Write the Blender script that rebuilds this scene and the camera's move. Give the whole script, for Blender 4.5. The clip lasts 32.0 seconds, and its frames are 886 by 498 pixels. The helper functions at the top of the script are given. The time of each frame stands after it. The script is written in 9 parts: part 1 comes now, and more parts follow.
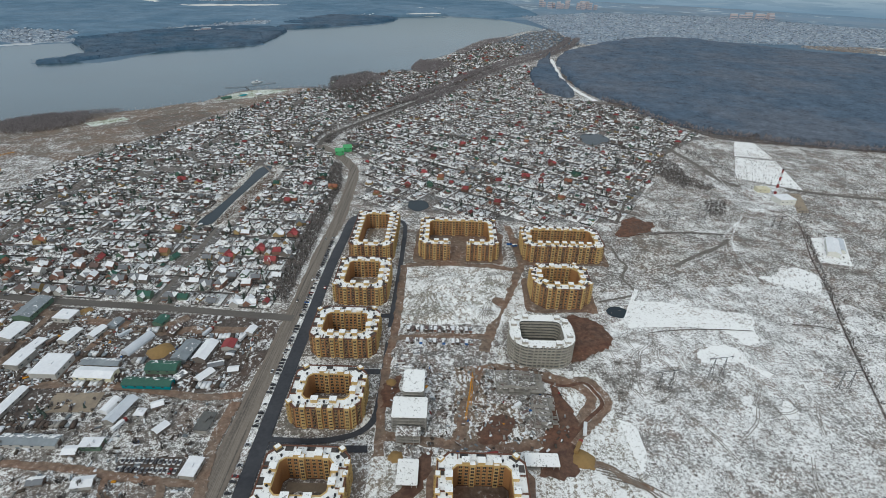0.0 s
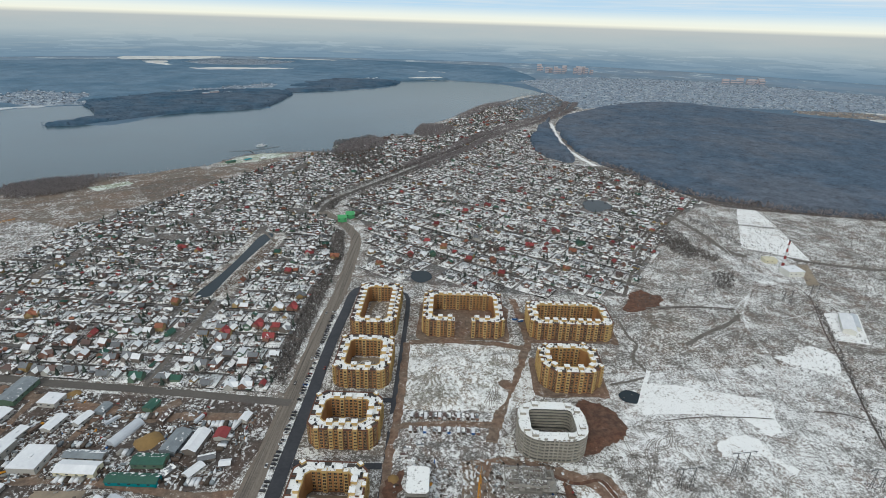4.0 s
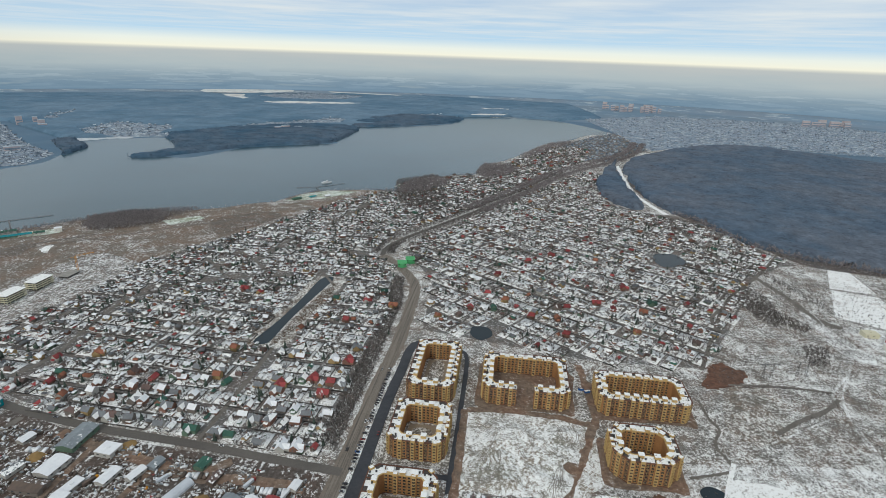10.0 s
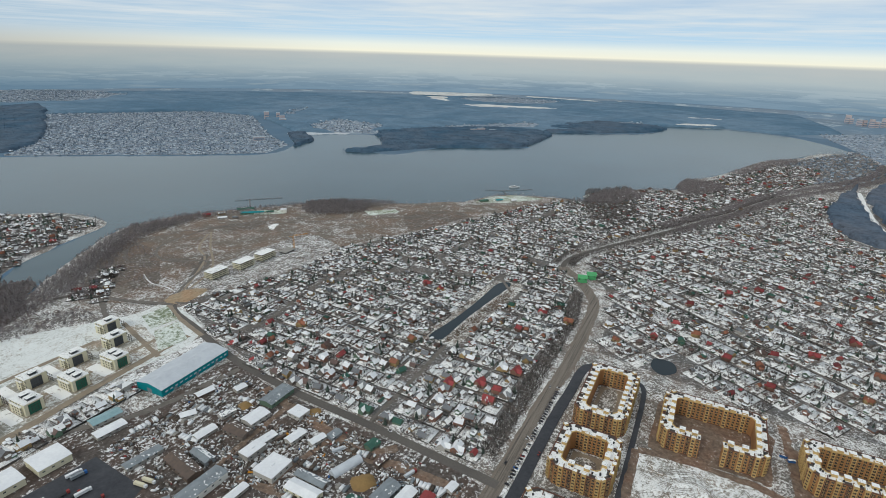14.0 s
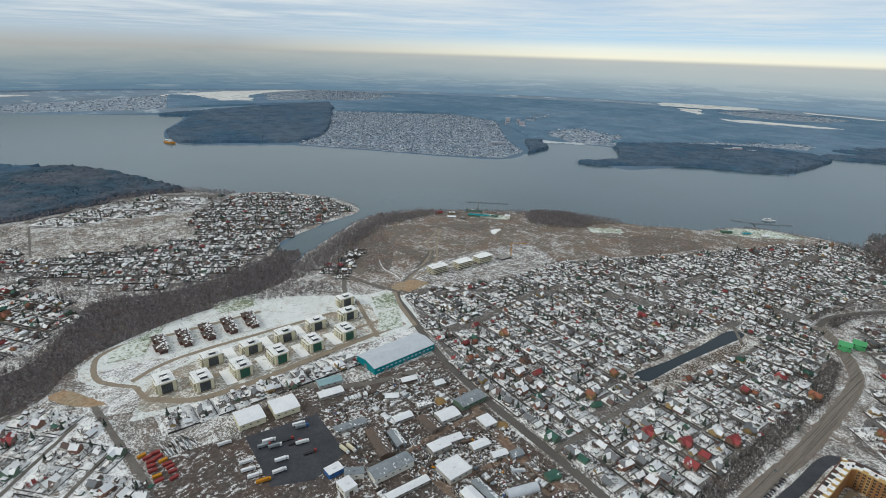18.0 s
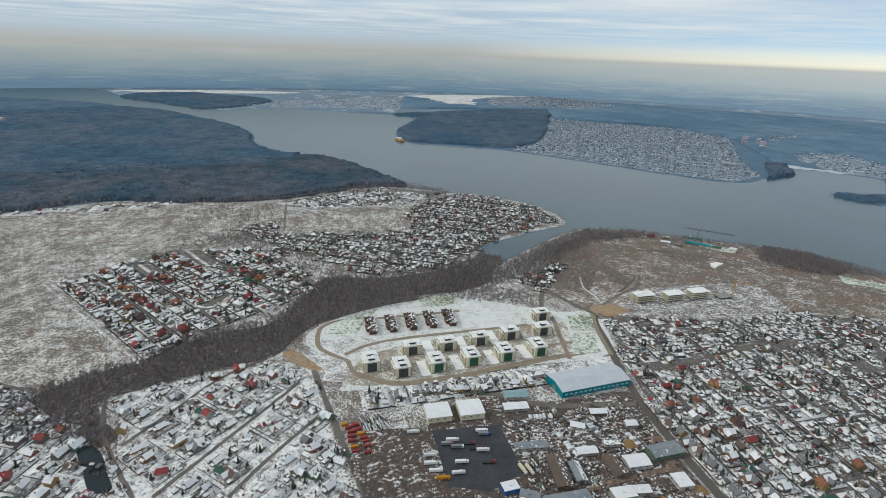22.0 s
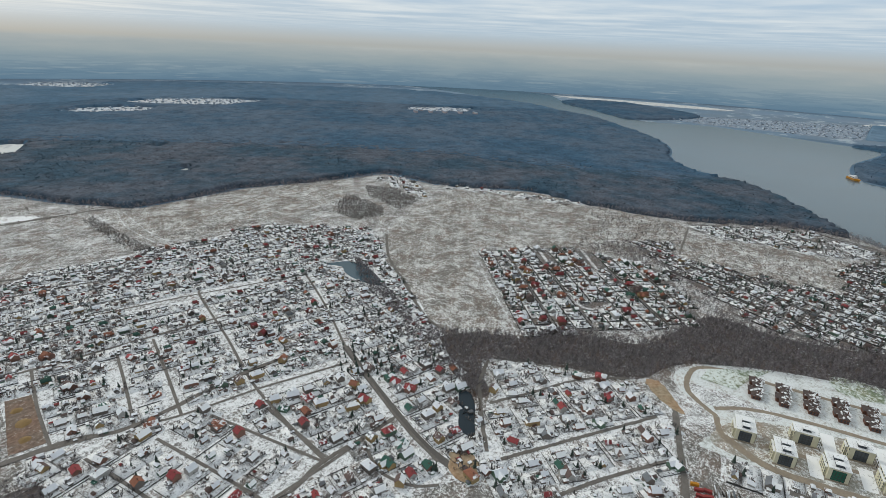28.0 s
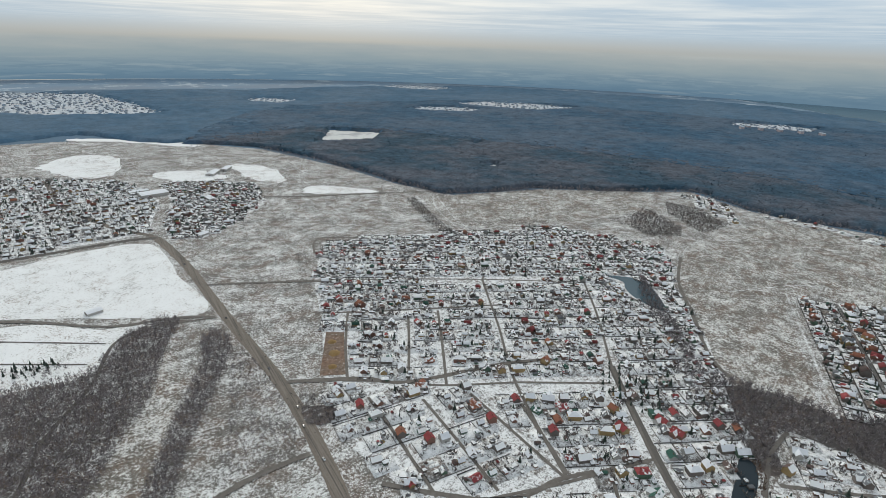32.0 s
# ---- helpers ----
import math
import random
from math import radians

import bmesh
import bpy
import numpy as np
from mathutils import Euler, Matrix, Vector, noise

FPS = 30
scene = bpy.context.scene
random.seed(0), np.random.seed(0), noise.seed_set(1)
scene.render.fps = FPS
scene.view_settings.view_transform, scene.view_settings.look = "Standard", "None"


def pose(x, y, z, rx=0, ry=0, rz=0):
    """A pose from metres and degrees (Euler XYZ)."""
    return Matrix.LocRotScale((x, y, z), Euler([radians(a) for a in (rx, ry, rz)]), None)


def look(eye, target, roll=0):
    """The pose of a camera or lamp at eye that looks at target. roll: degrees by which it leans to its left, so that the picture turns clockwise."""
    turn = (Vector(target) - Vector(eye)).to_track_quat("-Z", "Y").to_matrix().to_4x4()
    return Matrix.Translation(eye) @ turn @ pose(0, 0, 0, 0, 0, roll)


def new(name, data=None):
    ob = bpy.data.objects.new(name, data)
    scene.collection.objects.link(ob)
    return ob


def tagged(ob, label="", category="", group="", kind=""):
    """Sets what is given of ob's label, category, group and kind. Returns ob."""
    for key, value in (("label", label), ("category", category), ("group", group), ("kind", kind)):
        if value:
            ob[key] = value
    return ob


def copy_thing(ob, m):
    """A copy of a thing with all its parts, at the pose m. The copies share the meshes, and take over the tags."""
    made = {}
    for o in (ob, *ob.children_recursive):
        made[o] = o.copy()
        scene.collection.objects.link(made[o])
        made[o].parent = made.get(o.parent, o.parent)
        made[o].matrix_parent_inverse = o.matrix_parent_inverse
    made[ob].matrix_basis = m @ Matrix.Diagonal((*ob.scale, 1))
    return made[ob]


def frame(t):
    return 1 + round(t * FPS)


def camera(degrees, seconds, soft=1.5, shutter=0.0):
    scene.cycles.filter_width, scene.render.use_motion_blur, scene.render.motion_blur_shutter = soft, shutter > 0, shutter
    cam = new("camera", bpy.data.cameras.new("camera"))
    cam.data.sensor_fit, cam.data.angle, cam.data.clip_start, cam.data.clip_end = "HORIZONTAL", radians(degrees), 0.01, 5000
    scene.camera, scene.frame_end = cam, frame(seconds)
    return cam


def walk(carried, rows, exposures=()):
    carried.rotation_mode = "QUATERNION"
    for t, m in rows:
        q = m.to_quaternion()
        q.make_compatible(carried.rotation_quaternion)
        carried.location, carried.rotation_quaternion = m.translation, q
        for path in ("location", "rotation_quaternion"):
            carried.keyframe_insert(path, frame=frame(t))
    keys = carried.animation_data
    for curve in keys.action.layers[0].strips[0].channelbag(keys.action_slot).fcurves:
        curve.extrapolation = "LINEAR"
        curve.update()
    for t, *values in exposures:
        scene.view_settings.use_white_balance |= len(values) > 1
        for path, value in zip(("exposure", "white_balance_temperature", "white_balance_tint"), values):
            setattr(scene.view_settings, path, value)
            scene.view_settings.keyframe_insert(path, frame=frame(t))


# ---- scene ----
cam = camera(79.1, 32.0, soft=0.3)
PATH = [
    (0, (0.0, 0.0, 299.4), (-0.00, 87.65, 251.27), 1.62),
    (0.5, (-0.6, 2.5, 301.3), (-0.66, 90.76, 254.29), 1.65),
    (1, (-1.1, 5.0, 303.1), (-1.26, 93.88, 257.25), 1.68),
    (1.5, (-1.8, 7.8, 305.0), (-2.03, 97.19, 260.11), 1.71),
    (2, (-2.7, 11.0, 306.9), (-2.91, 100.85, 263.12), 1.71),
    (2.5, (-3.6, 14.1, 308.9), (-3.88, 104.52, 266.26), 1.78),
    (3, (-4.5, 17.1, 310.9), (-4.75, 108.11, 269.41), 1.87),
    (3.5, (-5.3, 20.1, 312.9), (-5.74, 111.61, 272.54), 1.86),
    (5.5, (-8.4, 31.6, 321.2), (-6.38, 124.88, 285.18), 1.78),
    (6, (-9.2, 34.7, 323.2), (-6.65, 128.35, 288.17), 1.78),
    (6.5, (-9.9, 38.0, 325.1), (-7.06, 131.89, 290.92), 1.81),
    (7, (-10.5, 40.8, 326.9), (-7.47, 134.77, 292.89), 1.81),
    (7.5, (-11.3, 43.6, 328.7), (-8.14, 137.52, 294.65), 1.76),
    (8, (-12.2, 46.5, 330.6), (-8.98, 140.49, 296.53), 1.81),
    (8.5, (-13.3, 49.3, 332.1), (-11.21, 143.26, 297.92), 1.85),
    (9, (-14.7, 52.1, 333.0), (-15.18, 146.10, 298.76), 1.91),
    (9.5, (-16.4, 54.7, 333.5), (-20.67, 148.54, 299.23), 2.03),
    (10, (-18.3, 56.7, 334.0), (-28.99, 150.00, 299.65), 2.10),
    (10.5, (-19.8, 58.4, 334.6), (-36.40, 150.87, 300.24), 2.13),
    (11, (-21.4, 60.7, 334.6), (-41.61, 152.34, 300.15), 2.06),
    (11.5, (-22.5, 62.5, 334.5), (-46.00, 153.40, 300.05), 1.99),
    (12, (-23.2, 63.8, 334.5), (-50.14, 153.68, 300.08), 1.94),
    (12.5, (-23.9, 64.6, 334.9), (-54.15, 153.40, 300.37), 1.88),
    (13, (-24.6, 65.6, 335.3), (-58.33, 153.22, 300.78), 1.86),
    (13.5, (-25.4, 66.8, 336.0), (-62.88, 152.79, 301.38), 1.84),
    (14, (-26.1, 67.9, 336.7), (-68.14, 151.75, 301.98), 1.79),
    (14.5, (-26.4, 69.5, 337.4), (-73.10, 150.88, 302.71), 1.71),
    (16.5, (-24.6, 78.5, 341.9), (-88.51, 147.17, 307.26), 1.63),
    (17, (-25.5, 80.2, 343.2), (-92.82, 145.49, 308.52), 1.63),
    (17.5, (-26.8, 81.4, 344.7), (-97.23, 143.32, 309.98), 1.67),
    (18, (-27.9, 82.0, 346.7), (-101.15, 140.49, 311.85), 1.74),
    (18.5, (-28.4, 82.1, 349.0), (-104.49, 136.84, 314.08), 1.84),
    (19, (-29.9, 80.5, 350.5), (-108.55, 131.43, 315.52), 1.88),
    (19.5, (-32.0, 78.5, 351.4), (-113.10, 125.51, 316.43), 1.91),
    (20, (-34.6, 77.1, 352.2), (-117.85, 120.03, 317.22), 1.90),
    (20.5, (-36.8, 77.2, 352.8), (-122.07, 116.05, 317.77), 1.93),
    (21, (-39.0, 77.8, 353.3), (-125.88, 112.64, 318.24), 1.96),
    (21.5, (-41.1, 77.8, 353.7), (-129.53, 108.62, 318.63), 2.02),
    (22, (-43.1, 77.2, 353.8), (-132.87, 103.87, 318.82), 2.08),
    (22.5, (-44.9, 76.5, 354.0), (-135.79, 98.91, 318.96), 2.07),
    (23, (-46.7, 76.5, 354.2), (-138.60, 94.18, 319.13), 2.08),
    (23.5, (-48.2, 75.9, 354.0), (-140.96, 88.46, 318.85), 2.09),
    (24, (-49.5, 74.6, 353.6), (-142.88, 81.42, 318.51), 2.10),
    (24.5, (-50.4, 73.4, 353.5), (-144.02, 74.29, 318.36), 2.15),
    (25, (-51.1, 72.0, 353.7), (-144.55, 67.24, 318.48), 2.22),
    (25.5, (-51.6, 70.7, 354.1), (-144.63, 60.32, 318.84), 2.29),
    (27.5, (-51.0, 65.7, 356.7), (-138.08, 32.12, 320.93), 2.62),
    (28, (-51.8, 63.9, 355.7), (-136.14, 23.89, 319.85), 2.70),
    (28.5, (-53.5, 61.7, 354.0), (-134.42, 15.23, 318.10), 2.73),
    (29, (-55.3, 60.0, 352.3), (-133.22, 8.66, 316.29), 2.65),
    (29.5, (-56.9, 58.6, 350.9), (-130.54, 1.40, 314.74), 2.52),
    (30, (-58.3, 57.5, 349.8), (-129.28, -2.99, 313.58), 2.41),
    (30.5, (-59.5, 56.2, 348.5), (-126.52, -8.67, 312.35), 2.34),
    (31, (-61.2, 54.0, 346.7), (-121.36, -17.25, 310.49), 2.23),
    (31.5, (-63.3, 52.1, 345.0), (-116.30, -24.55, 308.76), 2.16),
    (32, (-65.4, 51.0, 343.9), (-116.13, -27.18, 307.65), 2.05),
]
walk(cam, [(t, look(eye, target, roll)) for t, eye, target, roll in PATH], [(0, 0.13, 6300, 4), (6, 0.11, 6390, 4), (21, 0.08, 6430, 4), (32, 0.07, 6420, 4)])

from mathutils import geometry

# ---- world, sun ----
world = bpy.data.worlds.new("winter_sky")
scene.world = world
world.use_nodes = True
wn, wl = world.node_tree.nodes, world.node_tree.links
wn.clear()
SUN_AZ, SUN_EL = radians(200), radians(16)


def ramp_node(nodes, stops, mode="LINEAR"):
    r = nodes.new("ShaderNodeValToRGB")
    r.color_ramp.interpolation = mode
    while len(r.color_ramp.elements) < len(stops):
        r.color_ramp.elements.new(0.5)
    for e, (p, c) in zip(r.color_ramp.elements, stops):
        e.position, e.color = p, (c[0], c[1], c[2], 1) if len(c) == 3 else c
    return r


def make_world():
    out = wn.new("ShaderNodeOutputWorld")
    sky = wn.new("ShaderNodeTexSky")
    sky.sky_type = "NISHITA"
    sky.sun_disc = False
    sky.sun_elevation, sky.sun_rotation = SUN_EL, SUN_AZ
    sky.dust_density, sky.air_density = 4.0, 1.0
    tc = wn.new("ShaderNodeTexCoord")
    sep = wn.new("ShaderNodeSeparateXYZ")
    wl.new(tc.outputs["Generated"], sep.inputs[0])
    # height over the haze, counted from a little under the eye's level
    over = wn.new("ShaderNodeMath"); over.operation = "ADD"; over.inputs[1].default_value = 0.012
    wl.new(sep.outputs["Z"], over.inputs[0])
    # overcast: pale strip of light at the horizon, grey-blue cloud sheet above
    shade = ramp_node(wn, [(0.0, (0.55, 0.55, 0.53)), (0.006, (1.10, 1.03, 0.85)), (0.02, (0.98, 1.00, 0.94)), (0.035, (0.58, 0.78, 0.98)), (0.09, (0.56, 0.69, 0.88)), (0.3, (0.53, 0.59, 0.68)), (1.0, (0.60, 0.62, 0.66))])
    wl.new(over.outputs[0], shade.inputs[0])
    dull = ramp_node(wn, [(0.0, (0.46, 0.46, 0.45)), (0.012, (0.52, 0.54, 0.56)), (0.03, (0.52, 0.62, 0.74)), (0.09, (0.52, 0.64, 0.80)), (0.3, (0.53, 0.59, 0.68)), (1.0, (0.60, 0.62, 0.66))])
    wl.new(over.outputs[0], dull.inputs[0])
    north = ramp_node(wn, [(0.30, (0, 0, 0)), (0.80, (1, 1, 1))])
    wl.new(sep.outputs["Y"], north.inputs[0])
    both = wn.new("ShaderNodeMixRGB")
    wl.new(north.outputs[0], both.inputs["Fac"]); wl.new(dull.outputs[0], both.inputs["Color1"]); wl.new(shade.outputs[0], both.inputs["Color2"])
    # long cloud streaks, projected on a flat layer
    zc = wn.new("ShaderNodeMath"); zc.operation = "MAXIMUM"; zc.inputs[1].default_value = 0.012
    wl.new(sep.outputs["Z"], zc.inputs[0])
    dx = wn.new("ShaderNodeMath"); dx.operation = "DIVIDE"
    dy = wn.new("ShaderNodeMath"); dy.operation = "DIVIDE"
    wl.new(sep.outputs["X"], dx.inputs[0]); wl.new(zc.outputs[0], dx.inputs[1])
    wl.new(sep.outputs["Y"], dy.inputs[0]); wl.new(zc.outputs[0], dy.inputs[1])
    comb = wn.new("ShaderNodeCombineXYZ")
    wl.new(dx.outputs[0], comb.inputs[0]); wl.new(dy.outputs[0], comb.inputs[1])
    n = wn.new("ShaderNodeTexNoise")
    n.inputs["Scale"].default_value = 0.24
    n.inputs["Detail"].default_value = 5
    n.inputs["Roughness"].default_value = 0.55
    wl.new(comb.outputs[0], n.inputs["Vector"])
    cl = ramp_node(wn, [(0.40, (0, 0, 0)), (0.66, (1, 1, 1))])
    wl.new(n.outputs[0], cl.inputs[0])
    lift = ramp_node(wn, [(0.02, (0, 0, 0)), (0.06, (1, 1, 1))])
    wl.new(over.outputs[0], lift.inputs[0])
    amt = wn.new("ShaderNodeMath"); amt.operation = "MULTIPLY"
    wl.new(cl.outputs[0], amt.inputs[0]); wl.new(lift.outputs[0], amt.inputs[1])
    amt2 = wn.new("ShaderNodeMath"); amt2.operation = "MULTIPLY"; amt2.inputs[1].default_value = 0.9
    wl.new(amt.outputs[0], amt2.inputs[0])
    mx = wn.new("ShaderNodeMixRGB")
    mx.inputs["Color2"].default_value = (0.84, 0.87, 0.92, 1)
    wl.new(amt2.outputs[0], mx.inputs["Fac"]); wl.new(both.outputs[0], mx.inputs["Color1"])
    b1 = wn.new("ShaderNodeBackground"); b1.inputs["Strength"].default_value = 0.05
    b2 = wn.new("ShaderNodeBackground"); b2.inputs["Strength"].default_value = 0.93
    wl.new(sky.outputs[0], b1.inputs[0]); wl.new(mx.outputs[0], b2.inputs[0])
    mix = wn.new("ShaderNodeMixShader"); mix.inputs[0].default_value = 0.88
    wl.new(b1.outputs[0], mix.inputs[1]); wl.new(b2.outputs[0], mix.inputs[2])
    wl.new(mix.outputs[0], out.inputs["Surface"])


make_world()
sun = new("sun", bpy.data.lights.new("sun", "SUN"))
sun.data.energy, sun.data.angle, sun.data.color = 1.0, radians(12), (1.0, 0.94, 0.86)
sun.matrix_world = look((0, 0, 500), (-math.sin(SUN_AZ) * 500, -math.cos(SUN_AZ) * 500, 500 - 500 * math.tan(SUN_EL) - 220))
scene.view_settings.exposure = 0.0


# ---- materials ----
class Nodes:
    """A small builder for node materials in world coordinates."""

    def __init__(self, name, rough=0.85, metal=0.0, spec=0.3):
        self.m = bpy.data.materials.new(name)
        self.m.use_nodes = True
        self.t = self.m.node_tree
        self.p = self.t.nodes["Principled BSDF"]
        self.p.inputs["Roughness"].default_value = rough
        self.p.inputs["Metallic"].default_value = metal
        self.p.inputs["Specular IOR Level"].default_value = spec
        self.geo = self.t.nodes.new("ShaderNodeNewGeometry")

    def noise(self, scale, detail=4.0, rough=0.55, stretch=None, vec=None):
        v = vec or self.geo.outputs["Position"]
        if stretch:
            mp = self.t.nodes.new("ShaderNodeMapping")
            mp.inputs["Scale"].default_value = stretch
            self.t.links.new(v, mp.inputs[0])
            v = mp.outputs[0]
        n = self.t.nodes.new("ShaderNodeTexNoise")
        n.inputs["Scale"].default_value, n.inputs["Detail"].default_value, n.inputs["Roughness"].default_value = scale, detail, rough
        self.t.links.new(v, n.inputs["Vector"])
        return n.outputs[0]

    def ramp(self, fac, stops, mode="LINEAR"):
        r = ramp_node(self.t.nodes, stops, mode)
        self.t.links.new(fac, r.inputs[0])
        return r.outputs[0]

    def step(self, fac, a, b):
        return self.ramp(fac, [(a, (0, 0, 0)), (b, (1, 1, 1))])

    def mix(self, fac, a, b, kind="MIX"):
        n = self.t.nodes.new("ShaderNodeMixRGB")
        n.blend_type = kind
        for sock, v in (("Fac", fac), ("Color1", a), ("Color2", b)):
            if isinstance(v, (int, float)):
                n.inputs[sock].default_value = v
            elif isinstance(v, tuple):
                n.inputs[sock].default_value = (*v, 1)
            else:
                self.t.links.new(v, n.inputs[sock])
        return n.outputs[0]

    def math(self, op, a, b):
        n = self.t.nodes.new("ShaderNodeMath")
        n.operation = op
        for k, v in enumerate((a, b)):
            if isinstance(v, (int, float)):
                n.inputs[k].default_value = v
            else:
                self.t.links.new(v, n.inputs[k])
        return n.outputs[0]

    def island(self):
        return self.geo.outputs["Random Per Island"]

    def objrand(self):
        return self.t.nodes.new("ShaderNodeObjectInfo").outputs["Random"]

    def color(self, c):
        if isinstance(c, tuple):
            self.p.inputs["Base Color"].default_value = (*c, 1)
        else:
            self.t.links.new(c, self.p.inputs["Base Color"])
        return self

    def bump(self, fac, strength=0.3, dist=0.3):
        b = self.t.nodes.new("ShaderNodeBump")
        b.inputs["Strength"].default_value, b.inputs["Distance"].default_value = strength, dist
        self.t.links.new(fac, b.inputs["Height"])
        self.t.links.new(b.outputs[0], self.p.inputs["Normal"])
        return self


SNOW = (0.90, 0.895, 0.885)
M = {}


def patchy(name, low, low2, snow, a, b, s1=0.02, s2=0.2, rough=0.9, island=0.0, ruts=0.0, swirl=0.0, even=0.66, weeds=0.0, relief=0.6):
    """Ground with snow lying on it: low/low2 the bare colours, a..b how much snow (a high: little), weeds: dark stalks that stand out of it."""
    n = Nodes(name, rough)
    big, mid, small, fine = n.noise(s1, 5, 0.62), n.noise(s1 * 4.3, 4, 0.6), n.noise(s2, 7, 0.72), n.noise(s2 * 3.1, 3, 0.7)
    f = n.mix(even, n.mix(0.5 if even < 0.7 else 0.68, big, mid), n.mix(0.42, small, fine))
    f = n.math("ADD", n.math("MULTIPLY", n.math("SUBTRACT", f, 0.5), 1.5), 0.5)
    if swirl:
        # tyre ruts that wind over the ground
        w = n.t.nodes.new("ShaderNodeTexWave")
        for key, val in (("Scale", 0.05), ("Distortion", 30.0), ("Detail", 4.0), ("Detail Scale", 0.35), ("Detail Roughness", 0.55)):
            w.inputs[key].default_value = val
        n.t.links.new(n.geo.outputs["Position"], w.inputs["Vector"])
        f = n.math("ADD", f, n.math("MULTIPLY", n.math("MULTIPLY", n.math("SUBTRACT", w.outputs["Fac"], 0.5), n.step(mid, 0.40, 0.62)), swirl))
    if island:
        f = n.math("ADD", f, n.math("MULTIPLY", n.math("SUBTRACT", n.island(), 0.5), island))
    if ruts:
        f = n.math("ADD", f, n.math("MULTIPLY", n.math("SUBTRACT", n.noise(0.22, 5, 0.7, stretch=(1, 0.12, 1)), 0.5), ruts))
    bare = n.mix(n.step(small, 0.40, 0.60), low, low2)
    warm = n.mix(1.0, bare, (1.12, 0.97, 0.90), "MULTIPLY")
    bare = n.mix(n.step(n.noise(s1 * 1.7, 3), 0.42, 0.60), bare, warm)
    col = n.mix(n.step(f, a, b), bare, snow)
    if weeds:
        # stalks and tussocks, in drifts
        drift = n.step(n.noise(s1 * 2.6, 4, 0.6), 0.40, 0.58)
        stalk = n.step(n.noise(0.9, 3, 0.65), 0.51, 0.58)
        col = n.mix(n.math("MULTIPLY", n.math("MULTIPLY", drift, stalk), weeds), col, tuple(0.75 * v for v in low))
    n.color(col).bump(n.mix(0.5, small, mid), 0.5, relief)
    M[name] = n.m
    return n.m


def plain(name, c, c2=None, scale=0.5, rough=0.8, metal=0.0, spec=0.3, snow=0.0, rand=0.0, bump=0.15, s1=0.08, obj=False):
    """Plain surface with grain at two scales; snow: share of it that lies on top."""
    n = Nodes(name, rough, metal, spec)
    c2 = c2 or tuple(0.7 * v for v in c)
    small, big = n.noise(scale, 5, 0.6), n.noise(s1, 2)
    col = n.mix(n.step(n.mix(0.5, small, big), 0.35, 0.65), c2, c)
    if rand:
        r = n.objrand() if obj else n.island()
        col = n.mix(1.0, col, n.ramp(r, [(0, (1 - rand,) * 3), (1, (1 + rand,) * 3)]), "MULTIPLY")
    if snow:
        up = n.t.nodes.new("ShaderNodeSeparateXYZ")
        n.t.links.new(n.geo.outputs["Normal"], up.inputs[0])
        who = n.objrand() if obj else n.island()
        slope = n.math("MULTIPLY", n.math("ADD", n.math("MULTIPLY", up.outputs["X"], 0.25), n.math("MULTIPLY", up.outputs["Y"], 0.5)), 0.55)
        lie = n.math("ADD", n.math("ADD", n.math("MULTIPLY", n.noise(0.35, 3), 0.5), n.math("MULTIPLY", who, 0.55)), slope)
        lay = n.math("MULTIPLY", n.step(up.outputs["Z"], 0.25, 0.5), n.step(lie, 0.86 - 0.62 * snow, 0.90 - 0.62 * snow))
        col = n.mix(lay, col, SNOW)
    n.color(col).bump(small, bump, 0.2)
    M[name] = n.m
    return n.m


patchy("scrub_snow", (0.135, 0.124, 0.113), (0.255, 0.236, 0.215), (0.81, 0.807, 0.795), 0.500, 0.533, s2=0.36, even=0.66, weeds=0.8, relief=1.2)
patchy("meadow_snow", (0.145, 0.13, 0.113), (0.25, 0.225, 0.198), (0.785, 0.775, 0.75), 0.499, 0.541, s2=0.34, even=0.64, weeds=0.8, relief=1.2)
patchy("field_snow", (0.36, 0.345, 0.325), (0.50, 0.49, 0.475), SNOW, 0.34, 0.43, s2=0.25, ruts=0.10)
patchy("stubble_snow", (0.30, 0.28, 0.26), (0.46, 0.44, 0.42), (0.90, 0.90, 0.895), 0.40, 0.47, s1=0.012, s2=0.35, ruts=0.05, weeds=0.12, relief=1.0)
patchy("snow_scrub", (0.19, 0.18, 0.17), (0.33, 0.32, 0.305), (0.87, 0.87, 0.868), 0.458, 0.502, s2=0.45, even=0.66, swirl=0.05, weeds=0.95, relief=1.2)
patchy("site_snow", (0.20, 0.185, 0.155), (0.31, 0.29, 0.24), (0.86, 0.86, 0.855), 0.445, 0.515, s2=0.4, even=0.62, swirl=0.10, weeds=0.45, relief=1.5)
patchy("estate_snow", (0.36, 0.36, 0.33), (0.48, 0.49, 0.46), (0.76, 0.78, 0.77), 0.40, 0.50, s2=0.35, even=0.6, ruts=0.05, weeds=0.3)
patchy("sand", (0.27, 0.20, 0.125), (0.40, 0.315, 0.215), (0.62, 0.58, 0.52), 0.60, 0.70, s2=0.3)
patchy("dead_grass", (0.110, 0.092, 0.080), (0.185, 0.160, 0.138), (0.55, 0.54, 0.53), 0.56, 0.64, s2=0.25, weeds=0.4)
patchy("estate_mud", (0.27, 0.25, 0.21), (0.38, 0.36, 0.31), (0.80, 0.80, 0.77), 0.49, 0.56, s2=0.35, even=0.6, weeds=0.3)
patchy("rubble", (0.105, 0.095, 0.088), (0.26, 0.245, 0.23), (0.82, 0.82, 0.815), 0.495, 0.55, s1=0.05, s2=0.6, even=0.6, swirl=0.08, weeds=0.35, relief=1.5)
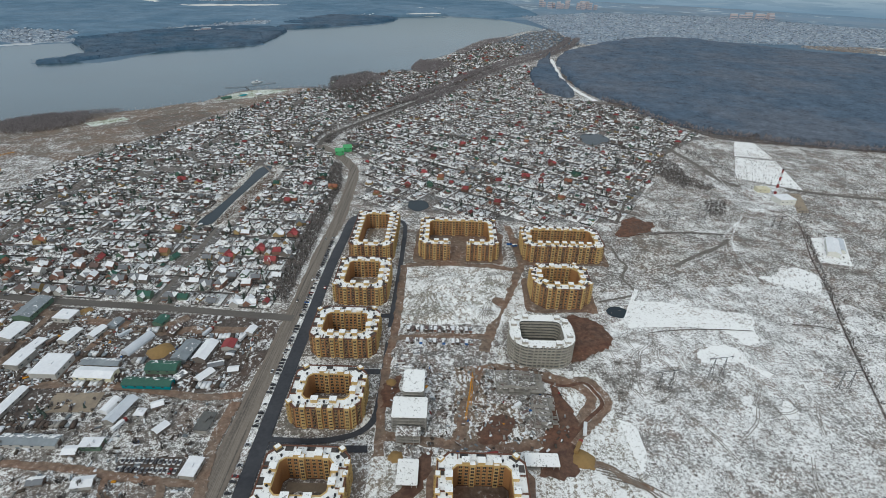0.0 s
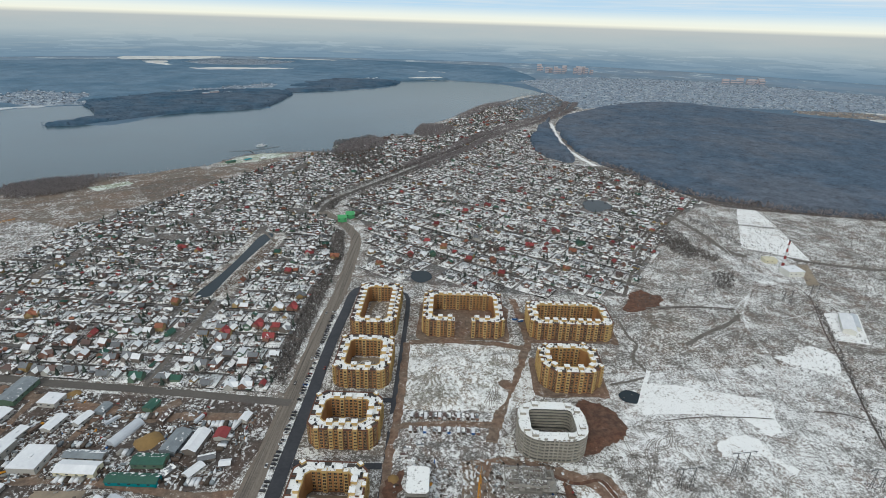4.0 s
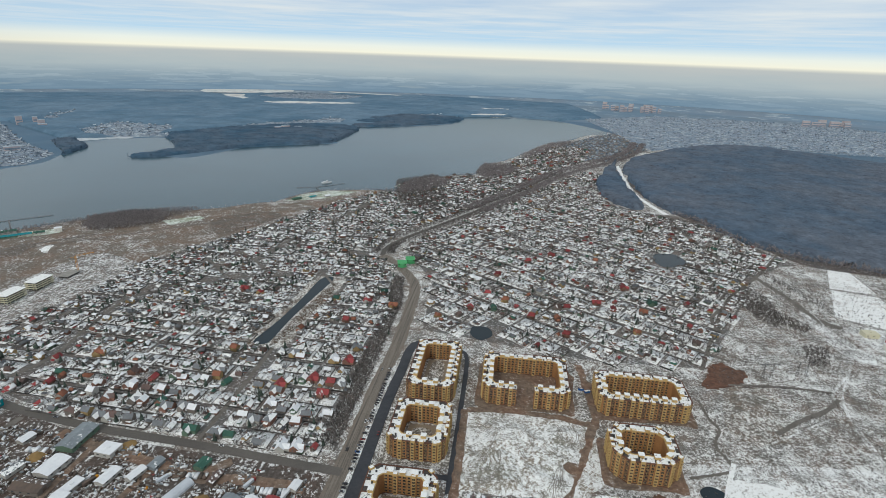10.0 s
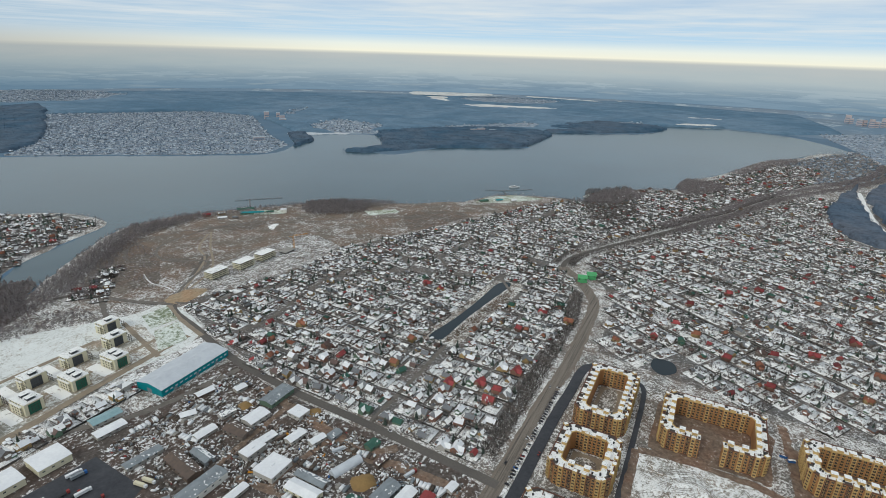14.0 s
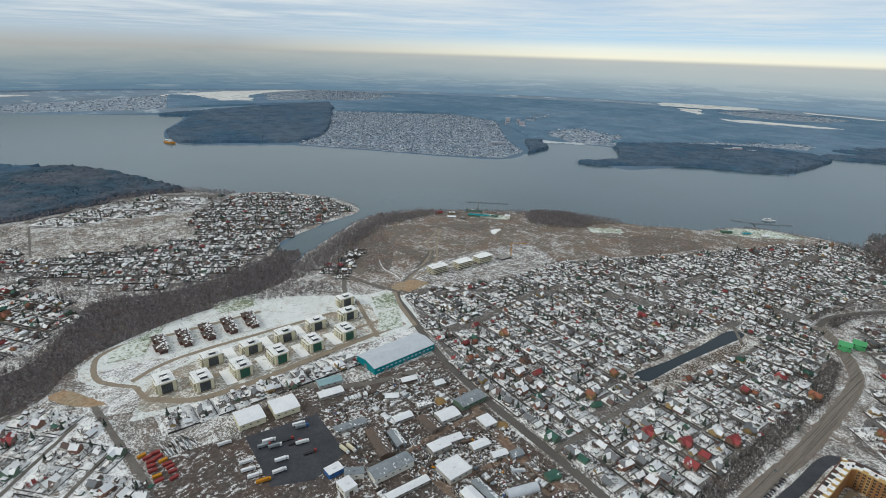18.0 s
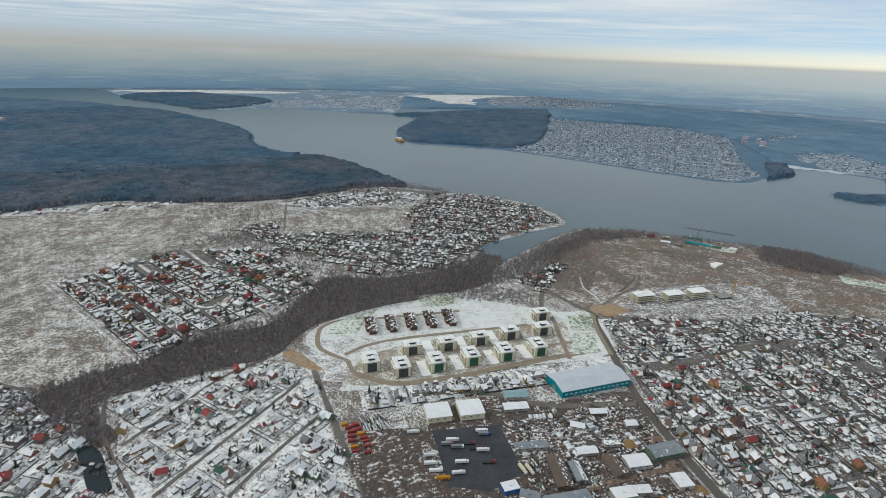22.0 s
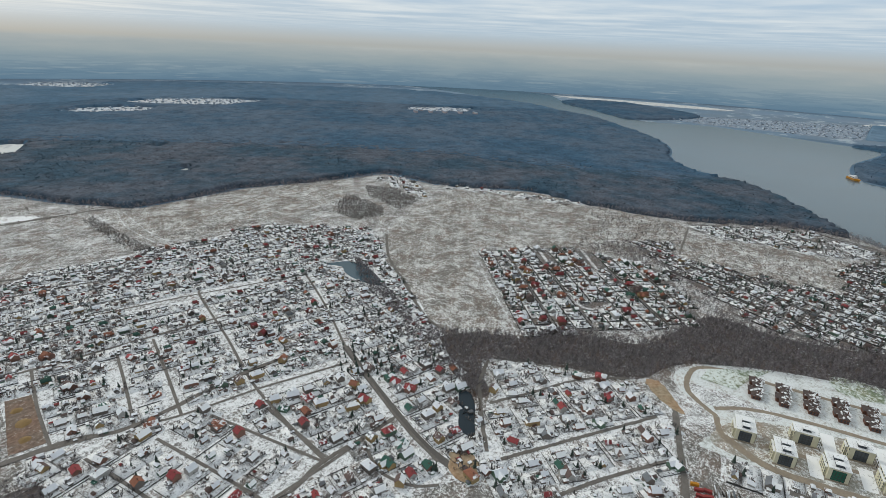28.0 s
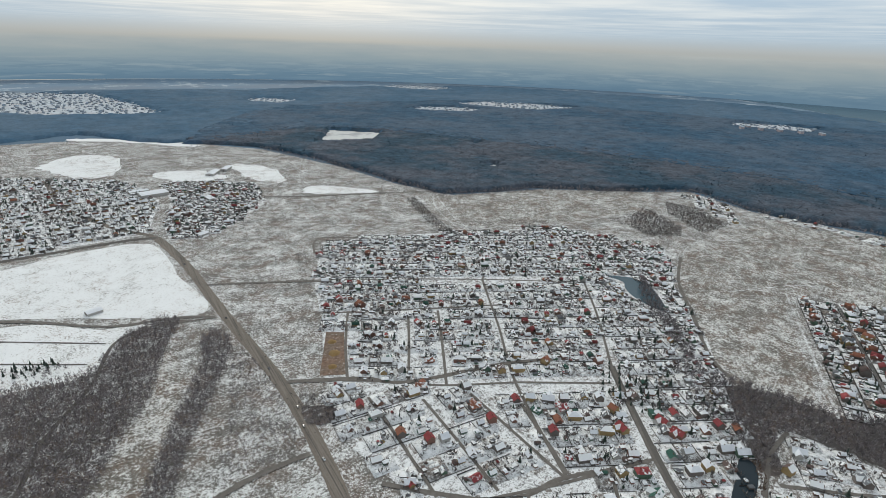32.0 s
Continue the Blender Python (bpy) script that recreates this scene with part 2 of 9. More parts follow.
patchy("garden", (0.145, 0.135, 0.125), (0.26, 0.245, 0.225), (0.88, 0.88, 0.88), 0.375, 0.45, s1=0.05, s2=0.45, island=0.36, weeds=0.8)
patchy("garden_white", (0.17, 0.16, 0.15), (0.30, 0.285, 0.265), (0.90, 0.90, 0.90), 0.32, 0.40, s1=0.05, s2=0.45, island=0.34, weeds=0.8)
patchy("village_white", (0.155, 0.145, 0.137), (0.27, 0.255, 0.24), (0.86, 0.86, 0.86), 0.43, 0.50, s1=0.04, s2=0.4, even=0.55, weeds=0.65)
patchy("village_ground", (0.10, 0.094, 0.09), (0.17, 0.163, 0.157), (0.62, 0.62, 0.625), 0.545, 0.60, s2=0.35, weeds=0.3)
patchy("yard_mud", (0.068, 0.056, 0.05), (0.125, 0.106, 0.095), (0.70, 0.70, 0.70), 0.54, 0.58, s2=0.3, even=0.58, swirl=0.10, weeds=0.3)
patchy("dirt", (0.135, 0.098, 0.075), (0.235, 0.175, 0.135), (0.60, 0.58, 0.56), 0.57, 0.66, s2=0.22)
patchy("site_mud", (0.135, 0.103, 0.078), (0.245, 0.195, 0.15), (0.80, 0.80, 0.795), 0.515, 0.56, s2=0.4, even=0.62, swirl=0.14, weeds=0.4, relief=1.5)
plain("rut_snow", (0.36, 0.34, 0.32), (0.20, 0.18, 0.16), scale=0.5)
patchy("red_clay", (0.082, 0.047, 0.036), (0.15, 0.088, 0.062), (0.45, 0.40, 0.38), 0.64, 0.74, s2=0.2)
patchy("brown_field", (0.135, 0.112, 0.094), (0.225, 0.195, 0.165), (0.62, 0.61, 0.60), 0.525, 0.60, s1=0.012, s2=0.25, even=0.55, swirl=0.08, weeds=0.35)
patchy("wood_floor", (0.13, 0.114, 0.105), (0.215, 0.193, 0.178), (0.74, 0.735, 0.72), 0.505, 0.55, s2=0.4, even=0.6, weeds=0.7)
patchy("litter", (0.085, 0.076, 0.074), (0.135, 0.122, 0.117), (0.50, 0.50, 0.50), 0.55, 0.64)
patchy("lawn", (0.17, 0.21, 0.13), (0.28, 0.32, 0.22), (0.70, 0.74, 0.70), 0.44, 0.54)
# plain with air haze painted into the ground colour, stronger ring by ring
patchy("hazed_land", (0.085, 0.158, 0.240), (0.102, 0.178, 0.260), (0.33, 0.41, 0.47), 0.60, 0.68, s1=0.0012, s2=0.006)
patchy("hazed_land_mid", (0.140, 0.215, 0.295), (0.158, 0.235, 0.312), (0.38, 0.44, 0.49), 0.55, 0.60, s1=0.0012, s2=0.005)
patchy("hazed_land_far", (0.175, 0.255, 0.345), (0.192, 0.275, 0.362), (0.40, 0.46, 0.51), 0.55, 0.60, s1=0.0010, s2=0.004)
# distance haze mixed into the colours of far fields, snow and village ground
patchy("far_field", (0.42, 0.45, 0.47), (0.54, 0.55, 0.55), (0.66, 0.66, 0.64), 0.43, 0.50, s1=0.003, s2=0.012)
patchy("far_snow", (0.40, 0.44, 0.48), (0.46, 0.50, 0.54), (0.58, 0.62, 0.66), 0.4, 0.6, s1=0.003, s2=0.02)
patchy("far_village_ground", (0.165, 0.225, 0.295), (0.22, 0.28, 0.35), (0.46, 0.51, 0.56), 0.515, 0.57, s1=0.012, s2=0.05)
plain("asphalt", (0.14, 0.126, 0.114), (0.098, 0.088, 0.081), scale=0.7, rough=0.85, s1=0.03)


def lane_asphalt():
    """Worn asphalt with wheel lanes and mud along its length."""
    n = Nodes("asphalt_lanes", 0.8)
    lane, grain = n.noise(0.75, 3, 0.6, stretch=(1, 0.012, 1)), n.noise(0.5, 6, 0.65)
    c = n.ramp(lane, [(0.36, (0.085, 0.074, 0.066)), (0.48, (0.155, 0.132, 0.112)), (0.56, (0.225, 0.192, 0.160)), (0.66, (0.145, 0.125, 0.108))])
    n.color(n.mix(n.math("MULTIPLY", n.step(grain, 0.45, 0.7), 0.35), c, (0.30, 0.265, 0.23))).bump(grain, 0.2, 0.1)
    M["asphalt_lanes"] = n.m


lane_asphalt()
plain("asphalt_dark", (0.060, 0.062, 0.070), (0.030, 0.032, 0.040), scale=0.35, rough=0.55, s1=0.05)
plain("verge", (0.235, 0.195, 0.16), (0.155, 0.13, 0.11), scale=0.5, snow=0.0)
plain("track_mud", (0.12, 0.105, 0.092), (0.19, 0.172, 0.155), scale=0.4)
plain("paving", (0.33, 0.27, 0.20), (0.24, 0.195, 0.15), scale=0.5)
plain("brick_orange", (0.39, 0.205, 0.085), (0.28, 0.14, 0.06), scale=1.2, rand=0.1)
plain("brick_yellow", (0.58, 0.42, 0.19), (0.46, 0.32, 0.14), scale=1.2, rand=0.1)
plain("brick_brown", (0.16, 0.075, 0.05), (0.11, 0.055, 0.04), scale=1.2)
patchy("roof_snow", (0.13, 0.125, 0.12), (0.26, 0.25, 0.24), (0.88, 0.88, 0.87), 0.39, 0.43, s1=0.10, s2=0.5)
plain("parapet", (0.10, 0.085, 0.08), (0.06, 0.055, 0.05), scale=1)
plain("pier_grey", (0.20, 0.20, 0.20), (0.13, 0.13, 0.135), scale=1.5)
plain("steel_grey", (0.13, 0.135, 0.14), (0.09, 0.095, 0.10), scale=2, rough=0.5, metal=0.4)
plain("black_metal", (0.02, 0.02, 0.022), (0.035, 0.035, 0.04), scale=2, rough=0.5)
plain("window_glass", (0.03, 0.03, 0.035), (0.05, 0.05, 0.06), scale=0.3, rough=0.15, spec=0.5, rand=0.4, obj=True)
plain("concrete", (0.36, 0.34, 0.31), (0.22, 0.21, 0.195), scale=0.45, s1=0.12)
plain("block_wall", (0.40, 0.375, 0.33), (0.27, 0.25, 0.215), scale=0.5, s1=0.1)
plain("concrete_dark", (0.13, 0.13, 0.125), (0.09, 0.09, 0.088), scale=0.5)
plain("white_wall", (0.70, 0.69, 0.64), (0.62, 0.61, 0.57), scale=0.6)
plain("cream_wall", (0.66, 0.62, 0.46), (0.60, 0.56, 0.42), scale=0.6)
plain("green_glass", (0.02, 0.10, 0.07), (0.03, 0.14, 0.09), scale=0.3, rough=0.2, spec=0.5)
plain("grey_glass", (0.05, 0.06, 0.07), (0.08, 0.09, 0.10), scale=0.3, rough=0.2, spec=0.5)
plain("teal_sheet", (0.0, 0.235, 0.27), (0.0, 0.20, 0.235), scale=0.4, rough=0.45, metal=0.1)
plain("pale_teal", (0.30, 0.44, 0.47), (0.22, 0.34, 0.37), scale=0.4, rough=0.5, snow=0.25)
plain("pale_sheet", (0.62, 0.65, 0.69), (0.52, 0.55, 0.60), scale=0.25, rough=0.45, metal=0.2)
plain("grey_sheet", (0.26, 0.29, 0.31), (0.18, 0.20, 0.22), scale=0.3, rough=0.5, metal=0.2, snow=0.35, rand=0.3)
plain("rust_sheet", (0.14, 0.10, 0.08), (0.09, 0.07, 0.06), scale=0.3, rough=0.7, snow=0.3, rand=0.3)
plain("wood_dark", (0.085, 0.065, 0.05), (0.05, 0.042, 0.036), scale=1.5, rand=0.4)
plain("fence", (0.125, 0.118, 0.112), (0.075, 0.071, 0.068), scale=0.4, rand=0.6)
plain("roof_grey", (0.19, 0.20, 0.215), (0.13, 0.135, 0.145), scale=0.6, snow=0.5, rand=0.45)
plain("roof_brown", (0.15, 0.10, 0.09), (0.10, 0.072, 0.066), scale=0.6, snow=0.45, rand=0.4)
plain("roof_ruin", (0.095, 0.068, 0.060), (0.060, 0.047, 0.043), scale=0.5, snow=0.38, rand=0.3)
plain("roof_red", (0.30, 0.058, 0.058), (0.20, 0.042, 0.046), scale=0.6, snow=0.18, rand=0.5)
plain("roof_orange", (0.30, 0.12, 0.07), (0.21, 0.085, 0.055), scale=0.6, snow=0.18, rand=0.4)
plain("roof_green", (0.045, 0.12, 0.09), (0.035, 0.09, 0.07), scale=0.6, snow=0.3, rand=0.35)
plain("roof_white", (0.82, 0.83, 0.85), (0.70, 0.71, 0.74), scale=0.4, rand=0.1)
plain("wall_timber", (0.19, 0.165, 0.145), (0.14, 0.12, 0.108), scale=0.8, rand=0.45)
plain("wall_brick", (0.25, 0.135, 0.10), (0.20, 0.11, 0.085), scale=0.8, rand=0.3)
plain("wall_yellow", (0.38, 0.27, 0.13), (0.31, 0.22, 0.11), scale=0.8, rand=0.25)
plain("wall_pale", (0.45, 0.43, 0.40), (0.36, 0.35, 0.33), scale=0.8, rand=0.3)
plain("wall_green", (0.12, 0.18, 0.13), (0.09, 0.14, 0.10), scale=0.8, rand=0.35)
plain("bright_green", (0.10, 0.40, 0.17), (0.08, 0.32, 0.13), scale=0.8)
plain("bark", (0.285, 0.255, 0.258), (0.195, 0.174, 0.178), scale=0.4, rand=0.45)
plain("bark_garden", (0.20, 0.182, 0.174), (0.13, 0.118, 0.114), scale=0.4, rand=0.5)


def stand(name, leafless, spruce, dark, size=0.0032, grain=0.12, bump=0.7):
    """Treetops of a wide wood: leafless and spruce stands in drifts of a few hundred metres, with clumps and single crowns in them."""
    n = Nodes(name, 0.95, 0.0, 0.1)
    drift = n.step(n.mix(0.3, n.noise(size, 4, 0.6), n.noise(size * 5, 3, 0.6)), 0.43, 0.57)
    crown, clump = n.noise(grain, 4, 0.7), n.noise(grain * 0.22, 4, 0.65)
    col = n.mix(drift, leafless, spruce)
    col = n.mix(1.0, col, n.ramp(n.mix(0.5, crown, clump), [(0.34, (dark,) * 3), (0.66, (2.0 - dark,) * 3)]), "MULTIPLY")
    n.color(col).bump(crown, bump, 2.0)
    M[name] = n.m


# blue of the air haze painted into the treetops, stronger for farther woods
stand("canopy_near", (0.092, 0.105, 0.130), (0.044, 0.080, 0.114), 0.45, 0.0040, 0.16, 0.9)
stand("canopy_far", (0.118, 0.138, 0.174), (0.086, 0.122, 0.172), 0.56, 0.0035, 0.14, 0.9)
stand("canopy_hazed", (0.086, 0.122, 0.168), (0.048, 0.098, 0.154), 0.58, 0.0024, 0.10)
stand("canopy_hazier", (0.098, 0.154, 0.216), (0.066, 0.128, 0.196), 0.72, 0.0020, 0.07)
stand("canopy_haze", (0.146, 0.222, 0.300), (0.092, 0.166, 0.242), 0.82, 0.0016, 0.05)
plain("conifer", (0.05, 0.068, 0.055), (0.035, 0.05, 0.04), scale=0.6, rand=0.4)
plain("reed", (0.17, 0.11, 0.075), (0.12, 0.085, 0.06), scale=0.2, rand=0.3)
# blue-grey air haze put into the base colours of far roofs and walls
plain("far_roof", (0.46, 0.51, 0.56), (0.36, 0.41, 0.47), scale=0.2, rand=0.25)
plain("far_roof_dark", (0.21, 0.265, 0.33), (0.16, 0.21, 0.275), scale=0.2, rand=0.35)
plain("hazed_wall", (0.30, 0.33, 0.37), (0.25, 0.28, 0.32), scale=0.2, rand=0.3)
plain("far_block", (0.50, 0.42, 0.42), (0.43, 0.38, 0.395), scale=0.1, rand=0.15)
plain("sand_heap", (0.30, 0.19, 0.075), (0.22, 0.14, 0.06), scale=0.5)
plain("red_paint", (0.30, 0.05, 0.045), (0.20, 0.04, 0.04), scale=0.6, rand=0.3)
plain("orange_paint", (0.55, 0.24, 0.02), (0.45, 0.2, 0.02), scale=0.6)
plain("blue_paint", (0.03, 0.12, 0.34), (0.03, 0.10, 0.28), scale=0.6)
plain("white_paint", (0.72, 0.73, 0.74), (0.62, 0.63, 0.65), scale=0.6)
plain("car_dark", (0.03, 0.032, 0.036), rough=0.35, spec=0.5)
plain("car_silver", (0.36, 0.37, 0.39), rough=0.35, metal=0.5)
plain("rubber", (0.015, 0.015, 0.015), rough=0.9)


def water_material(name, base, rough):
    n = Nodes(name, rough, 0.0, 0.38 if "lake" in name else 0.16)
    n.color(n.mix(n.step(n.noise(0.004, 3), 0.35, 0.65), base, tuple(1.25 * v for v in base)))
    n.bump(n.noise(0.35, 4, 0.6), 0.08, 0.3)
    M[name] = n.m


water_material("lake_water", (0.044, 0.082, 0.104), 0.2)
water_material("pond_water", (0.022, 0.032, 0.040), 0.12)


# ---- mesh helpers ----
def put(name, verts, faces, mats, parent=None, index=None, smooth=False):
    me = bpy.data.meshes.new(name)
    me.from_pydata([tuple(v) for v in verts], [], [tuple(q) for q in faces])
    for m in mats if isinstance(mats, (list, tuple)) else [mats]:
        me.materials.append(M[m])
    if index is not None:
        me.polygons.foreach_set("material_index", np.array(index, dtype=np.int32))
    if smooth:
        me.polygons.foreach_set("use_smooth", np.ones(len(me.polygons), dtype=bool))
    me.update()
    ob = new(name, me)
    if parent:
        ob.parent = parent
    return ob


def base_at(name, x, y, z=0.0, turn=0.0):
    e = new(name)
    e.empty_display_size = 1
    e.matrix_basis = pose(x, y, z, 0, 0, turn)
    return e


class Shape:
    """Verts and faces of a part, put together from boxes, prisms and rings."""

    def __init__(self):
        self.v, self.f = [], []

    def add(self, verts, faces):
        o = len(self.v)
        self.v += list(verts)
        self.f += [tuple(i + o for i in q) for q in faces]
        return self

    def box(self, x0, y0, z0, x1, y1, z1):
        v = [(x, y, z) for z in (z0, z1) for y in (y0, y1) for x in (x0, x1)]
        return self.add(v, [(0, 2, 3, 1), (4, 5, 7, 6), (0, 1, 5, 4), (2, 6, 7, 3), (0, 4, 6, 2), (1, 3, 7, 5)])

    def gable(self, w, d, z0, h, over=0.5, t=0.18):
        """A gable roof, ridge along x, w long and d deep."""
        a, b = w / 2 + over, d / 2 + over
        drop = h * over / (d / 2)
        v = []
        for x in (-a, a):
            v += [(x, -b, z0 - drop), (x, 0, z0 + h), (x, b, z0 - drop), (x, b, z0 - drop - t), (x, 0, z0 + h - t), (x, -b, z0 - drop - t)]
        f = [(0, 6, 7, 1), (1, 7, 8, 2), (2, 8, 9, 3), (3, 9, 10, 4), (4, 10, 11, 5), (5, 11, 6, 0)]
        f += [(0, 1, 4, 5), (1, 2, 3, 4), (6, 11, 10, 7), (7, 10, 9, 8)]
        return self.add(v, f)

    def hip(self, w, d, z0, h, over=0.5, t=0.18):
        a, b, r = w / 2 + over, d / 2 + over, max(0.2, (w - d) / 2)
        v = [(-a, -b, z0), (a, -b, z0), (a, b, z0), (-a, b, z0), (-r, 0, z0 + h), (r, 0, z0 + h), (-a, -b, z0 - t), (a, -b, z0 - t), (a, b, z0 - t), (-a, b, z0 - t)]
        return self.add(v, [(0, 1, 5, 4), (1, 2, 5), (2, 3, 4, 5), (3, 0, 4), (6, 9, 8, 7), (0, 6, 7, 1), (1, 7, 8, 2), (2, 8, 9, 3), (3, 9, 6, 0)])

    def walls(self, w, d, h, peak=0.0):
        """Four walls with gables up to the roof (ridge along x)."""
        a, b = w / 2, d / 2
        v = [(-a, -b, 0), (a, -b, 0), (a, b, 0), (-a, b, 0), (-a, -b, h), (a, -b, h), (a, b, h), (-a, b, h), (-a, 0, h + peak), (a, 0, h + peak)]
        return self.add(v, [(0, 1, 5, 4), (2, 3, 7, 6), (1, 2, 6, 9, 5), (3, 0, 4, 8, 7), (0, 3, 2, 1)])

    def barrel(self, length, r, z0, flat=1.0, n=8):
        """Half cylinder along x."""
        v = []
        for x in (-length / 2, length / 2):
            v += [(x, -r * math.cos(math.pi * k / n), z0 + flat * r * math.sin(math.pi * k / n)) for k in range(n + 1)]
        f = [(k, k + n + 1, k + n + 2, k + 1) for k in range(n)]
        f += [tuple(range(n + 1)), tuple(reversed(range(n + 1, 2 * n + 2)))]
        return self.add(v, f)

    def tube(self, x, y, z0, z1, r0, r1, n=8):
        v = [(x + r * math.cos(2 * math.pi * k / n), y + r * math.sin(2 * math.pi * k / n), z) for z, r in ((z0, r0), (z1, r1)) for k in range(n)]
        f = [(k, (k + 1) % n, n + (k + 1) % n, n + k) for k in range(n)] + [tuple(range(n, 2 * n))]
        return self.add(v, f)

    def beam(self, a, b, r=0.1):
        """A thin square bar from a to b."""
        a, b = Vector(a), Vector(b)
        d = (b - a).normalized()
        s = d.cross(Vector((0, 0, 1)) if abs(d.z) < 0.9 else Vector((1, 0, 0))).normalized() * r
        u = d.cross(s).normalized() * r
        v = [p + q for p in (a, b) for q in (s + u, s - u, -s - u, -s + u)]
        return self.add([tuple(q) for q in v], [(0, 1, 5, 4), (1, 2, 6, 5), (2, 3, 7, 6), (3, 0, 4, 7), (0, 3, 2, 1), (4, 5, 6, 7)])

    def put(self, name, mats, parent=None, label="", index=None):
        ob = put(name, self.v, self.f, mats, parent, index)
        if label:
            ob["label"] = label
        return ob


def box_part(name, mat, parent, x0, y0, z0, x1, y1, z1, label=""):
    return Shape().box(x0, y0, z0, x1, y1, z1).put(name, mat, parent, label)


def share(ob, name, parent, m, label=""):
    """Another part on the same mesh."""
    o = new(name, ob.data)
    o.parent, o.matrix_basis = parent, m
    if label:
        o["label"] = label
    return o


def curve_pts(pts, n=4, closed=True, wob=0.0, seed=1):
    """Catmull-Rom through the points, with a little natural wobble."""
    p = np.array(pts, float)
    k, out = len(p), []
    rng = np.random.RandomState(seed)
    for i in range(k if closed else k - 1):
        a, b, c, d = (p[(i + j) % k] if closed else p[min(max(i + j, 0), k - 1)] for j in (-1, 0, 1, 2))
        for s in range(n):
            t = s / n
            out.append(0.5 * (2 * b + (c - a) * t + (2 * a - 5 * b + 4 * c - d) * t * t + (3 * b - a - 3 * c + d) * t**3))
    if not closed:
        out.append(p[-1])
    out = np.array(out)
    return out + rng.uniform(-wob, wob, out.shape) if wob else out


def inside(poly, xy):
    """Which of the points xy lie in the polygon."""
    poly, xy = np.asarray(poly, float), np.asarray(xy, float)
    x, y = xy[:, 0], xy[:, 1]
    hit = np.zeros(len(xy), bool)
    for (ax, ay), (bx, by) in zip(poly, np.roll(poly, -1, 0)):
        if ay == by:
            continue
        hit ^= ((ay > y) != (by > y)) & (x < (bx - ax) * (y - ay) / (by - ay) + ax)
    return hit


def sheet(name, pts, z, mat, label, category="ground", thick=0.0):
    """A flat piece of ground with the outline pts."""
    p = [(float(x), float(y)) for x, y in pts]
    if sum(a[0] * b[1] - b[0] * a[1] for a, b in zip(p, p[1:] + p[:1])) < 0:
        p.reverse()
    vs, _, fs, *_ = geometry.delaunay_2d_cdt([Vector(q) for q in p], [], [list(range(len(p)))], 1, 1e-4)
    return tagged(put(name, [(v.x, v.y, z) for v in vs], fs, mat), label, category, kind="structure")


def lumpy(x, y, z, high, edge, scale=0.05):
    """Height of thrown-up ground inside an edge, level at its rim."""
    far = min(math.hypot(x - a[0], y - a[1]) for a in edge)
    return z + high * max(0.0, 0.5 + noise.fractal(Vector((x * scale, y * scale, 3.0)), 0.8, 2.1, 5)) * min(1.0, far / 14)


def rough_sheet(name, pts, z, high, step, mat, label, scale=0.05):
    """Ground thrown up in mounds and hollows inside an outline."""
    p = np.asarray(pts, float)
    edge = [Vector((float(x), float(y))) for x, y in p]
    inner = [Vector((float(x), float(y))) for x, y in spots(p, step, np.random.RandomState(len(p)))]
    vs, _, fs, ov, *_ = geometry.delaunay_2d_cdt(edge + inner, [], [list(range(len(edge)))], 1, 1e-3)
    v = []
    for q, o in zip(vs, ov):
        rim = any(i < len(edge) for i in o)
        v.append((q.x, q.y, z if rim else lumpy(q.x, q.y, z, high, edge, scale)))
    return tagged(put(name, v, fs, mat), label, "ground", kind="structure")


def ribbon(name, pts, width, z, mat, label, n=5, closed=False, category="road", rough=0.0):
    """A road along the points; rough: how uneven its edges are."""
    p = curve_pts(pts, 3 * n if rough else n, closed)
    d = np.gradient(p, axis=0)
    d /= np.maximum(np.linalg.norm(d, axis=1, keepdims=True), 1e-6)
    s = np.stack([-d[:, 1], d[:, 0]], 1) * width / 2
    rng = np.random.RandomState(int(abs(width * 7 + len(p))))
    a, b = (1 + rough * rng.uniform(-1, 1, (len(p), 1)) for _ in range(2))
    v = [(*q, z) for q in p + s * a] + [(*q, z) for q in p - s * b]
    k = len(p)
    f = [(i, k + i, k + i + 1, i + 1) for i in range(k - 1)]
    return tagged(put(name, v, f, mat), label, category, kind="structure")


def tri(faces):
    out, src = [], []
    for k, q in enumerate(faces):
        for j in range(1, len(q) - 1):
            out.append((q[0], q[j], q[j + 1]))
            src.append(k)
    return np.array(out), np.array(src)


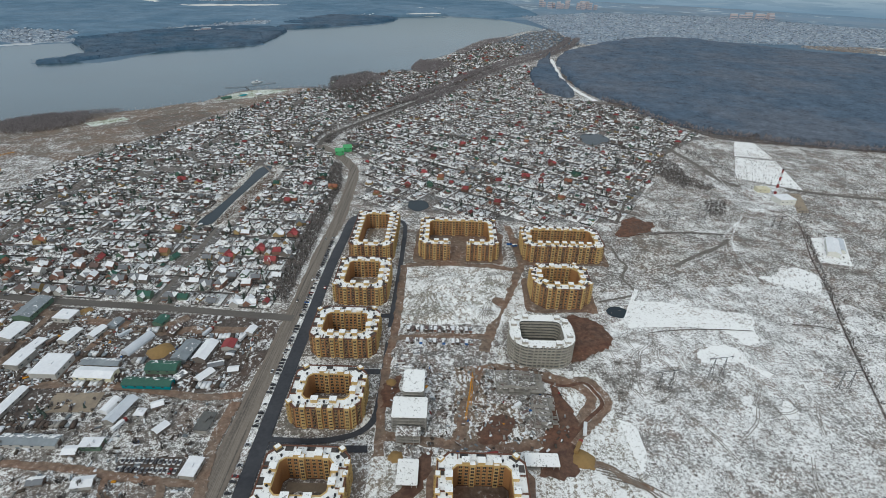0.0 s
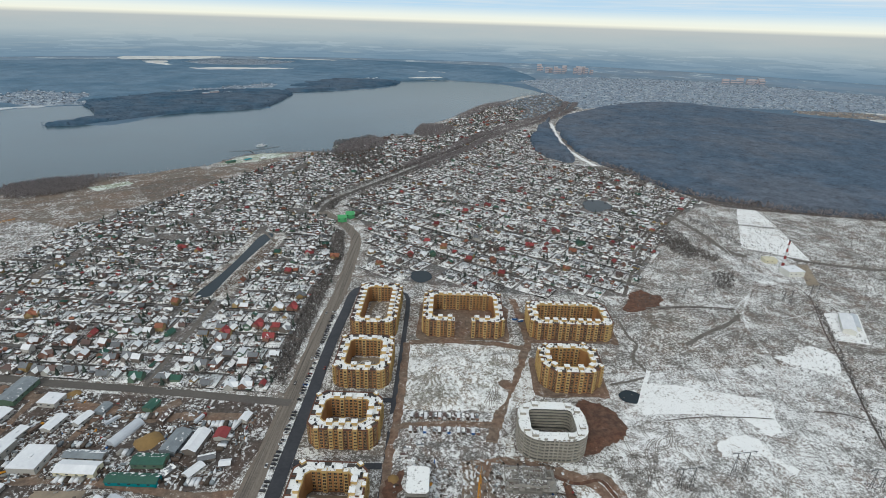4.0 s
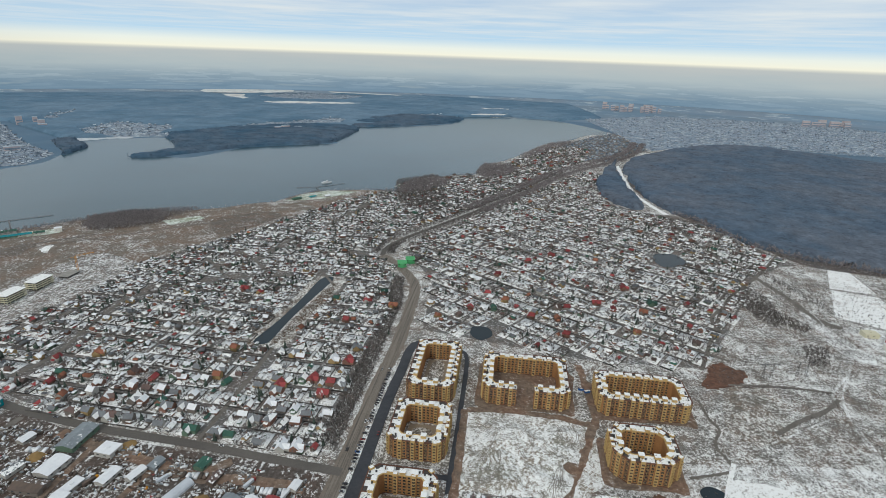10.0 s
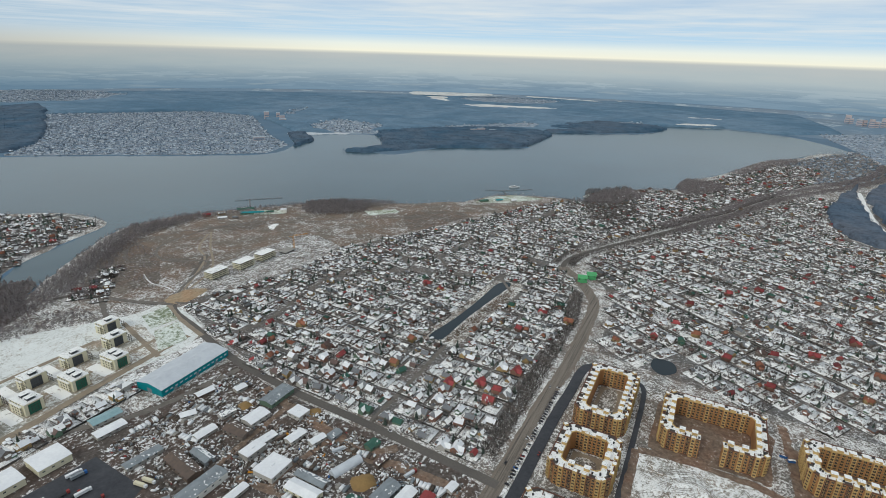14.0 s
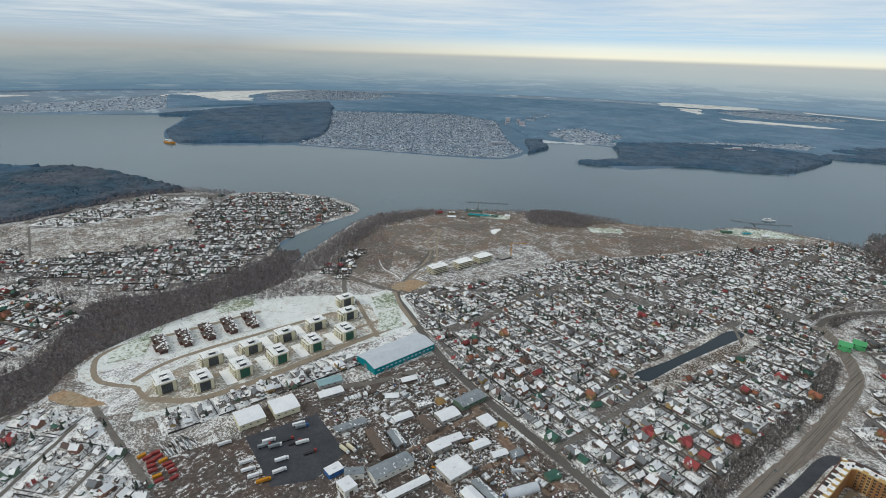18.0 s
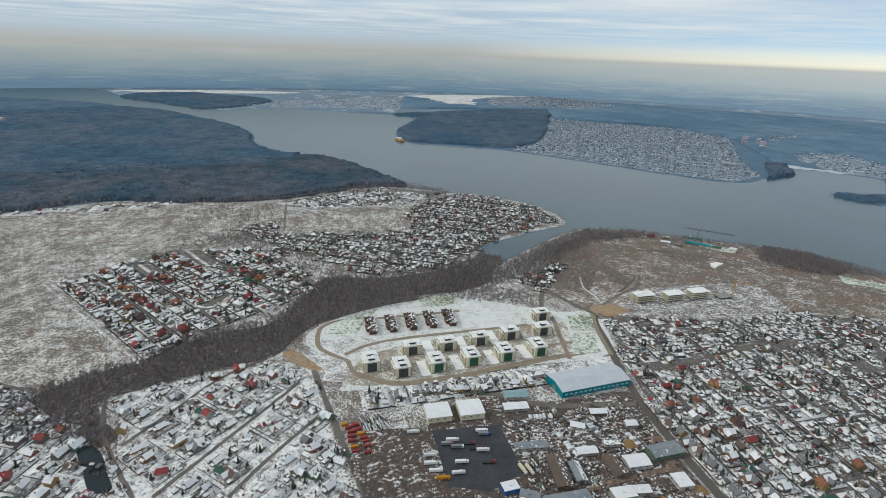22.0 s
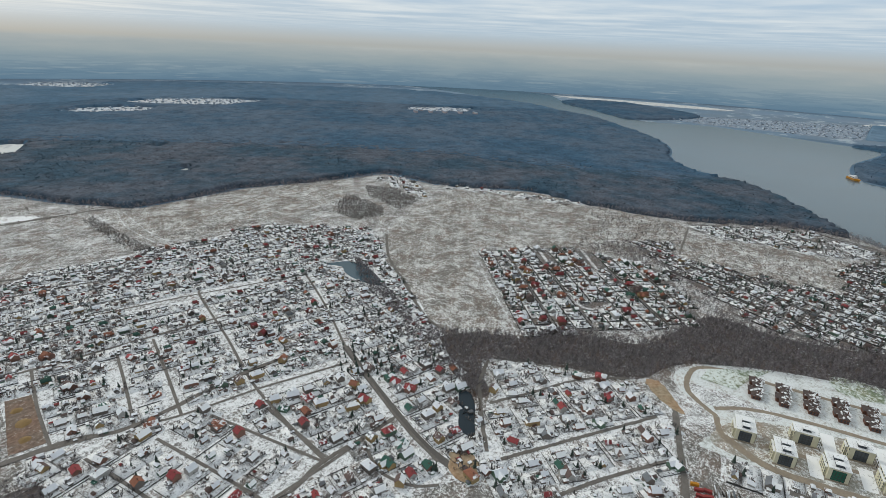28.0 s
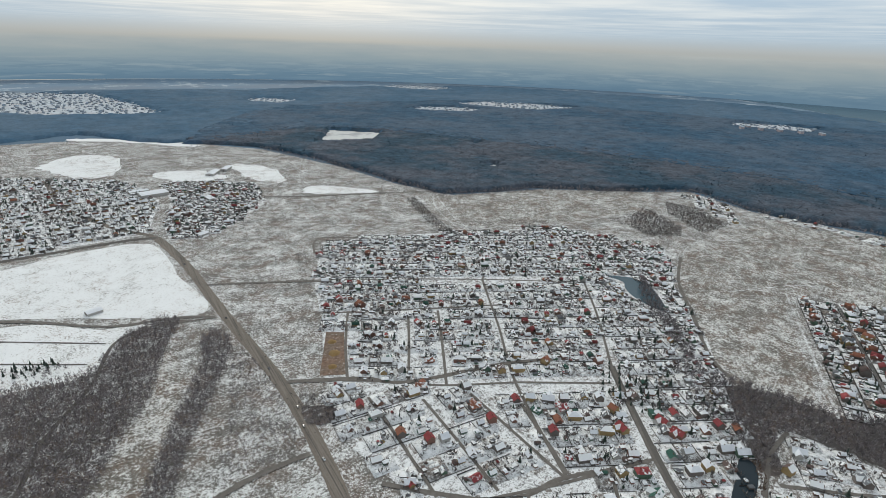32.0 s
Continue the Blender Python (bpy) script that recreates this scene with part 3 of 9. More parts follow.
class Soup:
    """Many copies of small shapes, joined into one mesh."""

    def __init__(self):
        self.v, self.f, self.m, self.n = [], [], [], 0

    def add(self, shape, at, turn, scale, mats):
        """shape: (verts, triangles, slot of each); at: N x 3; turn: N; scale: N x 3; mats: N x slots, the material of each slot."""
        sv, sf, slot = shape
        at, turn, scale, mats = np.asarray(at, float), np.asarray(turn, float), np.asarray(scale, float), np.asarray(mats)
        n = len(at)
        if n == 0:
            return
        v = sv[None] * scale[:, None]
        c, s = np.cos(turn)[:, None], np.sin(turn)[:, None]
        w = np.stack([v[..., 0] * c - v[..., 1] * s, v[..., 0] * s + v[..., 1] * c, v[..., 2]], -1) + at[:, None]
        off = self.n + np.arange(n) * len(sv)
        self.v.append(w.reshape(-1, 3))
        self.f.append((sf[None] + off[:, None, None]).reshape(-1, 3))
        self.m.append(mats[:, slot].reshape(-1))
        self.n += n * len(sv)

    def canopy(self, poly, gap, height, rng, slot, avoid=()):
        """An uneven roof of treetops over an outline, closed down to the ground at its edge."""
        edge = [tuple(q) for q in poly]
        xy = spots(poly, gap, rng)
        pts = edge + [tuple(q) for q in xy]
        n = len(edge)
        vs, _, fs, ov, *_ = geometry.delaunay_2d_cdt([Vector(q) for q in pts], [], [list(range(n))], 1, 1e-3)
        p = np.array([(v.x, v.y) for v in vs])
        z = height * (0.90 + 0.10 * np.sin(p[:, 0] * 0.021 + 2 * np.sin(p[:, 1] * 0.013)) * np.sin(p[:, 1] * 0.027)) + rng.uniform(-0.10, 0.10, len(p)) * height
        for a in avoid:
            z[inside(a, p)] = 0.25
        for k, o in enumerate(ov):
            if any(i < n for i in o):
                z[k] = 0.25
        f = np.array([list(q)[:3] for q in fs])
        self.v.append(np.c_[p, z])
        self.f.append(f + self.n)
        self.m.append(np.full(len(f), slot))
        self.n += len(p)

    def put(self, name, mats, label, category, kind="stuff", smooth=False):
        v, f, m = np.concatenate(self.v), np.concatenate(self.f), np.concatenate(self.m)
        me = bpy.data.meshes.new(name)
        me.vertices.add(len(v))
        me.vertices.foreach_set("co", v.astype(np.float32).ravel())
        me.loops.add(3 * len(f))
        me.loops.foreach_set("vertex_index", f.astype(np.int32).ravel())
        me.polygons.add(len(f))
        me.polygons.foreach_set("loop_start", np.arange(0, 3 * len(f), 3, dtype=np.int32))
        me.polygons.foreach_set("material_index", m.astype(np.int32))
        for q in mats:
            me.materials.append(M[q])
        if smooth:
            me.polygons.foreach_set("use_smooth", np.ones(len(f), dtype=bool))
        me.update(calc_edges=True)
        return tagged(new(name, me), label, category, kind=kind)


def soup_shape(shapes):
    """Shapes, one a material slot, as arrays for Soup.add."""
    v, f, slot, o = [], [], [], 0
    for k, s in enumerate(shapes):
        t, _ = tri(s.f)
        v += s.v
        f.append(t + o)
        slot += [k] * len(t)
        o = len(v)
    return np.array(v, float), np.concatenate(f), np.array(slot)


def bush(rng, stems, width, spread=0.45):
    """A bare shrub one unit high: stems that fan out from the ground."""
    s = Shape()
    for k in range(stems):
        a, r = rng.uniform(0, 2 * math.pi), spread * math.sqrt(rng.uniform(0.03, 1))
        c, d = math.cos(a), math.sin(a)
        q = np.array((r * c, r * d, (1.0 - 0.4 * (r / spread) ** 2) * rng.uniform(0.75, 1.0)))
        m = q * 0.6 + np.array((0.12 * c, 0.12 * d, 0)) * rng.uniform(0, 1)
        b = rng.uniform(0, math.pi)
        w = np.array((math.cos(b), math.sin(b), 0.2)) * width * rng.uniform(0.7, 1.3)
        s.add([(0.02 * c, 0.02 * d, 0), tuple(m + w), tuple(m - w), tuple(q)], [(0, 1, 3), (0, 3, 2)])
    return soup_shape([s])


def fir(rng, tiers=4, n=6):
    """A conifer one unit high, with ragged tiers."""
    s = Shape()
    s.tube(0, 0, 0, 0.25, 0.025, 0.02, 3)
    for k in range(tiers):
        z0, z1 = 0.1 + 0.2 * k, min(1.0, 0.42 + 0.2 * k)
        r = 0.24 * (1 - 0.21 * k)
        ring = [(r * rng.uniform(0.65, 1.15) * math.cos(2 * math.pi * j / n), r * rng.uniform(0.65, 1.15) * math.sin(2 * math.pi * j / n), z0 + rng.uniform(-0.04, 0.04)) for j in range(n)]
        s.add(ring + [(0, 0, z1)], [(j, (j + 1) % n, n) for j in range(n)])
    return soup_shape([s])


def bare_tree(rng, twigs, width, spread=0.30, fine=True):
    """A bare tree one unit high: a thin trunk with rising limbs that get shorter towards the top."""
    s = Shape()
    if fine:
        s.tube(0, 0, 0, 0.5, 0.013, 0.008, 3)
        s.tube(0, 0, 0.5, 0.97, 0.008, 0.001, 3)
    else:
        s.add([(-0.012, -0.007, 0), (0.012, -0.007, 0), (0, 0.014, 0), (0, 0, 0.97)], [(0, 1, 3), (1, 2, 3), (2, 0, 3)])
    for k in range(twigs):
        z0 = 0.16 + 0.70 * rng.uniform() ** 0.8
        a, reach = rng.uniform(0, 2 * math.pi), spread * (1.12 - z0) * rng.uniform(0.45, 1.1)
        rise = min(1.0 - z0, reach * rng.uniform(0.8, 1.7))
        c, d = math.cos(a), math.sin(a)
        p, q = np.array((0, 0, z0)), np.array((reach * c, reach * d, z0 + rise))
        m = p * 0.4 + q * 0.6 + np.array((0.2 * reach * c, 0.2 * reach * d, -0.12 * rise))
        b = rng.uniform(0, math.pi)
        w = np.array((math.cos(b), math.sin(b), 0.3)) * width
        s.add([tuple(p), tuple(m + w), tuple(m - w), tuple(q)], [(0, 1, 3), (0, 3, 2)])
    return soup_shape([s])


RNG = np.random.RandomState(7)
TREES_NEAR = [bare_tree(RNG, 28, 0.014, 0.36) for _ in range(6)]
TREES_CLOSE = [bare_tree(RNG, 80, 0.0045, 0.42) for _ in range(5)]
TREES_FAR = [bare_tree(RNG, 6, 0.06, 0.42, False) for _ in range(6)]
BUSHES = [bush(RNG, 5, 0.09, 0.45) for _ in range(6)]
TREES_MID = [bare_tree(RNG, 13, 0.024, 0.36, False) for _ in range(6)]
FIRS = [fir(RNG) for _ in range(4)]


def spots(poly, gap, rng, keep=1.0, avoid=()):
    """Jittered places about gap apart inside an outline."""
    p = np.asarray(poly, float)
    lo, hi = p.min(0), p.max(0)
    gx, gy = np.meshgrid(np.arange(lo[0], hi[0], gap), np.arange(lo[1], hi[1], gap))
    xy = np.stack([gx.ravel(), gy.ravel()], 1) + rng.uniform(-gap * 0.5, gap * 0.5, (gx.size, 2))
    ok = inside(p, xy) & (rng.uniform(0, 1, len(xy)) < keep)
    for a in avoid:
        ok &= ~inside(a, xy)
    return xy[ok]


def grow(soup, kinds, xy, rng, h0, h1, slot=0, wide=1.0, z=0.0):
    which = rng.randint(0, len(kinds), len(xy))
    h = rng.uniform(h0, h1, len(xy))
    for k, kind in enumerate(kinds):
        q = which == k
        if q.any():
            sc = h[q][:, None] * np.array([[wide, wide, 1.0]])
            soup.add(kind, np.c_[xy[q], np.full(q.sum(), z)], rng.uniform(0, 6.28, q.sum()), sc, np.full((q.sum(), 1), slot))


# ---- the land ----
NEAR_SHORE = [(-3343, -709), (-2830, -267), (-2475, -76), (-2142, -29), (-1969, 56), (-1844, 224), (-1640, 320), (-1400, 420), (-1315, 561), (-1192, 659), (-1064, 665), (-1016, 565), (-985, 489), (-935, 420), (-862, 373), (-838, 346), (-822, 372), (-890, 470), (-955, 560), (-1010, 665), (-985, 775), (-924, 870), (-834, 987), (-729, 1064), (-647, 1106), (-541, 1190), (-507, 1279), (-465, 1324), (-334, 1367), (-281, 1350), (-286, 1456), (-183, 1583), (-105, 1630), (-101, 1747), (0, 1928), (120, 2260), (205, 2360), (330, 2600), (444, 2754)]
FAR_SHORE = [(251, 3120), (-36, 3197), (-313, 3053), (-310, 2800), (-534, 2580), (-729, 2476), (-690, 2098), (-669, 2016), (-890, 1870), (-937, 1815), (-997, 1620), (-1081, 1600), (-1174, 1570), (-1131, 1742), (-1287, 1934), (-1446, 1836), (-1566, 1731), (-1390, 1560), (-1341, 1370), (-1502, 1216), (-1679, 1082), (-1925, 880), (-2053, 672), (-2172, 532), (-2484, 561), (-2948, 746), (-3097, 529), (-3324, 69), (-3260, -258), (-3550, -560), (-4000, -900), (-4550, -1250), (-4600, -2000), (-4450, -2900)]
# far snow patches and pale fields
RIVER_END = [(-4300, -2900), (-4100, -2000), (-3800, -1400)]
LAKE = curve_pts(NEAR_SHORE + FAR_SHORE + RIVER_END, 4, True, 4.0, 3)
NEAR_LAND = curve_pts(NEAR_SHORE[3:], 4, False, 4.0, 3).tolist() + [(700, 2600), (1300, 2300), (1750, 2000), (1900, 1200), (1900, 200), (900, -600), (600, -1500), (200, -2050), (-150, -2060), (-300, -1910), (-500, -1700), (-630, -1370), (-684, -1136), (-757, -983), (-996, -929), (-1165, -819), (-1332, -740), (-1306, -563), (-1338, -456), (-1388, -330), (-1400, 80), (-1500, 330)]


def build_ground():
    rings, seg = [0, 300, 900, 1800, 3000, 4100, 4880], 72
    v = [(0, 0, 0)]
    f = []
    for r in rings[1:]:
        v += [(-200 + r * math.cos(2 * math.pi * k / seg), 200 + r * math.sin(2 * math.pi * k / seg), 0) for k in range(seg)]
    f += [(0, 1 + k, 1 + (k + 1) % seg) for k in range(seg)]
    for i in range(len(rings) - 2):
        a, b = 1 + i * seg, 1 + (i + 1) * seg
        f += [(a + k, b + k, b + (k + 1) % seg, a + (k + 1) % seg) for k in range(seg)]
    # outer rings take the bluer, paler colours that stand for haze
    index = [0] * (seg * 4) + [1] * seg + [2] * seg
    tagged(put("ground", v, f, ["hazed_land", "hazed_land_mid", "hazed_land_far"], None, index[: len(f)]), "wide winter plain of dark woods reaching the horizon", "ground", kind="structure")
    # haze over the far plain, up to the horizon, painted on a glowing wall
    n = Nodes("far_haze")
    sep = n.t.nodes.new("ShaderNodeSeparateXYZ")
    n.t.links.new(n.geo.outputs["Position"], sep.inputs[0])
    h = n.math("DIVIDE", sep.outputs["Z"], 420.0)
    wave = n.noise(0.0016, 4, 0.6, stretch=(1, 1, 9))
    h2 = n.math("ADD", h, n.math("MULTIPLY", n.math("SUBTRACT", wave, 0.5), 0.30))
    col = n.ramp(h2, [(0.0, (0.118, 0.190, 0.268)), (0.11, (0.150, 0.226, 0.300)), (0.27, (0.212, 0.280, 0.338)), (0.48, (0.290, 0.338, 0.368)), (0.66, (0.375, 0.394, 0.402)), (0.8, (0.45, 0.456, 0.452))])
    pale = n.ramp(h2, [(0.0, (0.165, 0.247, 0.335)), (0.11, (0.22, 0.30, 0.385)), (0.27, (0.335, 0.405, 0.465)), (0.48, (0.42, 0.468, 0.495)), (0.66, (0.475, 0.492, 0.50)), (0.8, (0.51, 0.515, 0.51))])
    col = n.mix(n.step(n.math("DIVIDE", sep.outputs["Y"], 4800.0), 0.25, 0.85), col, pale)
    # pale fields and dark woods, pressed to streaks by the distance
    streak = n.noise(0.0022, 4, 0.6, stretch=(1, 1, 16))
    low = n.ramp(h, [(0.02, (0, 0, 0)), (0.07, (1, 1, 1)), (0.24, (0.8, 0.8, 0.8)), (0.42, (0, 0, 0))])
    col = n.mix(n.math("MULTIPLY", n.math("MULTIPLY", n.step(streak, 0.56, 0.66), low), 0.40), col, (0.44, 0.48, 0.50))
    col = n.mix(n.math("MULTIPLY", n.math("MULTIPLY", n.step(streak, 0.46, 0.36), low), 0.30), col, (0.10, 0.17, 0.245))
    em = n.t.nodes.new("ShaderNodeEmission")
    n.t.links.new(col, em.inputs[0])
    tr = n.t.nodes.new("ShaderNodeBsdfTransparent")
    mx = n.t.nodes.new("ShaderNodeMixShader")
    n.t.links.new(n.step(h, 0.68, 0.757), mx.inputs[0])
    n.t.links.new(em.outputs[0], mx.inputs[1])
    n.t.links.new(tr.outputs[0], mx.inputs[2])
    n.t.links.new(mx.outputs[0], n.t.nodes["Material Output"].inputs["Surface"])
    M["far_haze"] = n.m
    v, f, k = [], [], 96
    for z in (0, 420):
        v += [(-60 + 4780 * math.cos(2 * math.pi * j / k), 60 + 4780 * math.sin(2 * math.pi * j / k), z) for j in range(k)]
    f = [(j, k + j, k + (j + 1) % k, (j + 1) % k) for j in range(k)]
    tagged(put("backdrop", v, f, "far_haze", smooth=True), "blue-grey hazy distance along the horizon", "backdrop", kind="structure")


build_ground()
sheet("land_near_shore", NEAR_LAND, 0.10, "scrub_snow", "rough scrubland with thin patchy snow", "ground")
sheet("water_lake", LAKE, 0.20, "lake_water", "wide grey lake with calm open water", "lake")

ZONES = [
    ("scrub_east", [(140, 355), (150, 445), (200, 470), (330, 480), (400, 470), (470, 300), (420, 140), (260, 120), (138, 205), (60, 200), (85, 240), (123, 275), (150, 320)], "snow_scrub", "snowy rough field with dead weeds and tyre tracks", 4),
    ("field_east", [(189, 445), (220, 447), (250, 440), (283, 431), (302, 428), (293, 406), (288, 390), (273, 381), (268, 395), (259, 404), (242, 405), (210, 407), (184, 404), (174, 405)], "stubble_snow", "open white snow strip on the field", 3),
    ("field_east_patch", [(224, 368), (223, 357), (236, 355), (252, 360), (257, 356), (268, 346), (272, 337), (276, 345), (266, 358), (263, 375), (252, 383), (235, 377)], "stubble_snow", "small white snow patch", 3),
    ("field_east_hollow", [(270, 313), (275, 305), (276, 296), (257, 295)], "stubble_snow", "small white snow patch", 3),
    ("field_east_upper", [(344, 500), (368, 510), (378, 522), (402, 521), (412, 500), (392, 473), (372, 481), (356, 488)], "stubble_snow", "white snow patch on the scrubland", 3),
    ("field_site_smooth", [(121, 291), (141, 286), (146, 262), (135, 243), (118, 246), (104, 253), (108, 270)], "stubble_snow", "smooth white snow beside the clay yard", 3),
    ("field_site_lower", [(82, 242), (101, 238), (117, 230), (125, 212), (110, 196), (80, 205), (72, 222)], "stubble_snow", "smooth white snow below the clay yard", 3),
    ("scrub_grass", [(232, 583), (262, 600), (290, 592), (284, 543), (268, 512), (236, 500), (215, 515)], "meadow_snow", "bare beige grass patch in the scrub", 5),
    ("scrub_swath", [(420, 822), (425, 779), (435, 741), (447, 687), (426, 674), (410, 703), (409, 766)], "snow_scrub", "white open snow strip below the embankment", 3),
    ("scrub_site", [(-45, 505), (85, 506), (90, 430), (56, 400), (56, 345), (130, 340), (138, 222), (60, 190), (-45, 190)], "site_snow", "snowy building site ground", 1),
    ("field_cleared", [(508, 910), (570, 893), (541, 760), (460, 806)], "stubble_snow", "cleared white snow rectangle beside the forest", 1),
    ("field_cleared_upper", [(562, 1030), (585, 1017), (573, 903), (509, 916)], "stubble_snow", "second cleared white rectangle beside the forest", 1),
    ("field_west", [(93, -919), (24, -947), (-109, -944), (-132, -779), (-152, -650), (-100, -648), (-17, -690), (76, -735), (250, -780), (280, -900)], "stubble_snow", "white snow field beside the highway", 2),
    ("field_south_west", [(60, -712), (-30, -652), (-75, -640), (-30, -540), (45, -500), (160, -560), (180, -680)], "stubble_snow", "snowy paddocks with hedges and fences", 2),
    ("field_lakeside", [(-1003, 665), (-983, 775), (-922, 866), (-830, 983), (-727, 1060), (-646, 1102), (-541, 1186), (-470, 1110), (-520, 960), (-590, 800), (-575, 700), (-618, 560), (-655, 500), (-760, 440), (-850, 500), (-930, 590)], "brown_field", "bare brown lakeside building land with tracks", 4),
    ("field_shore", [(-545, 1150), (-507, 1270), (-465, 1316), (-340, 1358), (-330, 1340), (-400, 1220), (-470, 1085)], "brown_field", "brown grassy lake shore", 2),
    ("field_centre", [(-38, 500), (0, 508), (70, 506), (84, 500), (66, 435), (48, 398), (-31, 396)], "site_snow", "snowy building plot with heaps and tyre ruts", 3),
    ("meadow_village", [(-1041, -120), (-1330, -150), (-1300, 60), (-1136, 60), (-1060, 0)], "meadow_snow", "snowy abandoned meadow with young birches", 2),
    ("meadow_west", [(-915, -283), (-1040, -125), (-1320, -160), (-1380, -330), (-1300, -480), (-1180, -500), (-1060, -500), (-890, -455), (-726, -325), (-645, -240), (-660, -130)], "meadow_snow", "overgrown meadow with thin snow", 2),
    ("meadow_far_west", [(-680, -990), (-650, -780), (-840, -700), (-950, -690), (-1110, -700), (-1200, -800), (-1000, -910), (-760, -975)], "meadow_snow", "long strip of snowy meadow before the woods", 2),
    ("valley_floor", [(-767, -443), (-700, -345), (-606, -223), (-634, -163), (-654, -111), (-674, -87), (-705, -57), (-715, 35), (-775, 75), (-855, 121), (-838, 208), (-855, 317), (-905, 410), (-880, 440), (-830, 400), (-785, 377), (-752, 290), (-728, 190), (-701, 98), (-642, 54), (-629, 37), (-617, -21), (-588, -114), (-564, -122), (-520, -95), (-511, -120), (-588, -209), (-640, -300), (-700, -390)], "litter", "wooded valley floor with leaf litter", 2),
    ("forest_floor_east", [(339, 1657), (342, 1446), (386, 1286), (459, 1161), (516, 1024), (625, 989), (779, 962), (1100, 930), (1500, 1050), (1700, 1500), (1612, 2061), (1415, 2140), (1182, 2330), (1003, 2476), (814, 2434), (472, 2020)], "litter", "dark forest floor under bare trees", 3),
    ("villa_estate", [(-648, 85), (-696, 101), (-737, 192), (-742, 311), (-668, 440), (-655, 490), (-548, 452), (-548, 326), (-542, 135), (-560, 120), (-600, 128)], "estate_snow", "snow-covered grounds of the new villa estate", 3),
    ("clearing_strip", [(-88, -560), (-100, -500), (-68, -404), (-45, -340), (0, -300), (-10, -370), (-47, -473)], "meadow_snow", "snowy cleared strip between two belts of trees", 3),
    ("industrial_yard", [(-470, 428), (-404, 415), (-269, 405), (-152, 396), (-150, 330), (-170, 306), (-260, 302), (-285, 270), (-330, 200), (-372, 180), (-468, 195), (-500, 262), (-475, 330)], "yard_mud", "muddy industrial yards with scrap and snow", 2),
]
for k, (nm, pts, mt, lab, n) in enumerate(ZONES):
    sheet(nm, curve_pts(pts, max(n, 4), True, 2.0 if "field_" in nm or "scrub" in nm else 0.6, 80 + k) if n > 1 else pts, 0.26 + 0.012 * k, mt, lab)

FAR_PATCHES = [
    ([(-2383, 4061), (-2328, 4500), (-1837, 4480), (-1762, 4102), (-1939, 3908), (-1673, 3420), (-1878, 3562)], "far_field", "pale stubble field far beyond the lake"),
    ([(-1691, 3457), (-1512, 3557), (-1002, 3694), (-980, 3534), (-1404, 3279)], "far_field", "pale snowy field far beyond the lake"),
    ([(-290, 3250), (-150, 3400), (-20, 3420), (-60, 3215), (-200, 3165)], "far_field", "pale beach at the lake's end"),
    ([(-300, 3580), (-60, 3620), (40, 3760), (-200, 3720)], "far_field", "pale field before the far town"),
    ([(-1060, 2309), (-1017, 2400), (-900, 2430), (-905, 2250), (-976, 2230)], "far_snow", "white snowy clearing on the far cape"),
    ([(-1480, 1900), (-1420, 1990), (-1300, 2080), (-1270, 2050), (-1330, 1970), (-1440, 1860)], "far_snow", "snowy strip on the far shore"),
    ([(-1560, 1745), (-1440, 1850), (-1460, 1880), (-1590, 1780)], "far_snow", "snowy strip on the far shore"),
    ([(-4219, 1051), (-4400, 1394), (-4224, 1560), (-3535, 1321), (-3639, 1140)], "far_field", "frozen white backwater"),
    ([(-4130, 900), (-4000, 1500), (-4180, 2200), (-4400, 1900), (-4350, 1200)], "far_field", "pale field in the hazy distance"),
    ([(-4480, -1100), (-4560, -300), (-4420, 200), (-4300, -200), (-4330, -800)], "far_field", "pale field in the hazy distance"),
    ([(-1537, 4500), (-957, 4500), (-760, 4600), (-862, 4300), (-1160, 4300)], "far_field", "pale field in the hazy distance"),
    ([(900, 2700), (1300, 2760), (1280, 2860), (880, 2800)], "far_field", "pale field at the edge of the town"),
    ([(1807, 2674), (2264, 2722), (1745, 2084), (1663, 2237)], "far_field", "pale field at the edge of the town"),
    ([(1450, 2330), (1750, 2200), (1850, 2320), (1600, 2450)], "brown_field", "bare brown field behind the forest"),
    ([(83, -1683), (20, -1780), (-29, -1797), (-100, -1709), (-82, -1516), (-1, -1509), (72, -1631)], "stubble_snow", "white snow field beyond the settlement"),
    ([(-164, -1479), (-255, -1485), (-327, -1369), (-220, -1367)], "stubble_snow", "white snow field beside the settlement"),
    ([(-367, -1512), (-445, -1451), (-459, -1323), (-433, -1269), (-368, -1342)], "stubble_snow", "white snow field before the wood"),
    ([(-497, -1198), (-616, -1083), (-526, -1100), (-449, -1143)], "stubble_snow", "white wedge of snow before the wood"),
    ([(-300, -1830), (-120, -1990), (20, -2060), (-10, -2090), (-200, -1990), (-330, -1860)], "field_snow", "white snow strip along the forest edge"),
]
for kf, (pts, mt, lab) in enumerate(FAR_PATCHES):
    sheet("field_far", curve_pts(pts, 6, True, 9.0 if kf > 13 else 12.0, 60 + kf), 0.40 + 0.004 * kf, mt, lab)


def strip(a, b, width):
    """A lens-shaped outline from a to b."""
    a, b = np.array(a, float), np.array(b, float)
    d = (b - a) / np.linalg.norm(b - a)
    s = np.array([-d[1], d[0]]) * width / 2
    return [tuple(q) for q in (a, a * 0.75 + b * 0.25 + s, a * 0.3 + b * 0.7 + s * 0.8, b, a * 0.35 + b * 0.65 - s, a * 0.7 + b * 0.3 - s * 0.7)]


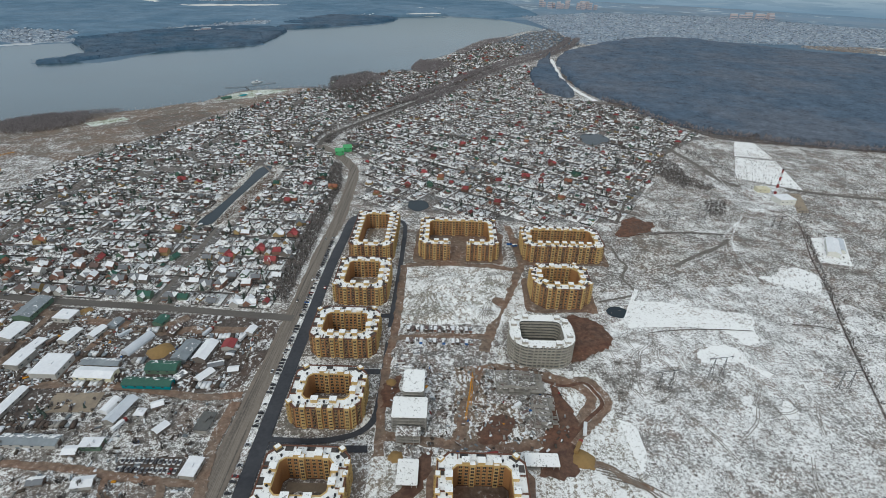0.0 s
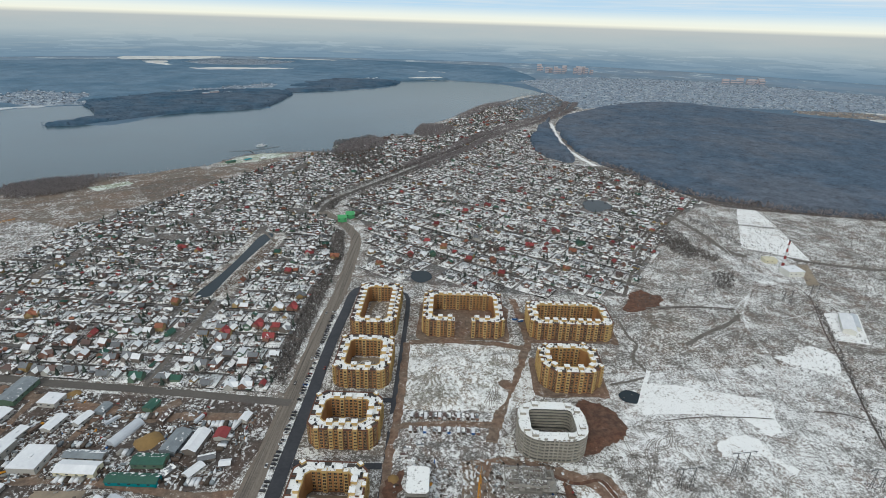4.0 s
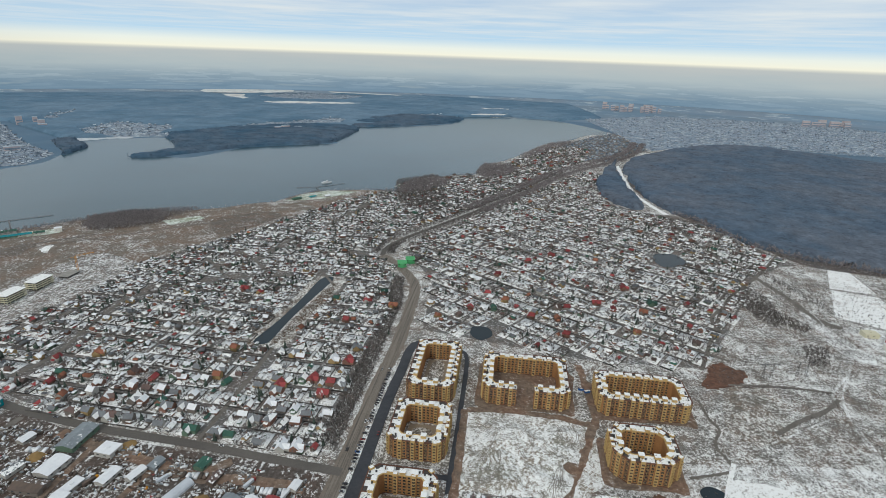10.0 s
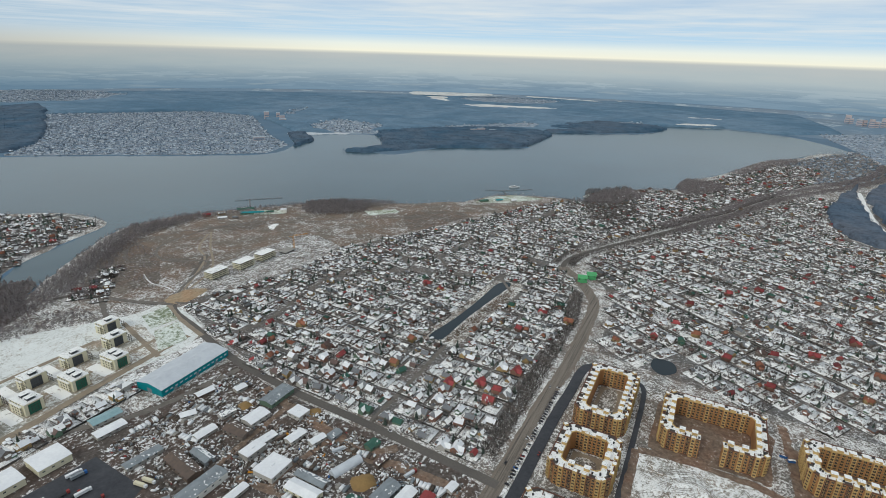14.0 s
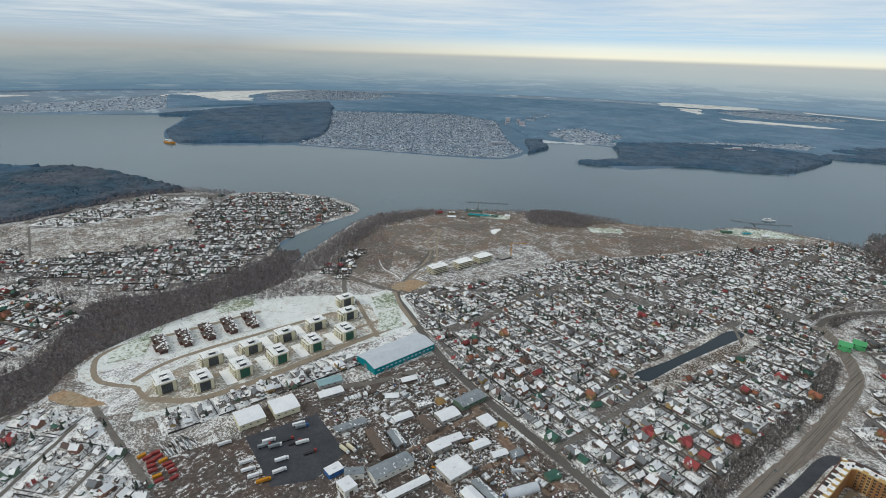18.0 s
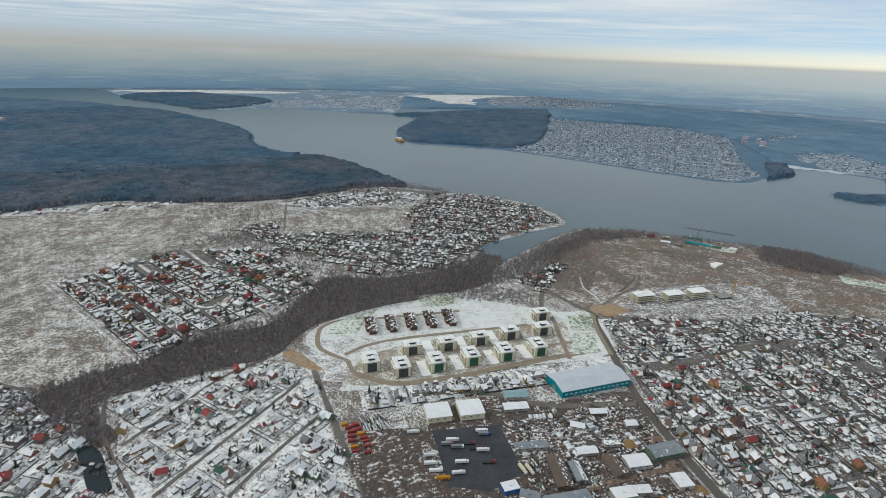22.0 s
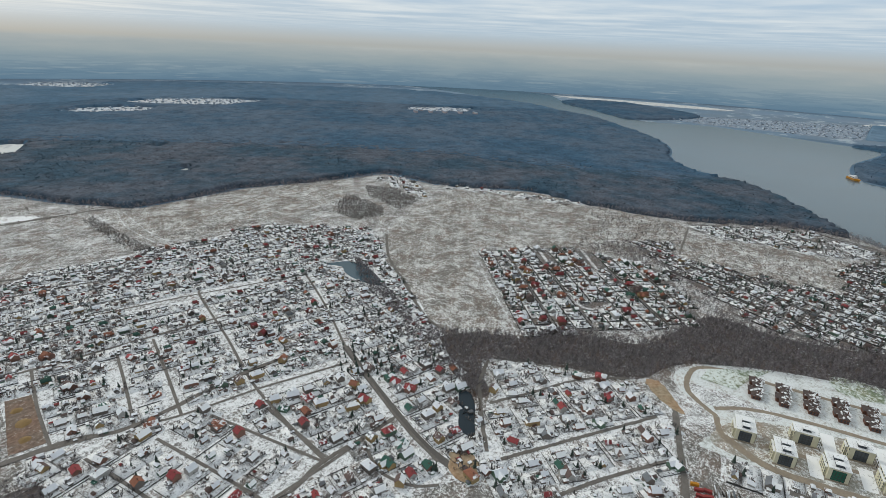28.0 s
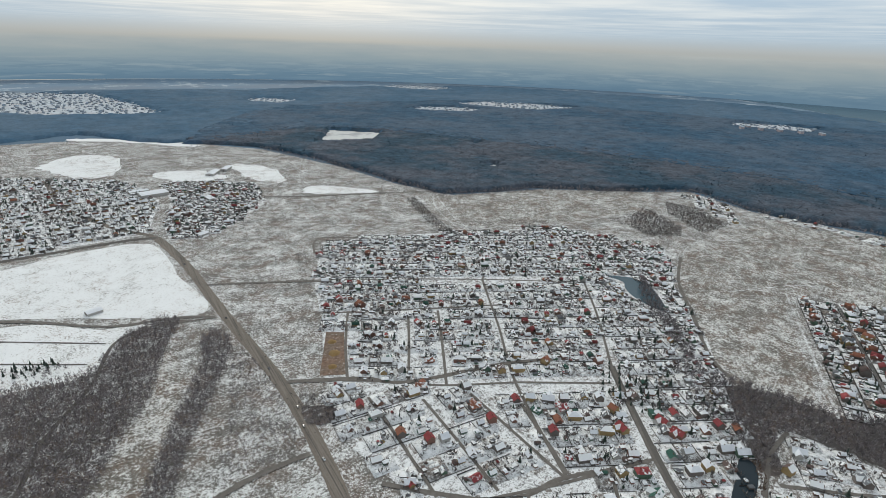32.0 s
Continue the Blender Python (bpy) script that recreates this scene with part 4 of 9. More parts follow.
FOREST_HAMLETS = [strip((-1809, -2634), (-2459, -2221), 420), strip((-1923, -3732), (-2431, -3501), 480), strip((-2648, -1454), (-3031, -1176), 320), strip((-1442, -2462), (-1861, -2337), 280), strip((-750, -3080), (-1050, -2980), 300), [(348, -3779), (-87, -3581), (-286, -2894), (-340, -2663), (-247, -2626), (91, -2674), (260, -2787), (700, -2900), (900, -3500)]]

# water bodies
CHANNEL = [(-305, 598), (-300, 588), (-288, 590), (-285, 605), (-283, 660), (-276, 730), (-270, 785), (-277, 800), (-290, 785), (-292, 720), (-297, 650)]
CHANNEL_BANK = [(-314, 598), (-302, 578), (-276, 578), (-262, 600), (-262, 660), (-254, 730), (-250, 790), (-272, 812), (-300, 790), (-304, 720), (-310, 650)]
DAM_POND = [(-507, -124), (-512, -114), (-496, -101), (-470, -90), (-450, -82), (-448, -92), (-455, -101), (-480, -112)]
VILLAGE_POND = [(-716, -470), (-752, -436), (-742, -400), (-702, -345), (-690, -352), (-692, -390), (-705, -420), (-722, -440)]
sheet("bank_channel", curve_pts(CHANNEL_BANK, 4), 0.62, "meadow_snow", "snowy grass bank of the channel")
for nm, pts, lab in (("water_channel", CHANNEL, "dark narrow water channel between gardens"), ("water_dam_pond", DAM_POND, "small dark dammed pond in the valley"), ("water_village_pond", VILLAGE_POND, "grey crooked pond beside the village"), ("water_black_pond", [(163, 420), (178, 418), (181, 430), (170, 437), (160, 430)], "small black pond on the snowfield"), ("water_east_pond", [(263, 1020), (300, 1024), (306, 982), (268, 955), (253, 977)], "dark round pond between gardens"), ("water_block_pond", [(-47, 679), (-27, 680), (-21, 660), (-35, 646), (-48, 658)], "small dark pond behind the apartment block")):
    sheet(nm, curve_pts(pts, 4), 0.68, "lake_water" if nm == "water_village_pond" else "pond_water", lab, "pond")

# ---- roads ----
MAIN = [(-142, 60), (-141, 237), (-137, 400), (-137, 512), (-134, 613), (-136, 700), (-140, 770), (-150, 810), (-185, 870), (-222, 908), (-215, 975), (-143, 1111), (-80, 1227), (27, 1432), (134, 1665), (314, 1933), (433, 2135), (520, 2400)]
HIGHWAY = [(-150, -60), (-170, -180), (-184, -300), (-185, -431), (-166, -617), (-148, -817), (-122, -969), (-60, -1060), (20, -1250), (60, -1500)]
ribbon("verge_main", MAIN[:10], 16, 0.55, "verge", "muddy verge of the main road", category="verge", rough=0.12)
ribbon("verge_snow", [(-130.5, 110), (-130, 237), (-129.2, 400), (-128.8, 512), (-126, 570)], 5, 0.60, "snow_scrub", "snowy strip between road and car park", category="verge", rough=0.3)
ribbon("verge_highway", HIGHWAY[:7], 14, 0.55, "verge", "muddy verge of the highway", category="verge")
ribbon("road_main", MAIN[:10], 11.5, 0.62, "asphalt_lanes", "wet grey main road with dirty shoulders", category="road")
ribbon("road_railway", MAIN[9:], 9, 0.62, "asphalt", "straight road through a belt of trees", category="road")
ribbon("road_highway", HIGHWAY, 10.5, 0.62, "asphalt_lanes", "grey two-lane highway curving past the village")
ribbon("road_parking", [(-121, 120), (-122, 311), (-121, 400), (-121, 489), (-118, 560), (-113, 620), (-80, 632)], 11, 0.66, "asphalt_dark", "fresh black asphalt parking road")
ribbon("road_cross", [(-137, 403), (-200, 408), (-269, 414), (-372, 420), (-468, 433), (-569, 462), (-650, 492), (-720, 590), (-760, 640)], 9.5, 0.64, "asphalt", "grey side road past the gardens")
ribbon("road_estate_ring", [(-118, 262), (-80, 262), (-51, 275), (-45, 310), (-46, 411), (-46, 505), (-48, 600), (-60, 618)], 5, 0.672, "asphalt_dark", "dark estate road beside the apartment blocks")
for y in (256, 334, 411):
    ribbon("road_block", [(-116, y), (-82, y - 1), (-48, y)], 6, 0.678, "asphalt_dark", "dark service road between apartment blocks")
TRACKS = [
    ([(85, 506), (70, 460), (53, 416), (34, 350), (20, 290), (14, 250)], 9, "dirt", "muddy brown site road"),
    ([(-42, 505), (-41, 394), (-44, 330), (-40, 250)], 7, "dirt", "muddy brown site road"),
    ([(-40, 505), (0, 510), (50, 508), (85, 506), (84, 560), (80, 610)], 8, "dirt", "muddy brown site road"),
    ([(-40, 378), (0, 383), (48, 383)], 7, "dirt", "muddy brown site road"),
    ([(-41, 268), (10, 262), (60, 262), (95, 280), (118, 310), (100, 330), (70, 338), (34, 346)], 8, "dirt", "muddy brown site road"),
    ([(199, 564), (200, 532), (204, 515), (193, 492), (198, 465), (188, 455), (156, 444)], 3, "track_mud", "dark rutted track across the snow"),
    ([(341, 1231), (365, 1086), (391, 988), (418, 877), (436, 780), (500, 768), (608, 738), (900, 700)], 9, "track_mud", "country road beside the boiler house"),
    ([(433, 824), (428, 756), (423, 697), (390, 643), (357, 593), (342, 543), (337, 508), (335, 477), (331, 444), (329, 415), (334, 386), (327, 365), (306, 339), (289, 311), (268, 295), (242, 284), (217, 247)], 2.2, "snow_scrub", "narrow white path over the scrubland"),
    ([(462, 674), (466, 640), (430, 552), (405, 479), (375, 403), (344, 314), (320, 250)], 1.8, "litter", "dark ditch line with dead scrub"),
    ([(255, 596), (285, 602), (327, 604), (351, 600)], 2.5, "litter", "dark hedge line with dead scrub"),
    ([(348, 562), (315, 547), (287, 528), (247, 503)], 2, "snow_scrub", "narrow white path over the scrubland"),
    ([(201, 469), (187, 441), (174, 415), (159, 406)], 4, "stubble_snow", "pale path beside the pond"),
    ([(332, 415), (356, 413), (372, 406)], 1.6, "litter", "dark hedge line with dead scrub"),
    ([(191, 396), (223, 402), (259, 404), (289, 403)], 1.0, "litter", "dark weeds along a field edge"),
    ([(344, 1886), (328, 1695), (320, 1516), (334, 1391), (355, 1303)], 12, "field_snow", "white cleared road between two forest belts"),
    ([(355, 1303), (356, 1138), (379, 1000), (406, 944)], 6, "track_mud", "lane between the gardens and the forest"),
    ([(310, 807), (278, 764), (280, 722)], 5, "track_mud", "lane at the edge of the gardens"),
    ([(-450, 422), (-471, 324), (-508, 265), (-520, 190)], 7, "track_mud", "muddy yard road"),
    ([(-594, 90), (-473, 108), (-406, 119), (-340, 130)], 6, "track_mud", "grey village lane"),
    ([(77, -735), (-42, -653), (-83, -647)], 3, "track_mud", "narrow lane beside the snow field"),
    ([(72, -675), (-32, -613)], 2.5, "litter", "dark hedge line between paddocks"),
    ([(67, -619), (-13, -574)], 2.5, "litter", "dark hedge line between paddocks"),
    ([(-161, -727), (-250, -690), (-340, -646)], 5, "track_mud", "field lane lined with shrubs"),
    ([(60, -330), (37, -391), (20, -458), (-16, -529), (-40, -608), (-82, -631), (-124, -624), (-155, -619)], 4, "track_mud", "dark forest lane between bare trees"),
    ([(-176, -323), (-122, -319), (-60, -300)], 6, "track_mud", "grey side road through the wood"),
    ([(-190, -437), (-260, -405), (-302, -374), (-415, -350), (-470, -330)], 6, "track_mud", "grey village lane"),
    ([(-154, -622), (-105, -642), (-31, -659), (56, -720), (200, -780)], 5, "track_mud", "field lane beside the snow field"),
    ([(-122, -969), (-69, -977), (70, -962), (300, -940)], 10, "asphalt", "grey road along the settlement"),
    ([(-521, -286), (-486, -234), (-446, -171), (-415, -118), (-395, -60)], 8, "asphalt", "wet village street between brick houses"),
    ([(-433, -164), (-391, -175), (-350, -188), (-290, -196), (-215, -260)], 5, "track_mud", "snowy village lane"),
    ([(-385, -284), (-357, -189)], 4, "track_mud", "snowy village lane"),
    ([(-900, -462), (-800, -395), (-726, -322), (-642, -240), (-622, -200)], 5, "track_mud", "pale field track"),
    ([(-915, -290), (-780, -195), (-650, -104)], 3, "snow_scrub", "straight snowy track beside the red-roofed settlement"),
    ([(-1041, -118), (-1180, -135), (-1330, -149)], 9, "meadow_snow", "straight pale track across the meadow"),
    ([(-1110, 60), (-1300, 66)], 4, "track_mud", "short straight dark lane"),
    ([(-648, 490), (-741, 621), (-800, 660), (-847, 719)], 4, "paving", "pale track over the brown field"),
    ([(-760, 640), (-830, 560), (-900, 600), (-907, 680), (-870, 750), (-790, 830), (-650, 960), (-560, 1040)], 4, "track_mud", "muddy loop track over the brown field"),
    ([(-648, 492), (-700, 470), (-775, 447), (-800, 420)], 8, "track_mud", "grey lane into the valley"),
    ([(-718, -990), (-652, -772), (-740, -735), (-840, -690)], 2.6, "snow_scrub", "white track along the meadow"),
    ([(-274, 418), (-274, 500), (-276, 582)], 4.5, "track_mud", "straight garden lane"),
    ([(-134, 907), (41, 793), (209, 684), (262, 650)], 4.5, "track_mud", "straight garden lane"),
]
for k, pts in enumerate(([(-938, -233), (-834, -166), (-753, -113)], [(-975, -174), (-868, -107), (-784, -49), (-828, -11)], [(-1026, -108), (-917, -47), (-840, -1)], [(-1020, -22), (-937, 24), (-879, 60)])):
    TRACKS.append((pts, 6, "snow_scrub", "snowy street of the red-roofed settlement"))
for k, pts in enumerate(([(-505, -88), (-547, -53), (-599, -11), (-629, 37)], [(-433, -48), (-480, -7), (-532, 39), (-572, 74)], [(-418, 11), (-462, 47), (-512, 95)], [(-582, -120), (-537, -112), (-485, -89), (-436, -63)])):
    TRACKS.append((pts, 4, "track_mud", "dark lane between snowy gardens"))
TRACKS += [([(-851, 730), (-786, 672), (-703, 602), (-658, 497)], 3.5, "paving", "pale sandy track over the brown field"), ([(-836, 602), (-867, 645), (-867, 755), (-843, 771), (-829, 847)], 4.5, "track_mud", "grey loop road over the brown field"), ([(-836, 602), (-793, 592), (-746, 621), (-724, 613), (-688, 541), (-653, 493)], 4.5, "track_mud", "grey loop road over the brown field")]
for k, (pts, mt, lab) in enumerate((([(-826, 604), (-806, 615), (-747, 614), (-728, 594), (-776, 589)], "dead_grass", "dark bare strip of earth"), ([(-836, 757), (-846, 809), (-811, 832), (-798, 778)], "dead_grass", "dark bare strip of earth"), ([(-950, 609), (-853, 613), (-720, 520), (-771, 493), (-868, 535)], "dead_grass", "rough brown lakeside scrub"), ([(-708, 560), (-695, 792), (-632, 807), (-584, 757), (-634, 526)], "rubble", "grey churned ground of the lakeside building site"), ([(-786, 810), (-786, 840), (-761, 800)], "stubble_snow", "small white snow patch"), ([(-560, 960), (-600, 1040), (-520, 1110), (-480, 1080), (-530, 960)], "dead_grass", "reddish-brown dead grass by the lake"))):
    sheet("ground_lakeside", curve_pts(pts, 4, True, 2.5, 70 + k), 0.655 + 0.004 * k, mt, lab)
TRACKS += [
    ([(-706, -988), (-665, -906), (-638, -799), (-630, -735)], 2.6, "snow_scrub", "white curving field track"),
    ([(-359, -1151), (-445, -1115), (-674, -1047), (-760, -1000)], 7, "track_mud", "grey country road along the wood"),
    ([(-382, -762), (-483, -710), (-594, -639)], 4, "track_mud", "snowy village lane"),
    ([(-269, -569), (-343, -535), (-505, -468)], 4, "track_mud", "snowy village lane"),
    ([(-340, -771), (-368, -836), (-421, -820), (-508, -754), (-605, -701)], 4, "track_mud", "lane round the edge of the village"),
    ([(-1067, -659), (-993, -527), (-1053, -477), (-1120, -462)], 2.6, "snow_scrub", "white track between thickets"),
    ([(-840, -336), (-898, -317), (-964, -295), (-1002, -251)], 2.6, "snow_scrub", "white track over the meadow"),
    ([(518, 1103), (419, 956), (328, 840), (270, 728), (222, 624)], 5, "track_mud", "muddy lane along the edge of the gardens"),
    ([(422, 694), (389, 643), (352, 602), (348, 580), (342, 523), (337, 475)], 2.6, "snow_scrub", "narrow white winding path"),
    ([(258, 518), (292, 544), (325, 565), (352, 590)], 5, "track_mud", "rutted spur across the scrub"),
    ([(242, 598), (297, 605), (329, 604), (352, 602)], 3, "track_mud", "dark rutted lane across scrubland"),
    ([(80, 333), (95, 327), (118, 331), (126, 322), (130, 305), (114, 285), (95, 265)], 6, "dirt", "churned muddy loop of the site road"),
    ([(82, 330), (98, 323), (116, 327), (122, 318), (125, 304), (110, 288), (93, 268)], 3, "red_clay", "deep wet ruts in the site road"),
    ([(95, 251), (114, 247), (125, 237), (140, 230)], 5, "dirt", "muddy wheel tracks in the snow"),
    ([(-830, 534), (-806, 491), (-721, 440), (-687, 424)], 7, "track_mud", "grey lane beside the shore wood"),
    ([(-873, 717), (-855, 781), (-793, 859), (-751, 904)], 6, "track_mud", "grey road along the lake shore"),
    ([(-775, 537), (-737, 522), (-707, 523), (-687, 521)], 2.6, "snow_scrub", "white path over the brown field"),
]
for k in range(5):
    TRACKS.append(([(100 + 3 * k, 250 - 3 * k), (122 + 4 * k, 243 - 4 * k), (150, 225 - 7 * k)], 0.8, "verge", "thin wheel rut in the snow"))
CENTRE_LANES = [[(-527, 456), (-506, 514), (-517, 591), (-524, 660), (-507, 694), (-436, 760)], [(-650, 496), (-623, 516), (-573, 608), (-528, 664)], [(-211, 885), (-251, 906), (-327, 923), (-383, 931), (-470, 935)], [(-261, 767), (-298, 812), (-316, 800), (-352, 790), (-384, 804), (-423, 842), (-463, 873)], [(-451, 751), (-487, 730), (-521, 707)], [(-352, 787), (-428, 771), (-470, 806), (-502, 829), (-560, 850)], [(-423, 842), (-400, 960), (-360, 1080), (-330, 1230)], [(-275, 418), (-276, 582)]]
for pts in CENTRE_LANES[:-1]:
    TRACKS.append((pts, 4.5, "track_mud", "dark narrow lane between gardens"))
TRACKS += [
    ([(-300, 236), (-244, 234), (-214, 230), (-180, 226), (-150, 225)], 6, "dirt", "muddy yard lane"),
    ([(-150, 303), (-180, 300), (-212, 304), (-248, 309), (-269, 311), (-330, 305)], 7, "dirt", "muddy yard lane"),
    ([(-152, 296), (-154, 266), (-152, 238), (-147, 216), (-146, 190)], 8, "dirt", "muddy yard lane beside the road"),
    ([(-212, 229), (-206, 214), (-190, 208), (-172, 214), (-176, 226)], 5, "dirt", "muddy turning loop"),
    ([(-400, 408), (-300, 388), (-254, 378), (-216, 381), (-160, 380)], 11, "dirt", "muddy road through the yards"),
    ([(-254, 378), (-232, 400)], 9, "dirt", "muddy yard entrance"), ([(-290, 386), (-300, 330), (-296, 305)], 6, "dirt", "muddy yard lane"), ([(-358, 395), (-356, 330), (-350, 300)], 6, "dirt", "muddy yard lane"),
]
for k, (pts, w, mt, lab) in enumerate(TRACKS):
    ribbon("road_track", pts, w, 0.70 + 0.0025 * k, mt, lab, rough=0.22 if mt in ("dirt", "track_mud", "field_snow") else 0.0)
VILLA_ROADS = [[(-573, 137), (-550, 166), (-543, 193), (-543, 249), (-549, 306), (-555, 372), (-560, 444)], [(-604, 130), (-573, 137), (-550, 166)], [(-604, 130), (-638, 101), (-675, 100), (-697, 110), (-707, 138), (-703, 168), (-700, 300)], [(-618, 128), (-640, 190), (-640, 380)], [(-578, 175), (-581, 300), (-585, 440)], [(-545, 452), (-610, 470), (-652, 488)], [(-548, 395), (-655, 425)]]
for k, pts in enumerate(([(-656, 104), (-644, 185), (-625, 183), (-622, 112)], [(-624, 76), (-612, 124), (-563, 126), (-577, 85)])):
    sheet("ground_rough", curve_pts(pts, 4, True, 1.0, 90 + k), 0.70, "snow_scrub", "rough snowy plot with frozen ruts")
for k, (x, y) in enumerate(((-567, 215), (-571, 257), (-573, 302), (-576, 347), (-612, 232), (-613, 276), (-617, 320))):
    sheet("ground_plot", [(x - 17, y - 6), (x - 17, y + 6), (x + 15, y + 5), (x + 15, y - 6)], 0.78, "field_snow", "white snow rectangle between villas")
sheet("ground_villas", curve_pts([(-548, 140), (-548, 300), (-556, 400), (-590, 420), (-640, 425), (-632, 300), (-622, 190), (-590, 135)], 5, True, 1.5, 33), 0.71, "estate_mud", "trodden sandy snow between the villas")
for k, pts in enumerate(VILLA_ROADS):
    ribbon("road_villa", pts, 9 if k == 0 else 6, 0.73 + 0.003 * k, "paving", "sandy estate road", rough=0.15)


# ---- villages ----
HOUSE_FORMS = []
for w, d, h, rise, kind in ((9, 7, 3.2, 2.8, "gable"), (8, 8, 5.4, 3.2, "gable"), (12, 8, 5.6, 2.8, "hip"), (6.5, 5, 2.7, 2.2, "gable"), (12, 8, 4.4, 3.4, "wing")):
    wall = Shape().walls(w, d, h, rise if kind != "hip" else 0.0)
    roof = Shape()
    roof.hip(w, d, h, rise) if kind == "hip" else roof.gable(w, d, h, rise)
    if kind == "wing":
        # a cross wing and a low porch
        for shape, part_ in ((wall, Shape().walls(7, 6, h, rise * 0.8)), (roof, Shape().gable(7, 6, h, rise * 0.8))):
            shape.add([(-y - 1.5, x - 4.5, z) for x, y, z in part_.v], part_.f)
        kind = "cross-gabled"
    elif w > 7:
        wall.box(-w / 2 - 2.2, -d * 0.3, 0, -w / 2, d * 0.25, h * 0.62)
        roof.add([(-w / 2 - 2.5, -d * 0.3 - 0.2, h * 0.62), (-w / 2, -d * 0.3 - 0.2, h * 0.62 + 0.7), (-w / 2, d * 0.25 + 0.2, h * 0.62 + 0.7), (-w / 2 - 2.5, d * 0.25 + 0.2, h * 0.62)], [(0, 1, 2, 3)])
    stack = Shape().box(w * 0.18, -0.4, h + rise * 0.4, w * 0.18 + 0.7, 0.3, h + rise + 0.8)
    HOUSE_FORMS.append((wall, roof, stack, w, d, h, rise, kind))
HOUSE_SOUP = [soup_shape([wl_, rf_, st_]) for wl_, rf_, st_, *_ in HOUSE_FORMS]
SHED_SOUP = soup_shape([Shape().add([(x, y, z) for z in (0, 2.2) for x, y in ((-2.2, -1.6), (2.2, -1.6), (2.2, 1.6), (-2.2, 1.6))], [(0, 1, 5, 4), (1, 2, 6, 5), (2, 3, 7, 6), (3, 0, 4, 7)]), Shape().add([(-2.5, -1.9, 2.1), (2.5, -1.9, 2.1), (2.5, 1.9, 2.1), (-2.5, 1.9, 2.1), (-2.5, 0.3, 2.8), (2.5, 0.3, 2.8)], [(0, 1, 5, 4), (2, 3, 4, 5), (0, 4, 3), (1, 2, 5)])])
FAR_SOUP = soup_shape([Shape().add([(x, y, z) for z in (0, 4.2) for x, y in ((-4.5, -3.6), (4.5, -3.6), (4.5, 3.6), (-4.5, 3.6))], [(0, 1, 5, 4), (1, 2, 6, 5), (2, 3, 7, 6), (3, 0, 4, 7)]), Shape().add([(-5, -4.1, 4.1), (5, -4.1, 4.1), (5, 4.1, 4.1), (-5, 4.1, 4.1), (-5, 0, 6.8), (5, 0, 6.8)], [(0, 1, 5, 4), (2, 3, 4, 5), (0, 4, 3), (1, 2, 5)])])
BOX_SOUP = soup_shape([Shape().box(-0.5, -0.5, 0, 0.5, 0.5, 1)])
WALL_MATS = ["wall_timber", "wall_brick", "wall_yellow", "wall_pale", "wall_green"]
ROOF_MATS = ["roof_grey", "roof_brown", "roof_red", "roof_orange", "roof_green", "roof_white"]
HOUSE_MATS = WALL_MATS + ROOF_MATS + ["brick_brown"]
WORDS = {"wall_timber": "dark timber", "wall_brick": "red brick", "wall_yellow": "ochre-yellow", "wall_pale": "pale rendered", "wall_green": "green-painted", "roof_grey": "grey", "roof_brown": "brown", "roof_red": "red", "roof_orange": "orange-red", "roof_green": "green", "roof_white": "snow-covered white"}
FAR_HOUSES, FAR_TREES = [], []
HOUSES, PLOTS, FENCES, SHEDS, GARDEN_TREES, GARDEN_FIRS = [], [], [], [], [], []
GARDEN_FIRS += [(-522 + 5.4 * (k % 9) + 2.5 * (k % 4) - 4.0 * (k // 9), -290 + 13.0 * (k // 9) + 4.5 * (k % 9) * 0.9 + 3 * (k % 3)) for k in range(45)] + [(-288, 279), (-282, 276), (-260, 286), (-297, 281), (-292, 275), (-285, 284), (-150, 640), (-620, 470)] + [(38 + 26 * math.sin(2.4 * k) * (k / 24) ** 0.5, -590 + 15 * math.cos(2.4 * k) * (k / 24) ** 0.5) for k in range(24)]


WEST_STREETS = [[(-266, -688), (-400, -622), (-528, -553), (-665, -467)], [(-373, -502), (-340, -440), (-302, -372)], [(-416, -497), (-375, -420), (-335, -348)], [(-540, -560), (-524, -539), (-462, -421), (-410, -330), (-376, -249), (-353, -185)], [(-521, -286), (-486, -234), (-438, -164), (-402, -97)], [(-215, -222), (-286, -201), (-350, -183), (-437, -163)], [(-390, -169), (-367, -137), (-366, -105), (-378, -84)], [(-404, -315), (-494, -262)], [(-190, -437), (-251, -405), (-302, -372), (-335, -348), (-404, -315)], [(-254, -371), (-252, -300), (-247, -225)], [(-301, -340), (-298, -270), (-294, -205)], [(-349, -323), (-352, -190)], [(-308, -551), (-275, -480), (-248, -410)], [(-665, -467), (-600, -380), (-521, -286)]]


def off_line(x, y, lines):
    """How far a place lies from the nearest of some lines."""
    best = 1e9
    for pts in lines:
        for (ax, ay), (bx, by) in zip(pts, pts[1:]):
            t = max(0.0, min(1.0, ((x - ax) * (bx - ax) + (y - ay) * (by - ay)) / ((bx - ax) ** 2 + (by - ay) ** 2)))
            best = min(best, math.hypot(x - ax - t * (bx - ax), y - ay - t * (by - ay)))
    return best


